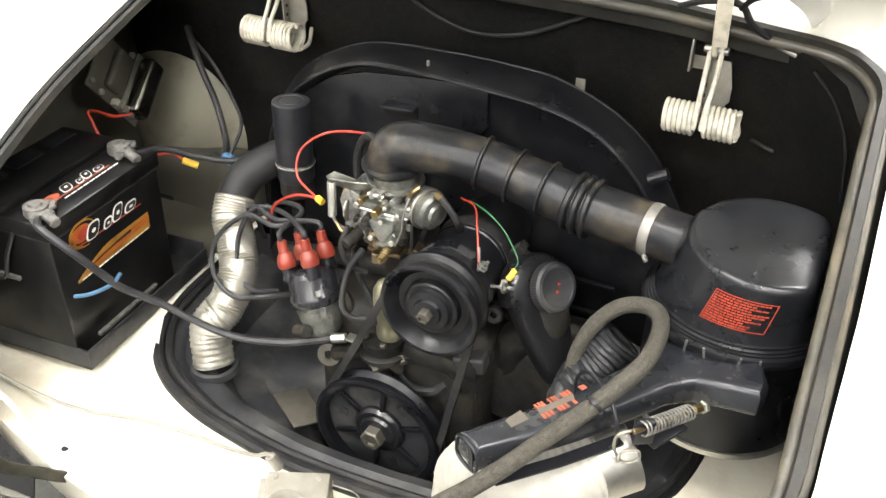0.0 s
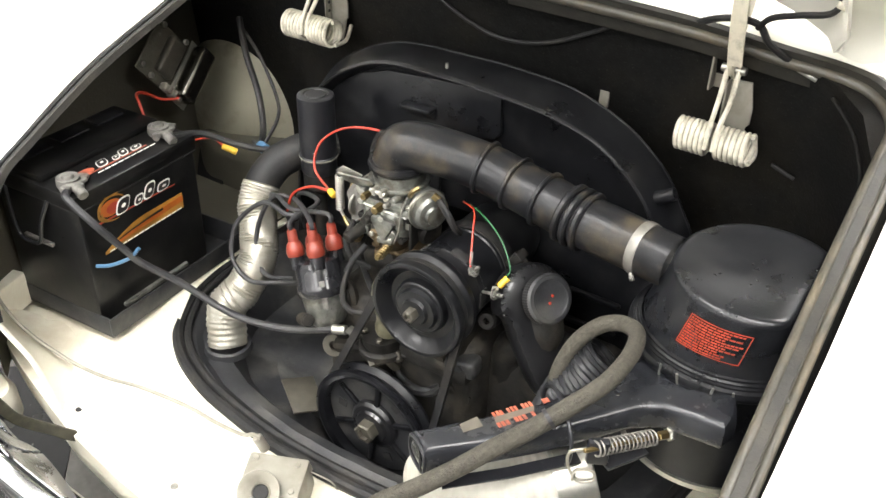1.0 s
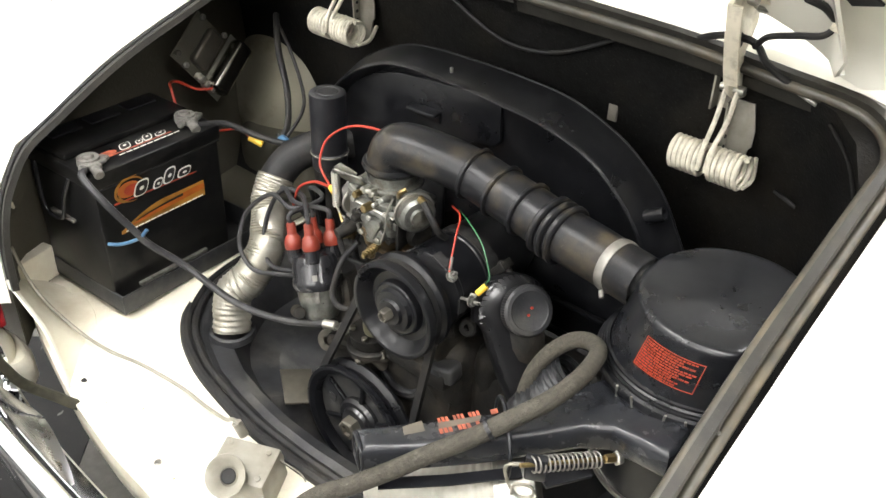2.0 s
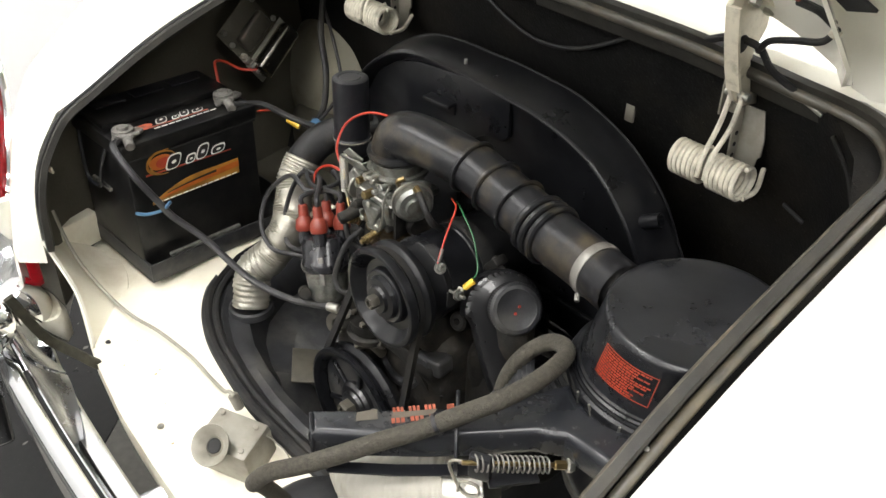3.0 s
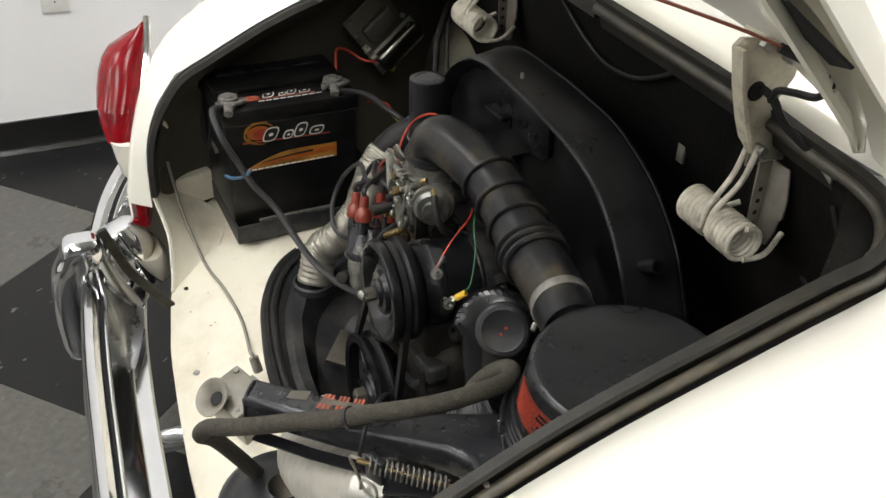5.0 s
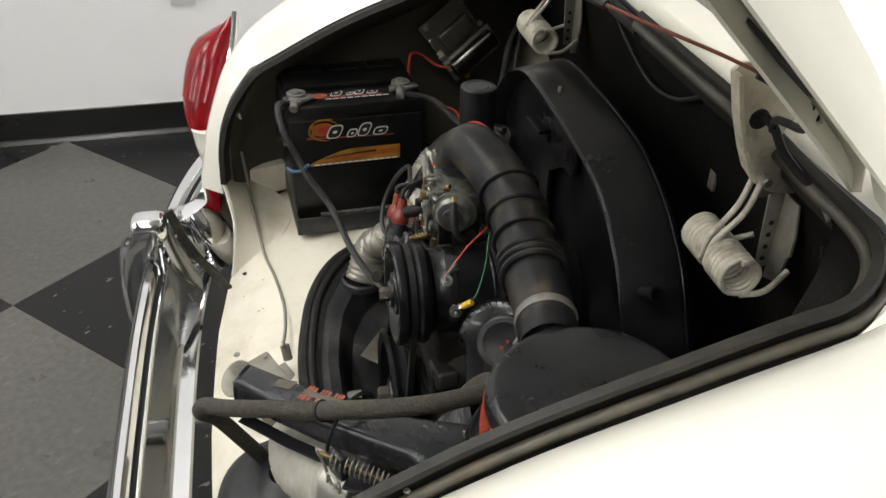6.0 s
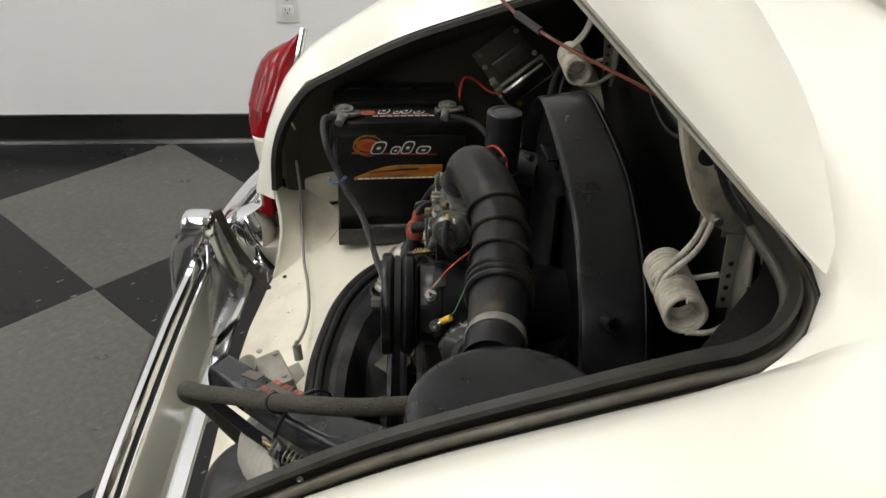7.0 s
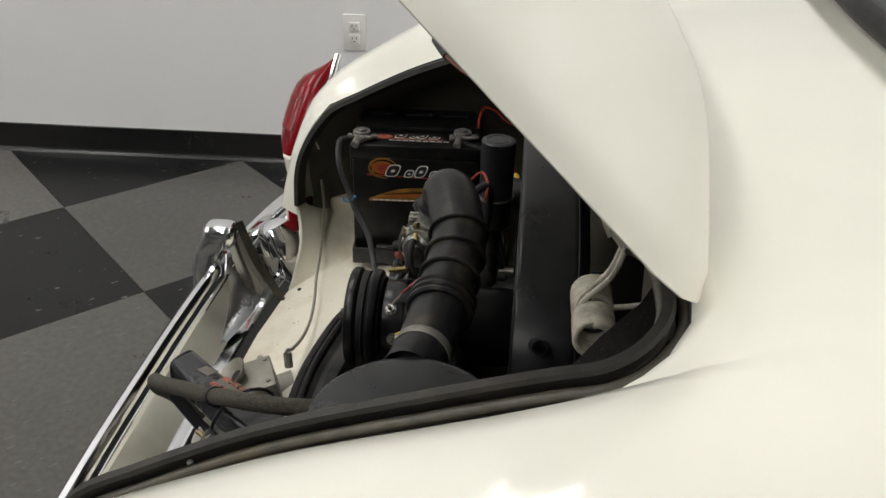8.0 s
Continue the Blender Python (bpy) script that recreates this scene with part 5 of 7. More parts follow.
def hose_ring(x, grow=0.0, n=32):
    """The oval of the hose at a place along it: wide and low at the elbow, round at the clamp."""
    w = float(np.interp(x, [-0.03, 0.03, 0.09, 0.17, 0.25, 0.31], [0.0345, 0.0350, 0.0335, 0.0330, 0.0325, 0.0305])) + grow
    h = float(np.interp(x, [-0.03, 0.03, 0.09, 0.17, 0.25, 0.31], [0.0330, 0.0290, 0.0295, 0.0305, 0.0315, 0.0305])) + grow
    return [(w * math.cos(2 * math.pi * k / n), h * math.sin(2 * math.pi * k / n)) for k in range(n)]


def oval_tube(stations):
    """A skin over ovals standing square to the hose: rows of (index along the line, growth)."""
    rows = []
    for i, grow in stations:
        t = (line[min(i + 1, len(line) - 1)] - line[max(i - 1, 0)]).normalized()
        side = t.cross(Vector((0.08, 1, 0)).cross(t)).normalized() if abs(t.z) > 0.8 else t.cross(Vector((0, 0, 1))).normalized()
        if side.y > 0:
            side = -side
        up_ = side.cross(t).normalized()
        rows.append([line[i] + side * a + up_ * b for a, b in hose_ring(line[i].x, grow)])
    bm = grid(rows, True)
    bmesh.ops.recalc_face_normals(bm, faces=bm.faces[:])
    return bm


part("tube", oval_tube([(i, 0.0) for i in range(len(line))]), "hose", hose)


def hoop(x, grow, mat, name, half):
    """A raised ring round the hose, from half before x to half beyond it."""
    i = min(range(40, len(line)), key=lambda k: abs(line[k].x - x))
    f = between(line[i], line[min(i + 2, len(line) - 1)], (0, 0, 1))
    rows = []
    for dz, g in ((-half, -0.002), (-half, grow * 0.6), (-half * 0.5, grow), (half * 0.5, grow), (half, grow * 0.6), (half, -0.002)):
        rows.append([f @ Vector((a, b, dz)) for a, b in hose_ring(x, g, 40)])
    bm = grid(rows, True)
    bmesh.ops.recalc_face_normals(bm, faces=bm.faces[:])
    return part(name, bm, mat, hose)


for hx in (0.084, 0.127, 0.170):
    hoop(hx, 0.0045, "hose", "rib", 0.0028)
for hx in (0.205, 0.217, 0.229):
    hoop(hx, 0.0060, "hose", "bellows_fold", 0.0042)
part("neck_ring", lathe([(0.030, 0), (0.0385, 0), (0.040, 0.004), (0.0385, 0.009), (0.030, 0.009)], pose(-0.029, 0.113, 0.732), 40), "hose", hose)
cl = hoop(0.304, 0.0016, "flex", "hose_clamp", 0.0058)
part("clamp_screw", cyl((0.303, 0.096, 0.709), (0.308, 0.090, 0.704), 0.003, segs=12), "lead", cl)

# ---- air cleaner ----
AX, AY = 0.412, 0.125
cleaner = thing("air_cleaner", "gloss black round oil bath air cleaner with a red label", "air cleaner", (AX, AY, 0.55))


def housing(z):
    """Centre and radius of the upper housing, which leans and narrows upwards."""
    f = (z - 0.668) / 0.080
    return 0.412 + 0.0176 * f, 0.125 - 0.011 * f, 0.099 - 0.0092 * f


def d_outline(z, shrink, cut, n=72):
    """A round outline, flattened on its outer side."""
    cx, cy, r = housing(z)
    r -= shrink
    out = []
    for k in range(n):
        a = 2 * math.pi * k / n
        x, y = cx + r * math.cos(a), cy + r * math.sin(a)
        over = x - cut
        if over > -0.012:
            x = cut - 0.012 + 0.012 * (1 - math.exp(-(over + 0.012) / 0.012))
        out.append((x, y))
    return out


def cap_z(x, y):
    return 0.7545 + 0.045 * (y - 0.114)


rows = []
for shrink, dz, cut in ((0.07, 0.0012, 0.6), (0.03, 0.001, 0.468), (0.010, 0.0004, 0.478), (0.006, -0.0002, 0.481), (0.0025, -0.0018, 0.4845), (0.0006, -0.0045, 0.4865), (0.0, -0.009, 0.487)):
    rows.append([Vector((x, y, cap_z(x, y) + dz)) for x, y in d_outline(0.748, shrink, cut)])
rows.append([Vector((x, y, 0.70)) for x, y in d_outline(0.70, 0, 0.496)])
rows.append([Vector((x, y, 0.668)) for x, y in d_outline(0.668, 0, 0.6)])
bm = grid(rows, True)
bm.verts.ensure_lookup_table()
bm.faces.new([bm.verts[i] for i in range(72)])
bmesh.ops.recalc_face_normals(bm, faces=bm.faces[:])
part("upper_housing", bm, "cap_black", cleaner)
part("clamp_rim", lathe([(0.097, -0.021), (0.108, -0.021), (0.1115, -0.0175), (0.1125, -0.012), (0.1105, -0.0075), (0.1070, -0.0055), (0.1068, -0.0035), (0.1045, -0.0025), (0.1043, -0.0005), (0.1020, 0.0010), (0.1018, 0.0035), (0.0990, 0.0050)], pose(AX, AY, 0.668), 72), "shroud", cleaner, "stepped clamping rim")
part("lower_bowl", lathe([(0, 0.0), (0.092, 0.0), (0.1, 0.008), (0.1, 0.155)], pose(AX, AY, 0.497), 64), "shroud", cleaner)
part("silver_band", lathe([(0.1, 0), (0.1035, 0), (0.1035, 0.007), (0.1, 0.007)], pose(AX, AY, 0.507), 64), "steel", cleaner, "bare metal band round the foot")
part("outlet_neck", cyl((0.30, 0.118, 0.728), (0.375, 0.112, 0.726), 0.026), "rubber", cleaner)
for a in (-75, -105, 150):
    w = radians(a)
    o = Vector((math.cos(w), math.sin(w), 0))
    c = Vector((AX, AY, 0)) + o * 0.113
    s = Vector((-o.y, o.x, 0))
    part("wire_clip", sweep(smooth_path([c + s * 0.010 + Vector((0, 0, 0.664)), c + s * 0.012 + Vector((0, 0, 0.64)) - o * 0.004, c + s * 0.008 + Vector((0, 0, 0.612)) - o * 0.004, c - s * 0.008 + Vector((0, 0, 0.612)) - o * 0.004, c - s * 0.012 + Vector((0, 0, 0.64)) - o * 0.004, c - s * 0.010 + Vector((0, 0, 0.664))], 5), 0.0014, 6), "steel", cleaner)
# red label: a frame and rows of unreadable print
def label_patch(a0, a1, z0, z1, r, mat, name):
    n = max(2, int(abs(a1 - a0) / 3))
    rows = []
    for z in (z0, z1):
        cx, cy, rr = housing(z)
        rows.append([Vector((cx + (rr + r) * math.cos(radians(a0 + (a1 - a0) * k / n)), cy + (rr + r) * math.sin(radians(a0 + (a1 - a0) * k / n)), z)) for k in range(n + 1)])
    return part(name, solid(grid(rows), 0.0003), mat, cleaner)


A0, A1, Z0, Z1 = -113.0, -72.0, 0.690, 0.731
for a, b, z0, z1 in ((A0, A1, Z1 - 0.001, Z1), (A0, A1, Z0, Z0 + 0.001), (A0, A0 + 0.6, Z0, Z1), (A1 - 0.6, A1, Z0, Z1)):
    label_patch(a, b, z0, z1, 0.0006, "label_red", "label_border")
rnd = random.Random(4)
for k in range(11):
    z = Z1 - 0.0045 - k * 0.0034
    a = A0 + 1.2
    while a < A0 + (26 + rnd.random() * 3 if k not in (0, 2, 4, 5, 7) else 36):
        b = a + 1.0 + 3.2 * rnd.random()
        label_patch(a, b, z, z + 0.0019, 0.0006, "label_red", "text_bar")
        a = b + 0.55
shift(cleaner, 0.003, 0.006, -0.001)

# ---- warm air spout of the air cleaner ----
spout = thing("intake_spout", "black sheet metal warm air spout with red print", "duct", (0.3, -0.08, 0.60))


PLAN = [(0.189, -0.184), (0.219, -0.202), (0.262, -0.163), (0.302, -0.122), (0.340, -0.076), (0.368, -0.040), (0.392, -0.024), (0.425, -0.030), (0.456, -0.030), (0.462, -0.012), (0.452, 0.02), (0.455, 0.07), (0.36, 0.09), (0.335, 0.03), (0.312, -0.028), (0.282, -0.078), (0.238, -0.130)]
bm = prism(PLAN, 0.036, pose(0, 0, 0.0), 0.0)
bmesh.ops.bevel(bm, geom=[e for e in bm.edges if abs(e.verts[0].co.z - e.verts[1].co.z) < 1e-5], offset=0.009, segments=4, affect="EDGES", profile=0.5)
for v in bm.verts:
    v.co.z += 0.594 + 0.10 * max(0.0, min(0.25, (v.co.x - 0.20))) + (0.006 if v.co.x > 0.40 else 0)
part("spout_body", bm, "spout_paint", spout)
part("mouth", prism([(-0.0135, -0.013), (0.0135, -0.013), (0.0135, 0.013), (-0.0135, 0.013)], 0.001, between((0.2045, -0.1935, 0.6105), (0.15, -0.245, 0.6055)) @ pose(0, 0, -0.0015), 0.0), "dark", spout)
part("mouth_lip", sweep([Vector((0.204, -0.193, 0.611)) + Vector((0.64, -0.38, 0)).normalized() * 0.0175 * math.copysign(abs(math.cos(a)) ** 0.6, math.cos(a)) + Vector((0, 0, 0.0165)) * math.copysign(abs(math.sin(a)) ** 0.6, math.sin(a)) for a in [2 * math.pi * k / 28 for k in range(28)]], 0.0022, 8, closed=True), "plastic", spout)
part("flange", sweep([(0.235, -0.196, 0.590), (0.285, -0.148, 0.594), (0.335, -0.093, 0.599)], 1, shape=[(-0.007, -0.001), (0.007, -0.001), (0.007, 0.001), (-0.007, 0.001)]), "plastic", spout, "thin lower flange")


def spout_top(x):
    return 0.630 + 0.10 * max(0.0, min(0.25, (x - 0.20)))


def bar(corners, mat, name):
    c = [Vector((x, y, spout_top(x) + 0.0004)) for x, y in corners]
    bm = bmesh.new()
    bm.faces.new([bm.verts.new(p) for p in c])
    part(name, solid(bm, 0.0004), mat, spout)


part("hole", lathe([(0, 0.0009), (0.0035, 0.0009), (0.004, 0.0003)], pose(0.250, -0.134, spout_top(0.25))), "dark", spout)
bar([(0.228, -0.154), (0.237, -0.135), (0.250, -0.144), (0.238, -0.162)], "patch", "label_patch")
bar([(0.232, -0.153), (0.2385, -0.1385), (0.2445, -0.1425), (0.2365, -0.157)], "label_worn", "text_bar")
E1, E2 = Vector((0.246, -0.1225)), Vector((0.272, -0.0865))
F1, F2 = Vector((0.2585, -0.1335)), Vector((0.2825, -0.098))
side_ = Vector((0.010, -0.0065)) * 0.62
bar([E1 + side_, E2 + side_, F2, F1], "patch", "label_patch")
for a, b, n in ((E1, E2, 11), (F1, F2, 9)):
    for k in range(n):
        p, q = a.lerp(b, k / n), a.lerp(b, (k + 0.74) / n)
        if k in (3, 7):
            continue
        bar([p, q, q + side_, p + side_], "label_worn", "text_bar")
bar([(0.280, -0.079), (0.284, -0.073), (0.290, -0.077), (0.286, -0.084)], "label_worn", "text_bar")
part("zip_tie", sweep([Vector((0.303, -0.085, 0.62)) + Vector((0.55, -0.5, 0)).normalized() * 0.042 * math.cos(a) + Vector((0, 0, 0.04)) * math.sin(a) for a in [2 * math.pi * k / 24 for k in range(24)]], 0.0022, 6, closed=True), "plastic", spout)

shift(spout, 0.007, 0.009, -0.002)

# thermostat spring linkage
link = thing("flap_linkage", "small coil spring with a brass bolt and wire loop", "linkage", (0.38, -0.07, 0.6))
a, b = Vector((0.360, -0.112, 0.636)), Vector((0.398, -0.046, 0.620))
part("coil", helix(a, b, 0.0078, 15, 0.0011, 8, 18), "flex", link)
part("rod", cyl(a - (b - a) * 0.15, b + (b - a) * 0.25, 0.0025), "brass", link)
part("bolt_head", cyl(b + (b - a) * 0.06, b + (b - a) * 0.22, 0.005, segs=6), "brass", link)
part("end_nut", cyl(b + (b - a) * 0.22, b + (b - a) * 0.32, 0.0075, segs=6), "steel", link)
part("wire_loop", sweep(smooth_path([a + Vector((0.002, 0.002, 0)), a + Vector((-0.018, -0.012, -0.004)), a + Vector((-0.022, -0.006, -0.03)), a + Vector((-0.012, 0.0, -0.052)), a + Vector((0.002, 0.006, -0.048)), a + Vector((0.0, 0.006, -0.036)), a + Vector((-0.014, -0.002, -0.036)), a + Vector((-0.016, -0.004, -0.05))], 6), 0.0017, 8), "wire_grey", link)
part("mount", joined(box((0.022, 0.01, 0.03), pose(0.362, -0.105, 0.628, 0, 0, 30), 0.003), box((0.05, 0.03, 0.004), pose(0.375, -0.075, 0.609, 0, 0, 60), 0.001)), "plastic", link)

shift(link, 0.003, 0.010, 0.001)

# ---- carburettor ----
carb = thing("carburetor", "fuel-stained cast alloy carburettor with linkage and springs", "carburetor", (-0.03, 0.11, 0.61))
CX, CY = -0.032, 0.112
def tub(levels, segs=28):
    """Rounded-square rings (height, half width, half depth, shift in y) closed into a casting."""
    rows = []
    for z, a, b, dy in levels:
        ring = []
        for k in range(segs):
            ca, sa = math.cos(2 * math.pi * k / segs), math.sin(2 * math.pi * k / segs)
            ring.append(Vector((CX + a * math.copysign(abs(ca) ** 0.6, ca), CY + dy + b * math.copysign(abs(sa) ** 0.6, sa), z)))
        rows.append(ring)
    return capped(rows)


part("throttle_body", joined(tub([(0.655, 0.034, 0.032, -0.012), (0.650, 0.036, 0.034, -0.013), (0.640, 0.035, 0.033, -0.013), (0.632, 0.030, 0.028, -0.012), (0.620, 0.021, 0.020, -0.012), (0.612, 0.019, 0.018, -0.012)]), box((0.085, 0.04, 0.012), pose(CX, CY + 0.01, 0.613), 0.004)), "alloy_brown", carb, "brown-stained throttle body")
for k_, (x, y, z, r, l, m) in enumerate(((-0.030, -0.046, 0.688, 0.0045, 0.010, "steel"), (0.028, -0.046, 0.686, 0.0045, 0.010, "steel"), (0.040, -0.040, 0.672, 0.006, 0.016, "alloy"), (-0.022, -0.050, 0.698, 0.005, 0.014, "brass"), (0.022, -0.046, 0.704, 0.0055, 0.018, "alloy"), (0.034, -0.046, 0.650, 0.005, 0.014, "iron"), (-0.034, -0.040, 0.662, 0.0055, 0.018, "iron"), (0.000, -0.050, 0.640, 0.0065, 0.012, "alloy_brown"), (0.014, -0.052, 0.698, 0.0035, 0.012, "steel"), (0.062, -0.040, 0.712, 0.0032, 0.010, "steel"), (0.062, -0.040, 0.682, 0.0032, 0.010, "steel"))):
    part("fitting", cyl((CX + x, CY + y, z), (CX + x, CY + y + l, z), r, segs=(6 if k_ % 2 else 12)), m, carb)
part("side_plate", prism([(-0.004, -0.03), (0.012, -0.034), (0.016, -0.012), (0.010, 0.014), (0.014, 0.026), (0.002, 0.03), (-0.010, 0.012)], 0.002, Matrix.Translation((-0.080, 0.078, 0.678)) @ Matrix(((1, 0, 0), (0, 0, -1), (0, 1, 0))).to_4x4() @ Matrix.Rotation(radians(20), 4, "Y"), 0.0005), "lead", carb, "dull plated side plate")
part("hook", sweep(smooth_path([(-0.098, 0.076, 0.648), (-0.090, 0.073, 0.640), (-0.078, 0.072, 0.636), (-0.070, 0.074, 0.628), (-0.074, 0.076, 0.618), (-0.084, 0.077, 0.620)], 5), 0.0024, 8), "brass", carb)
part("bell_crank", box((0.020, 0.003, 0.008), pose(-0.062, 0.070, 0.700, 0, 25, 0), 0.001), "steel", carb)
part("vent_tube", sweep(smooth_path([(CX + 0.03, CY - 0.02, 0.70), (CX + 0.045, CY - 0.035, 0.722), (CX + 0.052, CY - 0.03, 0.728)], 4), 0.0035, 8), "brass", carb)
part("float_bowl", joined(box((0.070, 0.062, 0.038), pose(CX + 0.004, CY - 0.012, 0.665), 0.010, 3), cyl((CX - 0.018, CY - 0.045, 0.66), (CX - 0.018, CY - 0.02, 0.66), 0.012), cyl((CX + 0.02, CY - 0.05, 0.655), (CX + 0.02, CY - 0.02, 0.655), 0.010)), "alloy", carb)
part("top_cover", joined(box((0.092, 0.07, 0.012), pose(CX + 0.008, CY - 0.008, 0.691), 0.004), lathe([(0.034, 0), (0.034, 0.03), (0.031, 0.032), (0.0, 0.032)], pose(CX, CY, 0.696), 40), box((0.03, 0.04, 0.022), pose(CX + 0.045, CY - 0.01, 0.70), 0.006)), "alloy", carb)
part("pump_cover", prism([(-0.016, -0.014), (0.016, -0.014), (0.018, -0.008), (0.002, 0.018), (-0.004, 0.018), (-0.018, -0.008)], 0.009, between((CX + 0.01, CY - 0.045, 0.665), (CX + 0.01, CY - 0.2, 0.665)) @ pose(0, 0, 0, 0, 0, 180), 0.002), "alloy", carb, "three-cornered pump cover")
for x, z in ((-0.004, 0.654), (0.026, 0.654), (0.011, 0.681)):
    part("screw", cyl((CX + x, CY - 0.0545, z), (CX + x, CY - 0.058, z), 0.0038, segs=12), "steel", carb)
ch = part("choke_housing", lathe([(0, 0), (0.022, 0), (0.024, 0.003), (0.024, 0.02), (0.02, 0.024), (0.013, 0.025), (0.012, 0.03), (0, 0.03)], between((CX + 0.052, CY - 0.02, 0.697), (CX + 0.085, CY - 0.035, 0.697)), 32), "alloy", carb, "round choke housing")
part("brass_terminal", box((0.012, 0.006, 0.008), pose(CX + 0.078, CY - 0.03, 0.722, 0, 30, 0), 0.001), "brass", ch)
part("retaining_ring", lathe([(0.024, 0), (0.027, 0), (0.027, 0.004), (0.024, 0.004)], between((CX + 0.058, CY - 0.023, 0.697), (CX + 0.085, CY - 0.035, 0.697)), 32), "steel", ch)
part("choke_cover", lathe([(0, 0), (0.017, 0), (0.018, 0.012), (0.014, 0.016), (0, 0.016)], between((CX + 0.045, CY - 0.005, 0.655), (CX + 0.075, CY - 0.015, 0.65)), 28), "iron", carb, "black dashpot")
part("lever", joined(prism([(0, 0), (0.03, 0.004), (0.036, 0.014), (0.004, 0.018), (-0.008, 0.008)], 0.003, Matrix.Translation((CX - 0.076, CY - 0.025, 0.700)) @ Matrix(((1, 0, 0), (0, 0, -1), (0, 1, 0))).to_4x4(), 0.0006), box((0.004, 0.045, 0.012), pose(CX - 0.048, CY - 0.01, 0.697), 0.001)), "steel", carb, "zinc throttle lever")
part("cam_disc", cyl((CX - 0.050, CY - 0.03, 0.672), (CX - 0.046, CY - 0.03, 0.672), 0.017), "steel", carb)
part("return_spring", helix((-0.101, 0.074, 0.711), (-0.105, 0.078, 0.656), 0.0052, 19, 0.0009, 6, 14), "steel", carb)
part("throttle_arm", sweep(smooth_path([(-0.105, 0.078, 0.655), (-0.098, 0.078, 0.645), (-0.088, 0.082, 0.638), (-0.078, 0.088, 0.632), (-0.076, 0.088, 0.62), (-0.085, 0.088, 0.618)], 5), 0.0022, 8), "steel", carb)
part("idle_screw", joined(cyl((CX - 0.04, CY - 0.055, 0.63), (CX - 0.04, CY - 0.02, 0.63), 0.004), helix((CX - 0.04, CY - 0.05, 0.63), (CX - 0.04, CY - 0.03, 0.63), 0.006, 5, 0.001, 6, 12)), "brass", carb)
part("fuel_screw", cyl((CX + 0.002, CY - 0.058, 0.690), (CX + 0.002, CY - 0.03, 0.690), 0.006, segs=6), "brass", carb)
part("vacuum_hose", sweep(smooth_path([(-0.058, 0.13, 0.715), (-0.075, 0.15, 0.735), (-0.10, 0.165, 0.733), (-0.118, 0.17, 0.70), (-0.115, 0.165, 0.65), (-0.10, 0.15, 0.60)], 6), 0.006, 10), "rubber", carb)
part("fuel_line", sweep(smooth_path([(CX - 0.03, CY - 0.03, 0.645), (CX - 0.045, CY - 0.03, 0.60), (CX - 0.03, CY - 0.03, 0.55), (CX + 0.01, 0.06, 0.53)], 6), 0.0045, 10), "rubber", carb)

part("neck_flange", lathe([(0.030, 0), (0.040, 0.0), (0.041, 0.003), (0.040, 0.006), (0.030, 0.006)], pose(CX, CY, 0.708), 40), "alloy", carb, "alloy clamp flange")
part("clamp_bolt", joined(cyl((CX - 0.012, CY - 0.046, 0.711), (CX + 0.012, CY - 0.046, 0.711), 0.003, segs=10), box((0.006, 0.012, 0.010), pose(CX - 0.006, CY - 0.043, 0.711), 0.001), box((0.006, 0.012, 0.010), pose(CX + 0.006, CY - 0.043, 0.711), 0.001)), "steel", carb)
part("bracket_arm", prism([(0, 0), (0.062, -0.010), (0.066, 0.004), (0.03, 0.014), (0.004, 0.010)], 0.0025, Matrix.Translation((-0.106, 0.072, 0.712)) @ Matrix.Rotation(radians(-62), 4, "X") @ Matrix.Rotation(radians(-4), 4, "Z"), 0.0006), "alloy", carb, "flat alloy bracket arm")
part("cam_plate", prism([(0.0, -0.024), (0.014, -0.02), (0.018, 0.0), (0.012, 0.02), (0.0, 0.024), (-0.006, 0.0)], 0.002, Matrix.Translation((-0.088, 0.083, 0.683)) @ Matrix.Rotation(radians(80), 4, "X") @ Matrix.Rotation(radians(25), 4, "Y"), 0.0004), "brass", carb, "olive plated cam plate")
part("jet_holder", joined(cyl((CX - 0.012, CY - 0.052, 0.672), (CX - 0.012, CY - 0.035, 0.672), 0.009, segs=6), cyl((CX - 0.012, CY - 0.062, 0.672), (CX - 0.012, CY - 0.05, 0.672), 0.0055, segs=12)), "iron", carb)
part("solenoid", cyl((CX - 0.030, CY - 0.075, 0.646), (CX - 0.020, CY - 0.035, 0.656), 0.008), "iron", carb, "black cut-off valve")
part("volume_screw", joined(cyl((CX + 0.018, CY - 0.075, 0.634), (CX + 0.016, CY - 0.03, 0.640), 0.0035, segs=10), helix((CX + 0.018, CY - 0.070, 0.634), (CX + 0.0165, CY - 0.045, 0.638), 0.0055, 6, 0.0009, 6, 12)), "brass", carb)
part("gasket", box((0.074, 0.064, 0.0025), pose(CX + 0.004, CY - 0.011, 0.6845), 0.0008), "label_white", carb, "pale gasket edge")
for x, y, z, w_, d_, h_ in ((0.030, -0.040, 0.676, 0.016, 0.012, 0.020), (-0.020, -0.046, 0.652, 0.012, 0.012, 0.014), (0.012, -0.048, 0.646, 0.022, 0.010, 0.010), (-0.034, -0.034, 0.700, 0.014, 0.016, 0.010), (0.030, -0.044, 0.700, 0.018, 0.010, 0.008)):
    part("casting_boss", box((w_, d_, h_), pose(CX + x, CY + y, z, 6, 0, 9), 0.003), "alloy", carb)
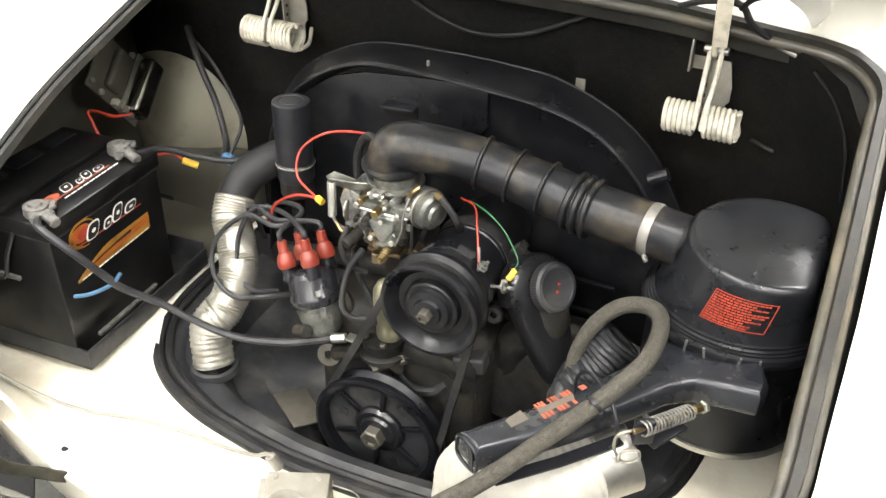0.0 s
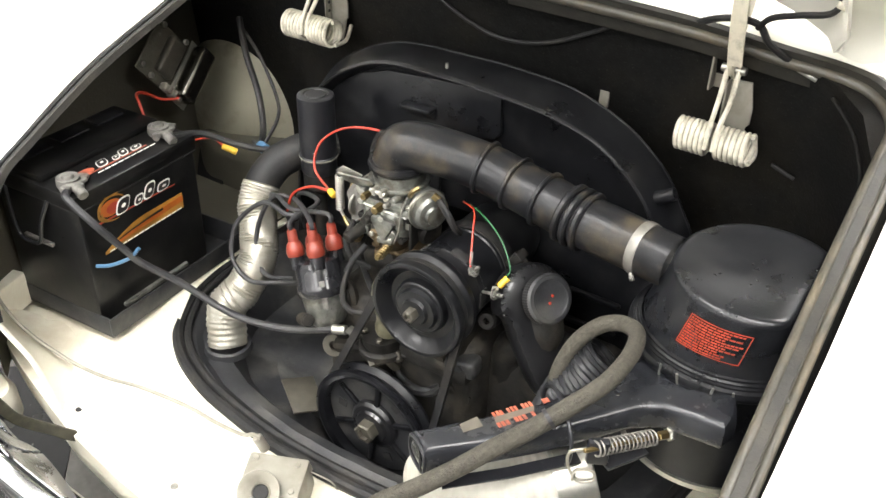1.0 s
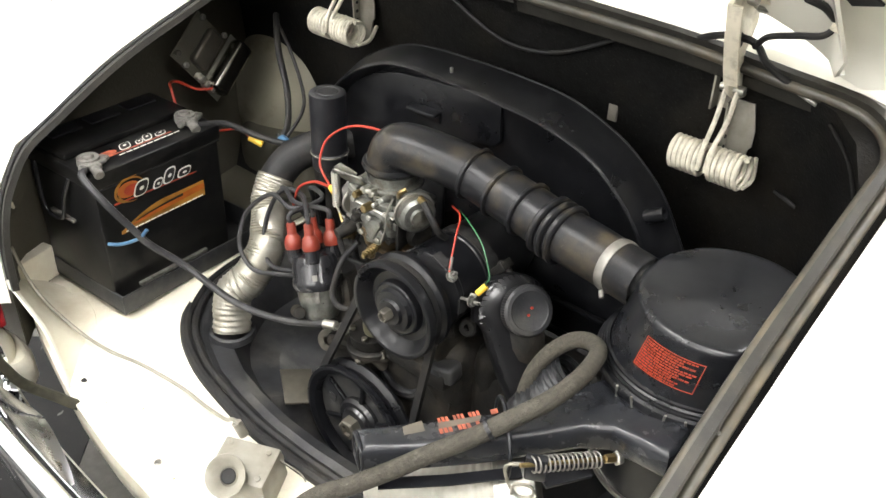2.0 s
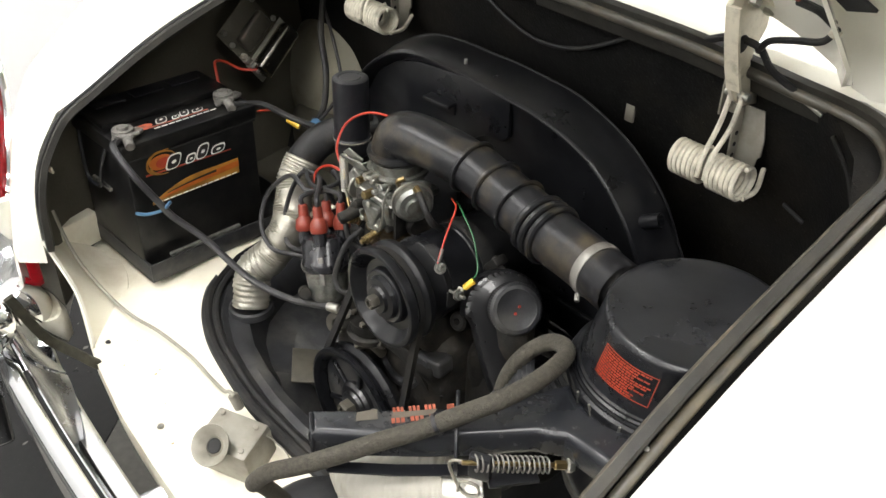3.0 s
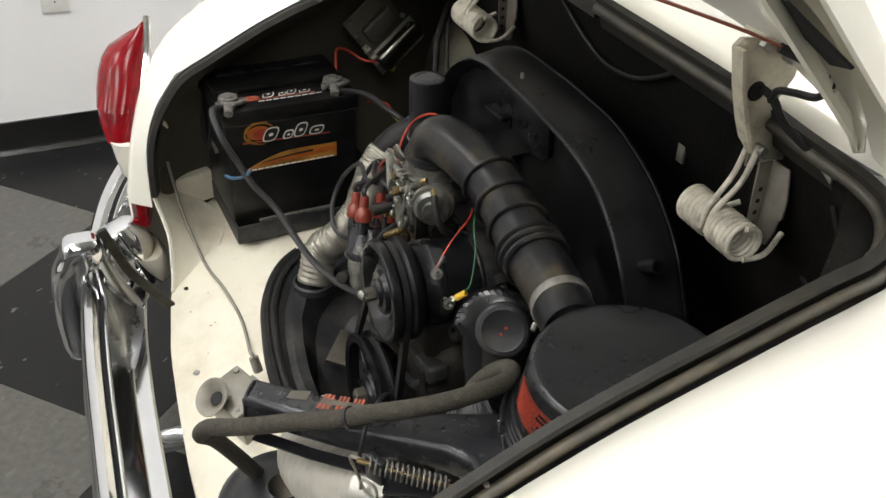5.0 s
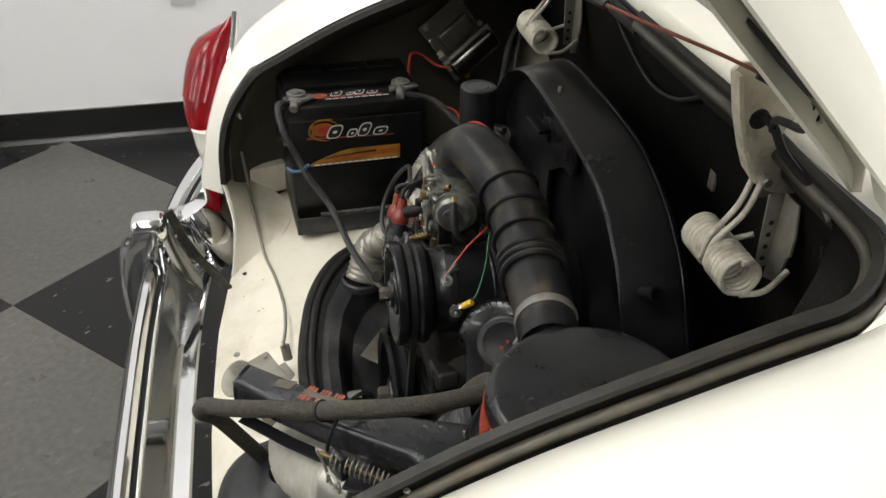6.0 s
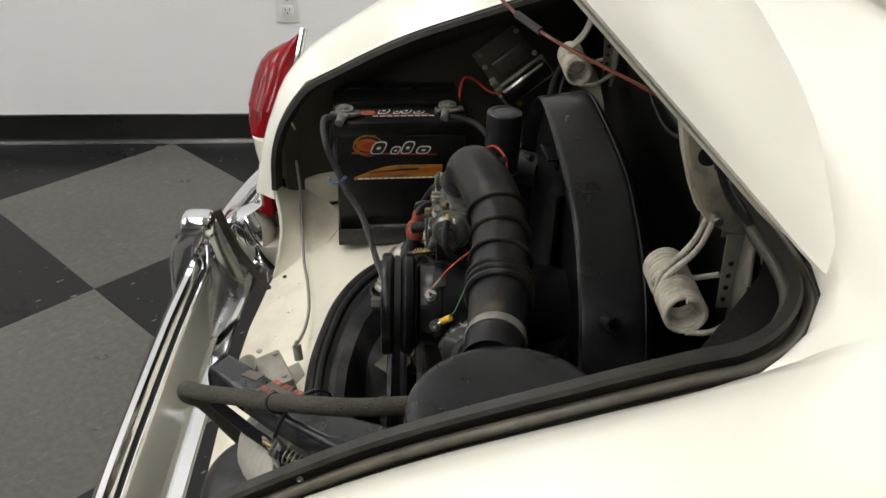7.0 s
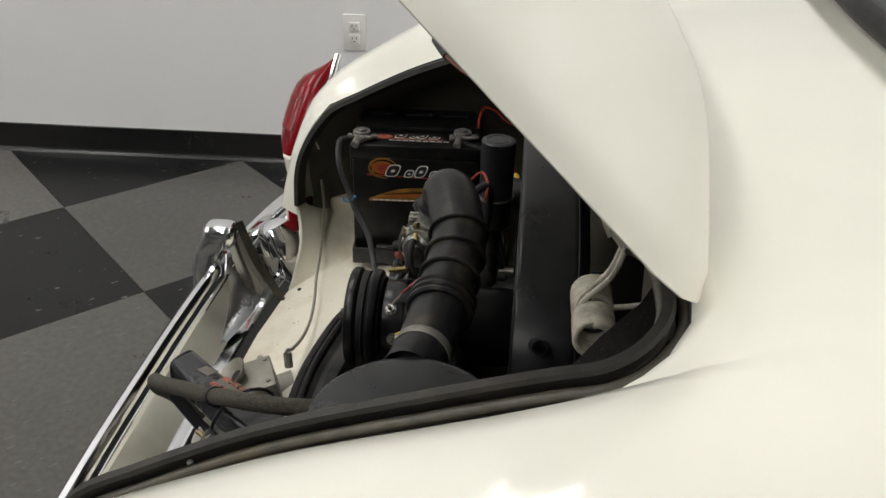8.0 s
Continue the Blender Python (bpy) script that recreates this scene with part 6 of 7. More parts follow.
for x, z in ((-0.024, 0.6915), (0.006, 0.6925), (0.040, 0.6915)):
    part("cover_screw", joined(cyl((CX + x, CY - 0.036, z + 0.004), (CX + x, CY - 0.036, z + 0.0085), 0.0048, segs=10), box((0.008, 0.0012, 0.001), pose(CX + x, CY - 0.036, z + 0.0088, 0, 0, 30))), "steel", carb)
part("link_rod", sweep(smooth_path([(CX + 0.048, CY - 0.050, 0.722), (CX + 0.043, CY - 0.056, 0.700), (CX + 0.040, CY - 0.056, 0.676), (CX + 0.030, CY - 0.054, 0.650)], 5), 0.0014, 8), "steel", carb, "thin bright link rod")
part("drain_hose", sweep(smooth_path([(CX - 0.045, CY - 0.040, 0.650), (CX - 0.052, CY - 0.050, 0.625), (CX - 0.040, CY - 0.052, 0.600), (CX - 0.020, CY - 0.04, 0.585)], 5), 0.004, 10), "rubber", carb)
part("dash_bracket", box((0.004, 0.030, 0.040), pose(CX + 0.044, CY - 0.028, 0.660, 0, 0, 12), 0.001), "iron", carb)
part("drain_nut", cyl((CX - 0.008, CY - 0.035, 0.603), (CX - 0.008, CY - 0.035, 0.618), 0.007, segs=6), "alloy_brown", carb)
part("base_flange", box((0.05, 0.045, 0.008), pose(CX, CY - 0.008, 0.616), 0.003), "alloy_brown", carb)
part("link_rod", sweep(smooth_path([(-0.086, 0.086, 0.632), (-0.075, 0.075, 0.650), (-0.055, 0.068, 0.664), (-0.04, 0.066, 0.668)], 5), 0.0016, 8), "steel", carb)
part("choke_lead", sweep(smooth_path([(CX + 0.082, CY - 0.032, 0.722), (CX + 0.098, CY - 0.035, 0.708), (CX + 0.105, CY - 0.03, 0.69), (CX + 0.10, CY - 0.01, 0.67)], 5), 0.0045, 8), "rubber", carb)

shift(carb, 0.005, 0.0, 0.002)

# ---- distributor ----
dist = thing("distributor", "distributor with smoked cap and four red boots", "distributor", (-0.11, 0.04, 0.45))
DA, DB = Vector((-0.097, 0.040, 0.492)), Vector((-0.137, 0.062, 0.602))
dd = (DB - DA).normalized()
part("base", lathe([(0, 0), (0.022, 0), (0.026, 0.006), (0.030, 0.03), (0.031, 0.045), (0.033, 0.048), (0, 0.048)], between(DA, DB), 32), "alloy", dist, "cast metal body")
part("cap", lathe([(0.0345, 0.044), (0.0365, 0.050), (0.0355, 0.058), (0.0335, 0.062), (0.0330, 0.084), (0.030, 0.092), (0.024, 0.095), (0, 0.095)], between(DA, DB), 32), "clear", dist, "smoked plastic cap")
dm = between(DA, DB)
for k in range(4):
    a = math.pi / 2 * k + 1.29
    part("clip", box((0.008, 0.003, 0.04), dm @ pose(0.033 * math.cos(a), 0.033 * math.sin(a), 0.048, 0, 0, math.degrees(a) + 90), 0.001), "lead", dist) if k < 2 else None
    part("tower", lathe([(0.0105, 0), (0.009, 0.024), (0, 0.024)], dm @ pose(0.027 * math.cos(a), 0.027 * math.sin(a), 0.084), 16), "clear", dist)
    part("boot", lathe([(0.0115, 0), (0.0128, 0.004), (0.0122, 0.011), (0.0105, 0.017), (0.0072, 0.021), (0.0066, 0.036), (0.0045, 0.038), (0, 0.038)], dm @ pose(0.027 * math.cos(a), 0.027 * math.sin(a), 0.102), 18), "red_boot", dist, "red rubber boot")
part("condenser", cyl(dm @ Vector((0.034, -0.012, 0.012)), dm @ Vector((0.034, 0.02, 0.016)), 0.009), "iron", dist)
part("vacuum_unit", lathe([(0, 0), (0.02, 0.002), (0.024, 0.008), (0.02, 0.014), (0, 0.016)], dm @ pose(-0.045, 0.0, 0.03, 0, 90, 0), 24), "iron", dist)

leads = [[(0.0255 * math.cos(math.pi / 2 * k + 1.29), 0.0255 * math.sin(math.pi / 2 * k + 1.29), 0.139) for k in range(4)]][0]
ends = [
    [(-0.20, 0.10, 0.625), (-0.245, 0.10, 0.615), (-0.265, 0.085, 0.57), (-0.255, 0.065, 0.525), (-0.23, 0.06, 0.505), (-0.20, 0.08, 0.50)],
    [(-0.195, 0.085, 0.62), (-0.235, 0.10, 0.62), (-0.27, 0.12, 0.60), (-0.29, 0.16, 0.56), (-0.30, 0.19, 0.50)],
    [(-0.19, 0.07, 0.62), (-0.24, 0.075, 0.62), (-0.285, 0.06, 0.575), (-0.28, 0.04, 0.53), (-0.245, 0.035, 0.505), (-0.20, 0.05, 0.51), (-0.17, 0.09, 0.50)],
    [(-0.17, 0.11, 0.625), (-0.20, 0.13, 0.62), (-0.24, 0.15, 0.60), (-0.27, 0.18, 0.56), (-0.28, 0.2, 0.5)],
]
for k in range(4):
    s = dm @ Vector(leads[k])
    e = thing("ignition_lead", "black rubber ignition lead", "cable", s, "ignition leads")
    part("lead", sweep(smooth_path([s - dd * 0.006, s + dd * 0.012, *ends[k]], 8), 0.0036, 8), "grey_cable", e)

# fuel pump
pump = thing("fuel_pump", "small cast fuel pump with a domed top", "fuel pump", (0.012, 0.06, 0.5))
part("pump_body", lathe([(0, 0), (0.0215, 0), (0.0225, 0.004), (0.0225, 0.012), (0.0195, 0.017), (0.0185, 0.030), (0.0215, 0.040), (0.0220, 0.062), (0.0195, 0.076), (0.0130, 0.086), (0.006, 0.0895), (0, 0.090)], pose(-0.003, 0.056, 0.510, 4, -3, 0) @ Matrix.Diagonal((0.85, 0.85, 1.02, 1)), 32), "pump_cast", pump, "pale olive cast body")
part("flange", joined(lathe([(0, 0), (0.033, 0), (0.036, 0.003), (0.036, 0.010), (0.033, 0.012), (0, 0.012)], pose(-0.010, 0.054, 0.478, 4, -4, 0), 32), lathe([(0, 0), (0.030, 0), (0.031, 0.003), (0.031, 0.016), (0, 0.018)], pose(-0.010, 0.054, 0.492, 4, -4, 0), 32)), "iron", pump, "grimy clamping flanges")
for a in (-2.4, -1.2, 0.1, 2.6, 1.3):
    part("flange_screw", cyl((-0.010 + 0.027 * math.cos(a), 0.054 + 0.027 * math.sin(a), 0.508), (-0.010 + 0.027 * math.cos(a), 0.054 + 0.027 * math.sin(a), 0.5135), 0.0045, segs=12), "plate", pump)
part("pump_stem", cyl((-0.018, 0.055, 0.44), (-0.018, 0.053, 0.480), 0.018), "iron", pump)
part("pump_foot", sweep(smooth_path([(-0.09, 0.052, 0.447), (-0.055, 0.052, 0.462), (-0.02, 0.055, 0.470)], 5), 0.012, 10), "iron", pump)
part("fuel_pipe", sweep(smooth_path([(-0.030, 0.036, 0.54), (-0.048, 0.026, 0.544), (-0.062, 0.03, 0.560), (-0.062, 0.05, 0.60), (-0.05, 0.07, 0.625)], 6), 0.0042, 10), "rubber", pump)

# ---- oil filler ----
filler = thing("oil_filler", "black oil filler neck with a knurled cap", "oil filler", (0.19, 0.1, 0.52))
on = Vector((0.78, -0.40, 0.48)).normalized()
oc = Vector((0.206, 0.106, 0.622))
fm = between(oc, oc + on) @ Matrix.Scale(1.14, 4)
down = (Vector((0, 0, -1)) + on * on.z).normalized()
loc = fm.to_3x3().inverted() @ down
ang = math.atan2(loc.y, loc.x)
outl = []
for k in range(40):
    a = 2 * math.pi * k / 40
    r = 0.045
    x, y = r * math.cos(a), r * math.sin(a)
    if x > 0:
        x = x * 0.8 + 0.078 * (1 - (abs(y) / r) ** 3) * (x / r) ** 0.5
        y *= 0.8
    outl.append((x, y))
part("neck", prism(outl, 0.030, fm @ Matrix.Rotation(ang, 4, "Z") @ pose(0.004, -0.008, -0.046), 0.008), "gloss", filler)
part("neck_tube", sweep(smooth_path([oc - on * 0.03 + down * 0.01, oc - on * 0.035 + down * 0.05, (0.16, 0.11, 0.52), (0.15, 0.12, 0.46)], 5), 0.026, 14), "iron", filler)
cap_ = part("cap", lathe([(0.026, -0.014), (0.0285, -0.012), (0.0285, -0.001), (0.026, 0.0015), (0.022, 0.002), (0.020, 0.0008), (0, 0.0008)], fm, 64), "tin", filler, "knurled black filler cap")
for k in range(60):
    a = 2 * math.pi * k / 60
    part("knurl", box((0.0012, 0.0014, 0.010), fm @ pose(0.0284 * math.cos(a), 0.0283 * math.sin(a), -0.0065, 0, 0, math.degrees(a))), "rubber", cap_)
for dx, dy in ((-0.002, -0.004), (0.003, 0.003)):
    part("red_dot", lathe([(0, 0.0022), (0.0016, 0.0022), (0.0018, 0.001)], fm @ pose(dx, dy, 0), 10), "red_wire", cap_)

shift(filler, -0.004, 0.007, -0.004)

# ---- canister, warm air pipes, hoses ----
can = thing("black_canister", "tall black cylindrical canister with a ringed top", "canister", (-0.224, 0.176, 0.63))
part("body", lathe([(0, 0), (0.024, 0.0), (0.0265, 0.004), (0.0265, 0.024), (0.0280, 0.026), (0.0280, 0.029), (0.0265, 0.031), (0.0268, 0.118), (0.0262, 0.1215), (0.024, 0.123), (0.0175, 0.123), (0.0168, 0.1222), (0.0150, 0.1222), (0.0143, 0.123), (0, 0.123)], pose(-0.224, 0.176, 0.634), 48), "plastic", can)
part("stem", lathe([(0.010, 0.0), (0.010, 0.10), (0.018, 0.108), (0.024, 0.112), (0.0245, 0.136), (0, 0.136)], pose(-0.224, 0.176, 0.50), 32), "iron", can)
part("band", lathe([(0.0285, 0), (0.0288, 0.001), (0.0285, 0.002), (0.028, 0.002), (0.028, 0)], pose(-0.224, 0.176, 0.6605), 40), "wire_grey", can)


shift(can, 0.004, -0.001, 0.0)


def rough_tube(pts, r, seed, n=10, amp=0.0012, ring=0.006):
    """A crinkled spiral-wound paper tube."""
    base_ = smooth_path(pts, n)
    out = []
    for a, b in zip(base_[:-1], base_[1:]):
        k = max(2, int((b - a).length / 0.0022))
        out += [a.lerp(b, j / k) for j in range(k)]
    out.append(base_[-1])
    total = 0.0
    bm = bmesh.new()
    rings = []
    prev = None
    segs = 28
    for i, p in enumerate(out):
        t = (out[min(i + 1, len(out) - 1)] - out[max(i - 1, 0)]).normalized()
        side = t.cross(Vector((0, 0, 1)) if abs(t.z) < 0.9 else Vector((1, 0, 0))).normalized() if prev is None else (prev - t * prev.dot(t)).normalized()
        prev = side
        nor = side.cross(t)
        if i:
            total += (p - out[i - 1]).length
        row = []
        for j in range(segs):
            a = 2 * math.pi * j / segs
            q = r + amp * math.sin(2 * math.pi * total / ring + a) + 2.2 * amp * noise.noise(Vector((math.cos(a) * 1.5, math.sin(a) * 1.5, total * 45 + seed)))
            row.append(bm.verts.new(p + side * q * math.cos(a) + nor * q * math.sin(a)))
        rings.append(row)
    for a, b in zip(rings[:-1], rings[1:]):
        for j in range(segs):
            bm.faces.new((a[j], a[(j + 1) % segs], b[(j + 1) % segs], b[j]))
    bmesh.ops.recalc_face_normals(bm, faces=bm.faces[:])
    return bm


fl = thing("warm_air_hose", "crinkled aluminium paper warm air hose", "hose", (-0.265, 0.0, 0.4))
part("paper_tube", rough_tube([(-0.307, 0.140, 0.597), (-0.302, 0.120, 0.572), (-0.280, 0.098, 0.540), (-0.266, 0.075, 0.508), (-0.272, 0.045, 0.470), (-0.284, 0.020, 0.445), (-0.270, 0.002, 0.394)], 0.0285, 3.0, amp=0.0013, ring=0.0045), "foil", fl, sharp=80)
part("collar", lathe([(0.029, -0.004), (0.036, -0.004), (0.0345, 0.006), (0.030, 0.008)], pose(-0.267, 0.0, 0.393), 36), "tin", fl)
elbow = thing("heater_pipe", "black sheet steel heater pipe elbow", "pipe", (-0.3, 0.18, 0.6))
part("pipe", sweep(smooth_path([(-0.310, 0.128, 0.578), (-0.307, 0.147, 0.604), (-0.298, 0.172, 0.626), (-0.275, 0.205, 0.640), (-0.245, 0.245, 0.645)], 6), 0.0265, 24), "rubber", elbow)
wh = thing("paper_hose", "fat white paper warm air hose with a metal end", "hose", (0.25, -0.13, 0.5))
part("paper_tube", rough_tube([(0.318, -0.092, 0.552), (0.285, -0.118, 0.540), (0.24, -0.135, 0.526), (0.20, -0.128, 0.512), (0.178, -0.11, 0.485), (0.17, -0.10, 0.44), (0.17, -0.10, 0.40)], 0.040, 9.0, amp=0.0009, ring=0.009), "paper", wh, sharp=80)
part("metal_end", cyl((0.312, -0.097, 0.550), (0.345, -0.07, 0.560), 0.041, segs=40), "steel", wh, "bare metal end ring")
ft = thing("flexible_pipe", "corrugated metal flexible pipe", "pipe", (0.28, 0.06, 0.5))
part("corrugated_tube", rough_tube([(0.30, 0.075, 0.600), (0.285, 0.062, 0.578), (0.262, 0.05, 0.54), (0.25, 0.045, 0.48), (0.25, 0.05, 0.42)], 0.027, 5.0, amp=0.0022, ring=0.006), "tin", ft, sharp=80)

shift(wh, 0.006, 0.010, 0.0)
ch_ = thing("cloth_hose", "thick brown braided breather hose tied over the spout", "hose", (0.2, -0.1, 0.6))
part("tube", sweep(smooth_path([(0.13, -0.17, 0.40), (0.15, -0.195, 0.462), (0.160, -0.222, 0.515), (0.176, -0.238, 0.543), (0.198, -0.230, 0.572), (0.228, -0.208, 0.593), (0.256, -0.180, 0.613), (0.280, -0.150, 0.630), (0.303, -0.120, 0.644), (0.328, -0.088, 0.664), (0.346, -0.052, 0.676), (0.350, -0.012, 0.678), (0.346, 0.024, 0.677), (0.334, 0.052, 0.670), (0.311, 0.070, 0.658), (0.287, 0.074, 0.642), (0.266, 0.065, 0.617), (0.254, 0.052, 0.585), (0.248, 0.046, 0.54), (0.235, 0.05, 0.46)], 8), 0.0095, 16), "cloth_hose", ch_)
part("tie", lathe([(0.0095, -0.002), (0.0112, -0.002), (0.0112, 0.002), (0.0095, 0.002)], between((0.314, -0.106, 0.6525), (0.328, -0.088, 0.664)), 24), "plastic", ch_, "black cable tie")

boot = thing("hose_boot", "low black rubber boot where the paper hose enters", "boot", (0.17, -0.165, 0.37))
part("dome", lathe([(0.02, 0.052), (0.05, 0.046), (0.075, 0.034), (0.09, 0.018), (0.096, 0.0), (0.096, -0.03)], pose(0.172, -0.152, 0.372) @ Matrix.Diagonal((1.05, 0.92, 1, 1)), 48), "tin", boot)

# ---- latch ----
latch = thing("lid_latch", "grey painted lid latch box with a round catch cup", "latch", (-0.01, -0.18, 0.37))
LM = pose(-0.006, -0.176, 0.390, 12, 0, 24) @ Matrix.Scale(1.18, 4)
part("box", box((0.066, 0.05, 0.055), LM, 0.003), "latch", latch)
part("cup", lathe([(0.009, 0.002), (0.0105, 0.0), (0.020, 0.010), (0.0225, 0.011), (0.023, 0.0095), (0.012, -0.003), (0, -0.003)], LM @ pose(-0.006, -0.022, 0.029, 30, 0, 0), 36), "latch", latch)
part("cup_hole", lathe([(0, 0.0022), (0.0075, 0.0022), (0.0085, 0.001)], LM @ pose(-0.006, -0.022, 0.029, 30, 0, 0), 20), "dark", latch)
for x, y in ((-0.024, 0.018), (0.024, -0.016), (0.022, 0.016)):
    part("rivet", cyl(LM @ Vector((x, y, 0.027)), LM @ Vector((x, y, 0.0295)), 0.004, segs=12), "latch", latch)
part("flange", box((0.10, 0.03, 0.003), LM @ pose(0, 0.03, -0.024), 0.001), "latch", latch)
part("cable_stop", cyl((-0.056, -0.142, 0.40), (-0.066, -0.146, 0.422), 0.007, segs=14), "latch", latch)
part("anchor_bolt", joined(cyl((0.014, -0.146, 0.41), (0.022, -0.143, 0.416), 0.006, segs=6), sweep(smooth_path([(0.02, -0.145, 0.412), (0.05, -0.138, 0.405), (0.058, -0.135, 0.392)], 5), 0.001, 6)), "latch", latch)

shift(latch, -0.008, 0.008, 0.006)

# ---- voltage regulator ----
reg = thing("voltage_regulator", "small grimy metal voltage regulator box with terminals", "regulator", (-0.57, 0.26, 0.62))
reg_z = Vector((-0.19, 0.79, 0.58)).normalized()
reg_y = reg_z.cross(Vector((0.0, 0.83, -0.55))).normalized()
reg_x = reg_y.cross(reg_z)
RM = pose(-0.556, 0.249, 0.675) @ Matrix((reg_x, reg_y, reg_z)).transposed().to_4x4()
part("case", box((0.036, 0.030, 0.100), RM, 0.008, 3), "dark_steel", reg, "tarnished metal case")
part("case_lip", box((0.046, 0.003, 0.110), RM @ pose(0.002, 0.016, 0), 0.001), "steel", reg)
part("mount_plate", box((0.112, 0.004, 0.095), RM @ pose(-0.042, 0.021, -0.004), 0.002), "shade_grime", reg, "dull metal mounting plate")
part("side_unit", box((0.036, 0.016, 0.07), RM @ pose(-0.050, 0.012, 0.0), 0.007, 3), "plate", reg, "dull metal relay beside the case")
part("terminal_block", box((0.05, 0.014, 0.012), RM @ pose(-0.018, 0.010, -0.048), 0.003), "latch", reg)
for k in range(3):
    part("terminal", box((0.006, 0.012, 0.012), RM @ pose(-0.034 + 0.014 * k, 0.004, -0.050), 0.001), "steel", reg)
for dx, dz in ((-0.085, 0.04), (-0.09, -0.04), (-0.03, 0.045), (-0.065, -0.045)):
    part("screw", cyl(RM @ Vector((dx, 0.021, dz)), RM @ Vector((dx, 0.014, dz)), 0.005, segs=10), "steel", reg)


def wire(name, label, pts, r, mat, cat="wire", n=8):
    e = thing(name, label, cat, pts[0])
    part("strand", sweep(smooth_path(pts, n), r, 8), mat, e)
    return e


# ---- cables and wires ----
w = wire("earth_cable", "thick grey battery cable running to the engine", [(-0.445, -0.092, 0.648), (-0.415, -0.115, 0.655), (-0.375, -0.110, 0.628), (-0.352, -0.09, 0.588), (-0.335, -0.075, 0.56), (-0.30, -0.045, 0.525), (-0.225, -0.018, 0.483), (-0.15, 0.005, 0.478), (-0.075, 0.026, 0.498)], 0.0055, "grey_cable", "cable")
part("lug", joined(cyl((-0.078, 0.025, 0.4975), (-0.058, 0.031, 0.501), 0.007), box((0.024, 0.016, 0.003), pose(-0.047, 0.034, 0.501), 0.001)), "steel", w)
part("blue_tie", sweep(smooth_path([(-0.335, -0.075, 0.585), (-0.345, -0.085, 0.57), (-0.37, -0.10, 0.556), (-0.392, -0.108, 0.55)], 5), 0.0027, 8), "blue", w)
wire("release_cable", "thin grey lid release cable over the ivory shelf", [(-0.064, -0.139, 0.432), (-0.08, -0.139, 0.429), (-0.10, -0.138, 0.416), (-0.15, -0.134, 0.404), (-0.20, -0.133, 0.402), (-0.25, -0.138, 0.402), (-0.30, -0.146, 0.402), (-0.35, -0.156, 0.398), (-0.40, -0.163, 0.399), (-0.45, -0.169, 0.408), (-0.50, -0.176, 0.428), (-0.535, -0.18, 0.458), (-0.548, -0.186, 0.51)], 0.0028, "wire_grey", "cable")
wire("starter_cable", "black cable from the battery along the bay", [(-0.455, 0.105, 0.648), (-0.44, 0.15, 0.640), (-0.40, 0.18, 0.622), (-0.34, 0.20, 0.622), (-0.27, 0.215, 0.66), (-0.24, 0.225, 0.67)], 0.0055, "rubber", "cable")
wire("wiring_loom", "black taped wiring loom hanging beside the wheelhouse", [(-0.52, 0.33, 0.76), (-0.47, 0.29, 0.72), (-0.43, 0.27, 0.67), (-0.395, 0.24, 0.63), (-0.37, 0.205, 0.615)], 0.0055, "rubber", "cable")
wire("wiring_strand", "thin black wire beside the loom", [(-0.52, 0.33, 0.75), (-0.45, 0.30, 0.72), (-0.40, 0.28, 0.67), (-0.37, 0.25, 0.65), (-0.365, 0.21, 0.62)], 0.003, "rubber", "cable")
part("sleeve", cyl((-0.372, 0.206, 0.616), (-0.352, 0.20, 0.617), 0.009), "blue", wire("sensor_wire", "short wire with a blue sleeve", [(-0.40, 0.22, 0.61), (-0.36, 0.202, 0.616), (-0.33, 0.21, 0.63)], 0.003, "rubber"))
w = wire("red_lead", "red lead with a yellow connector", [(-0.50, 0.17, 0.60), (-0.47, 0.195, 0.605), (-0.453, 0.205, 0.59)], 0.002, "red_wire")
part("connector", cyl((-0.456, 0.203, 0.592), (-0.435, 0.214, 0.582), 0.0055), "yellow", w, "yellow crimp connector")
w = wire("regulator_lead", "red lead looping from the regulator", [(-0.548, 0.205, 0.652), (-0.56, 0.18, 0.655), (-0.57, 0.155, 0.672), (-0.565, 0.135, 0.678), (-0.552, 0.128, 0.668), (-0.54, 0.125, 0.645)], 0.0026, "red_wire")
part("connector", cyl((-0.578, 0.236, 0.628), (-0.57, 0.245, 0.625), 0.0055), "yellow", w, "yellow crimp connector")
w = wire("choke_wire", "orange-red wire arching over the carburettor", [(-0.055, 0.165, 0.734), (-0.10, 0.166, 0.738), (-0.15, 0.155, 0.732), (-0.184, 0.14, 0.706), (-0.180, 0.12, 0.676), (-0.145, 0.105, 0.662), (-0.135, 0.101, 0.660)], 0.0018, "red_wire")
part("connector", cyl((-0.139, 0.103, 0.661), (-0.127, 0.098, 0.659), 0.0048), "yellow", w)
wire("coil_wire", "orange-red wire to the distributor", [(-0.138, 0.102, 0.661), (-0.17, 0.10, 0.658), (-0.205, 0.10, 0.635), (-0.22, 0.10, 0.60)], 0.002, "red_wire")
w = wire("charge_wire", "red wire to the generator terminal", [(0.06, 0.13, 0.70), (0.085, 0.115, 0.703), (0.10, 0.09, 0.69), (0.113, 0.066, 0.668), (0.118, 0.058, 0.657)], 0.0013, "red_wire")
part("sleeve", cyl((0.110, 0.073, 0.674), (0.116, 0.062, 0.662), 0.0022), "lead", w)
w = wire("field_wire", "green wire to the generator terminal", [(0.07, 0.13, 0.70), (0.10, 0.115, 0.70), (0.13, 0.105, 0.685), (0.155, 0.09, 0.66), (0.154, 0.082, 0.648)], 0.0011, "green_wire")
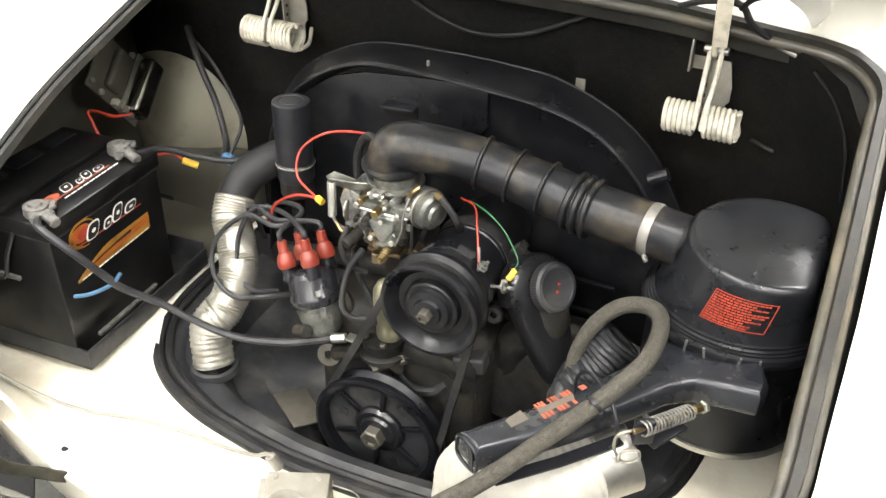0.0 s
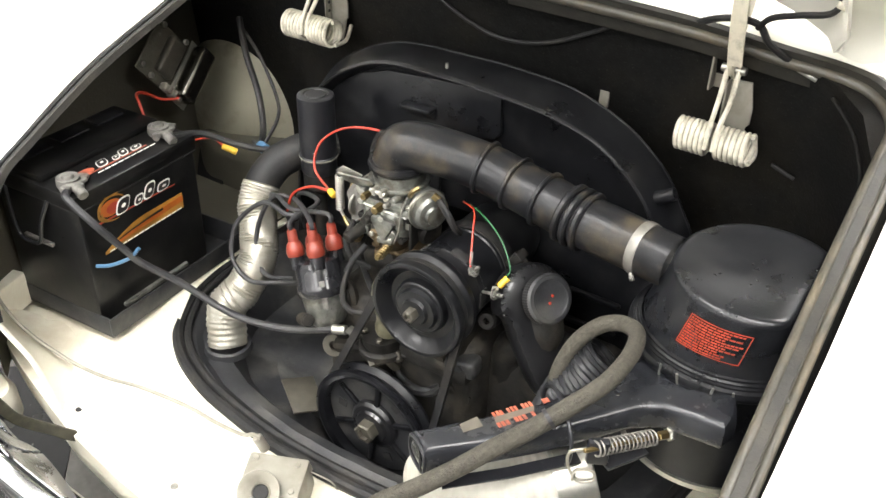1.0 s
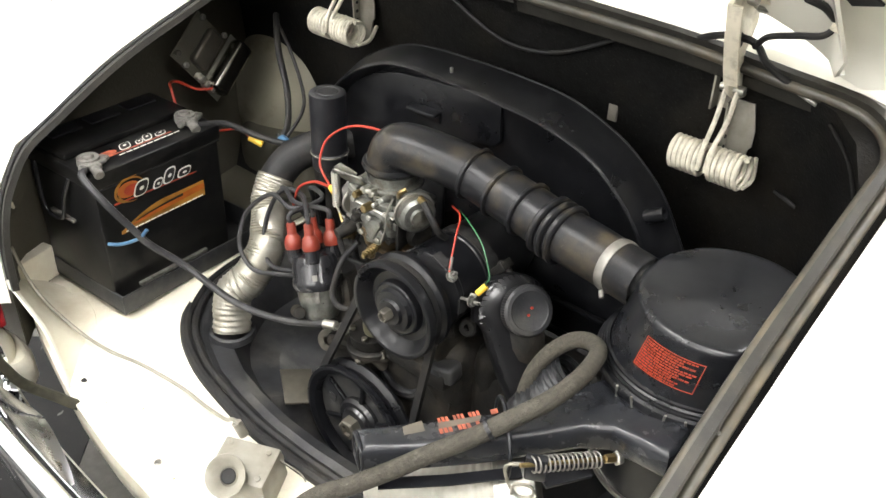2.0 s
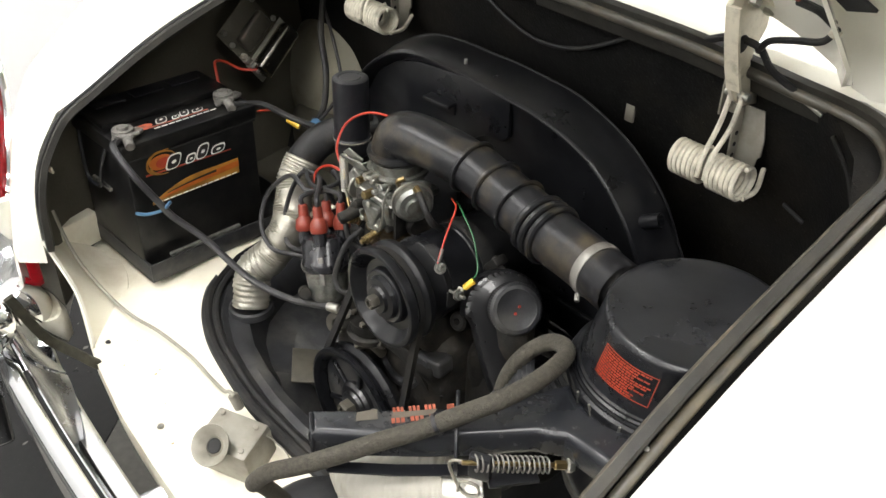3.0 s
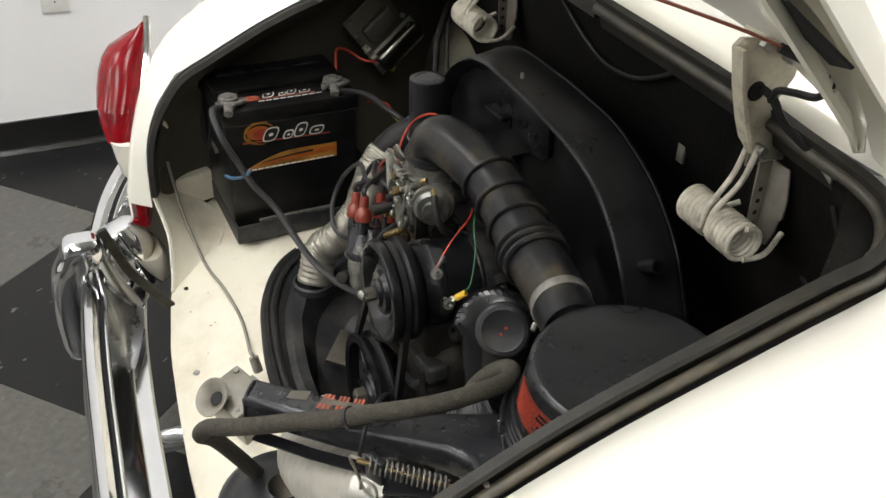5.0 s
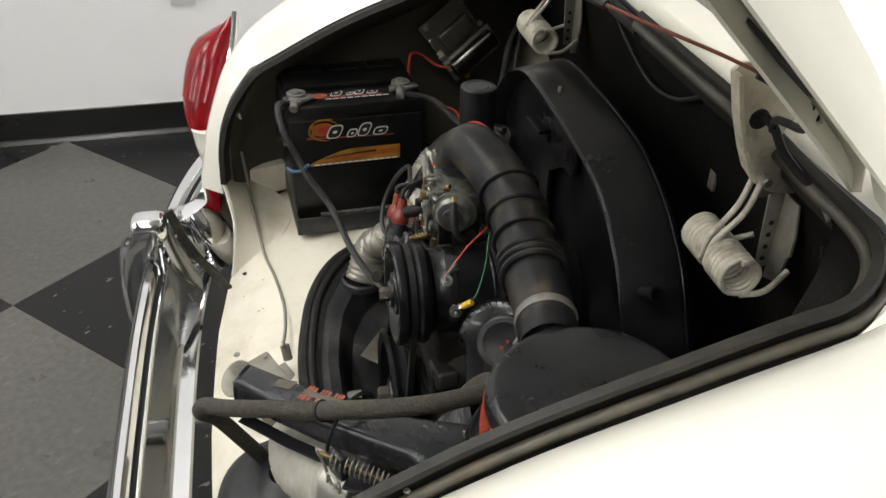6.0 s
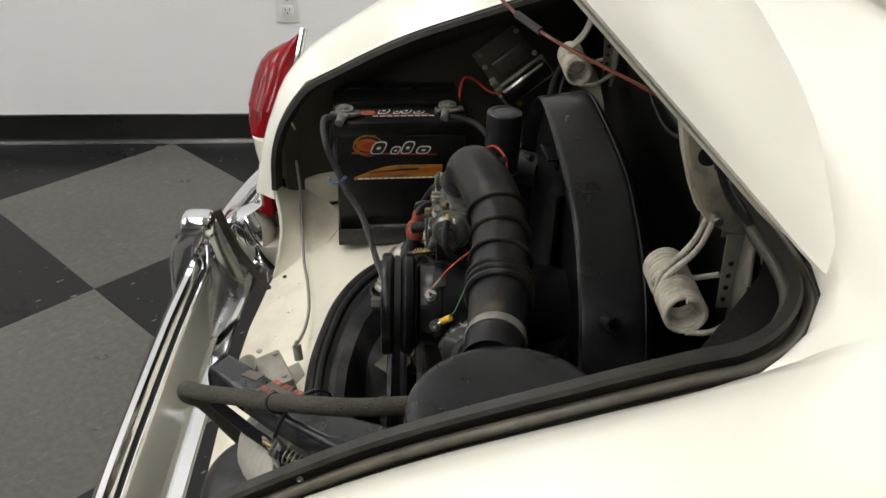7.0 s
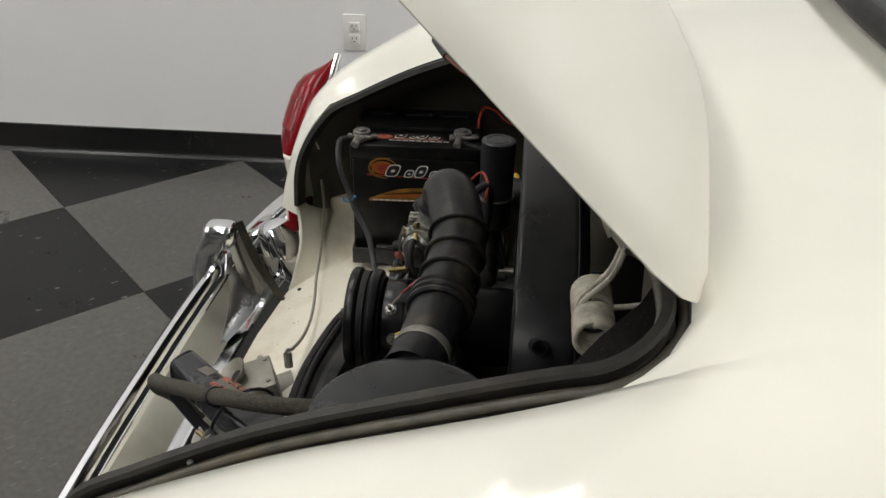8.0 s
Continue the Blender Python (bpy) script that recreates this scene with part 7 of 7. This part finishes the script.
part("connector", cyl((0.156, 0.084, 0.648), (0.150, 0.074, 0.638), 0.0042), "yellow", w, "yellow crimp connector")
part("spade", box((0.008, 0.014, 0.004), pose(0.148, 0.068, 0.633, 30, 0, 20), 0.001), "steel", w)
wire("hanging_cable", "dark cable drooping across the black board", [(-0.16, 0.334, 0.908), (-0.13, 0.345, 0.872), (-0.07, 0.352, 0.840), (-0.016, 0.354, 0.830), (0.05, 0.352, 0.842), (0.12, 0.343, 0.876), (0.155, 0.335, 0.898)], 0.003, "rubber", "cable")
lc = wire("lid_cable", "black cable from the bay through the hinge to the open lid", [(0.225, 0.345, 0.905), (0.247, 0.328, 0.918), (0.282, 0.314, 0.936), (0.311, 0.303, 0.944), (0.332, 0.303, 0.941), (0.345, 0.312, 0.920), (0.369, 0.330, 0.899), (0.392, 0.345, 0.888)], 0.0042, "rubber", "cable")
part("branch", sweep(smooth_path([(0.330, 0.303, 0.938), (0.345, 0.294, 0.955), (0.375, 0.284, 0.967), (0.405, 0.280, 0.976), (0.417, 0.279, 0.992)], 8), 0.0036, 8), "rubber", lc)
part("grommet", lathe([(0.003, -0.003), (0.0055, -0.003), (0.0055, 0.004), (0.003, 0.004)], between((0.415, 0.280, 0.986), (0.418, 0.282, 0.996)), 14), "cream", lc, "pale cable clip at the lid")
part("reflector_strip", box((0.03, 0.003, 0.005), pose(0.156, 0.337, 0.902), 0.001), "steel", car)
part("reflector_strip", box((0.03, 0.003, 0.005), pose(0.387, 0.334, 0.887, 0, 12, -14), 0.001), "steel", car)
part("board_tab", box((0.014, 0.004, 0.024), pose(0.130, 0.3755, 0.773), 0.001), "latch", car)
part("liner_rod", sweep(smooth_path([(0.425, 0.314, 0.875), (0.458, 0.302, 0.845), (0.482, 0.285, 0.80), (0.492, 0.268, 0.74)], 6), 0.003, 8), "board", car)
pipe = thing("tail_pipe", "chrome exhaust tail pipe below the shelf", "pipe", (-0.1, -0.25, 0.3))
part("tube", lathe([(0.012, 0), (0.0165, 0), (0.0175, 0.002), (0.0175, 0.26), (0.012, 0.26)], between((-0.095, -0.285, 0.287), (-0.095, 0.0, 0.287)), 28), "chrome", pipe)
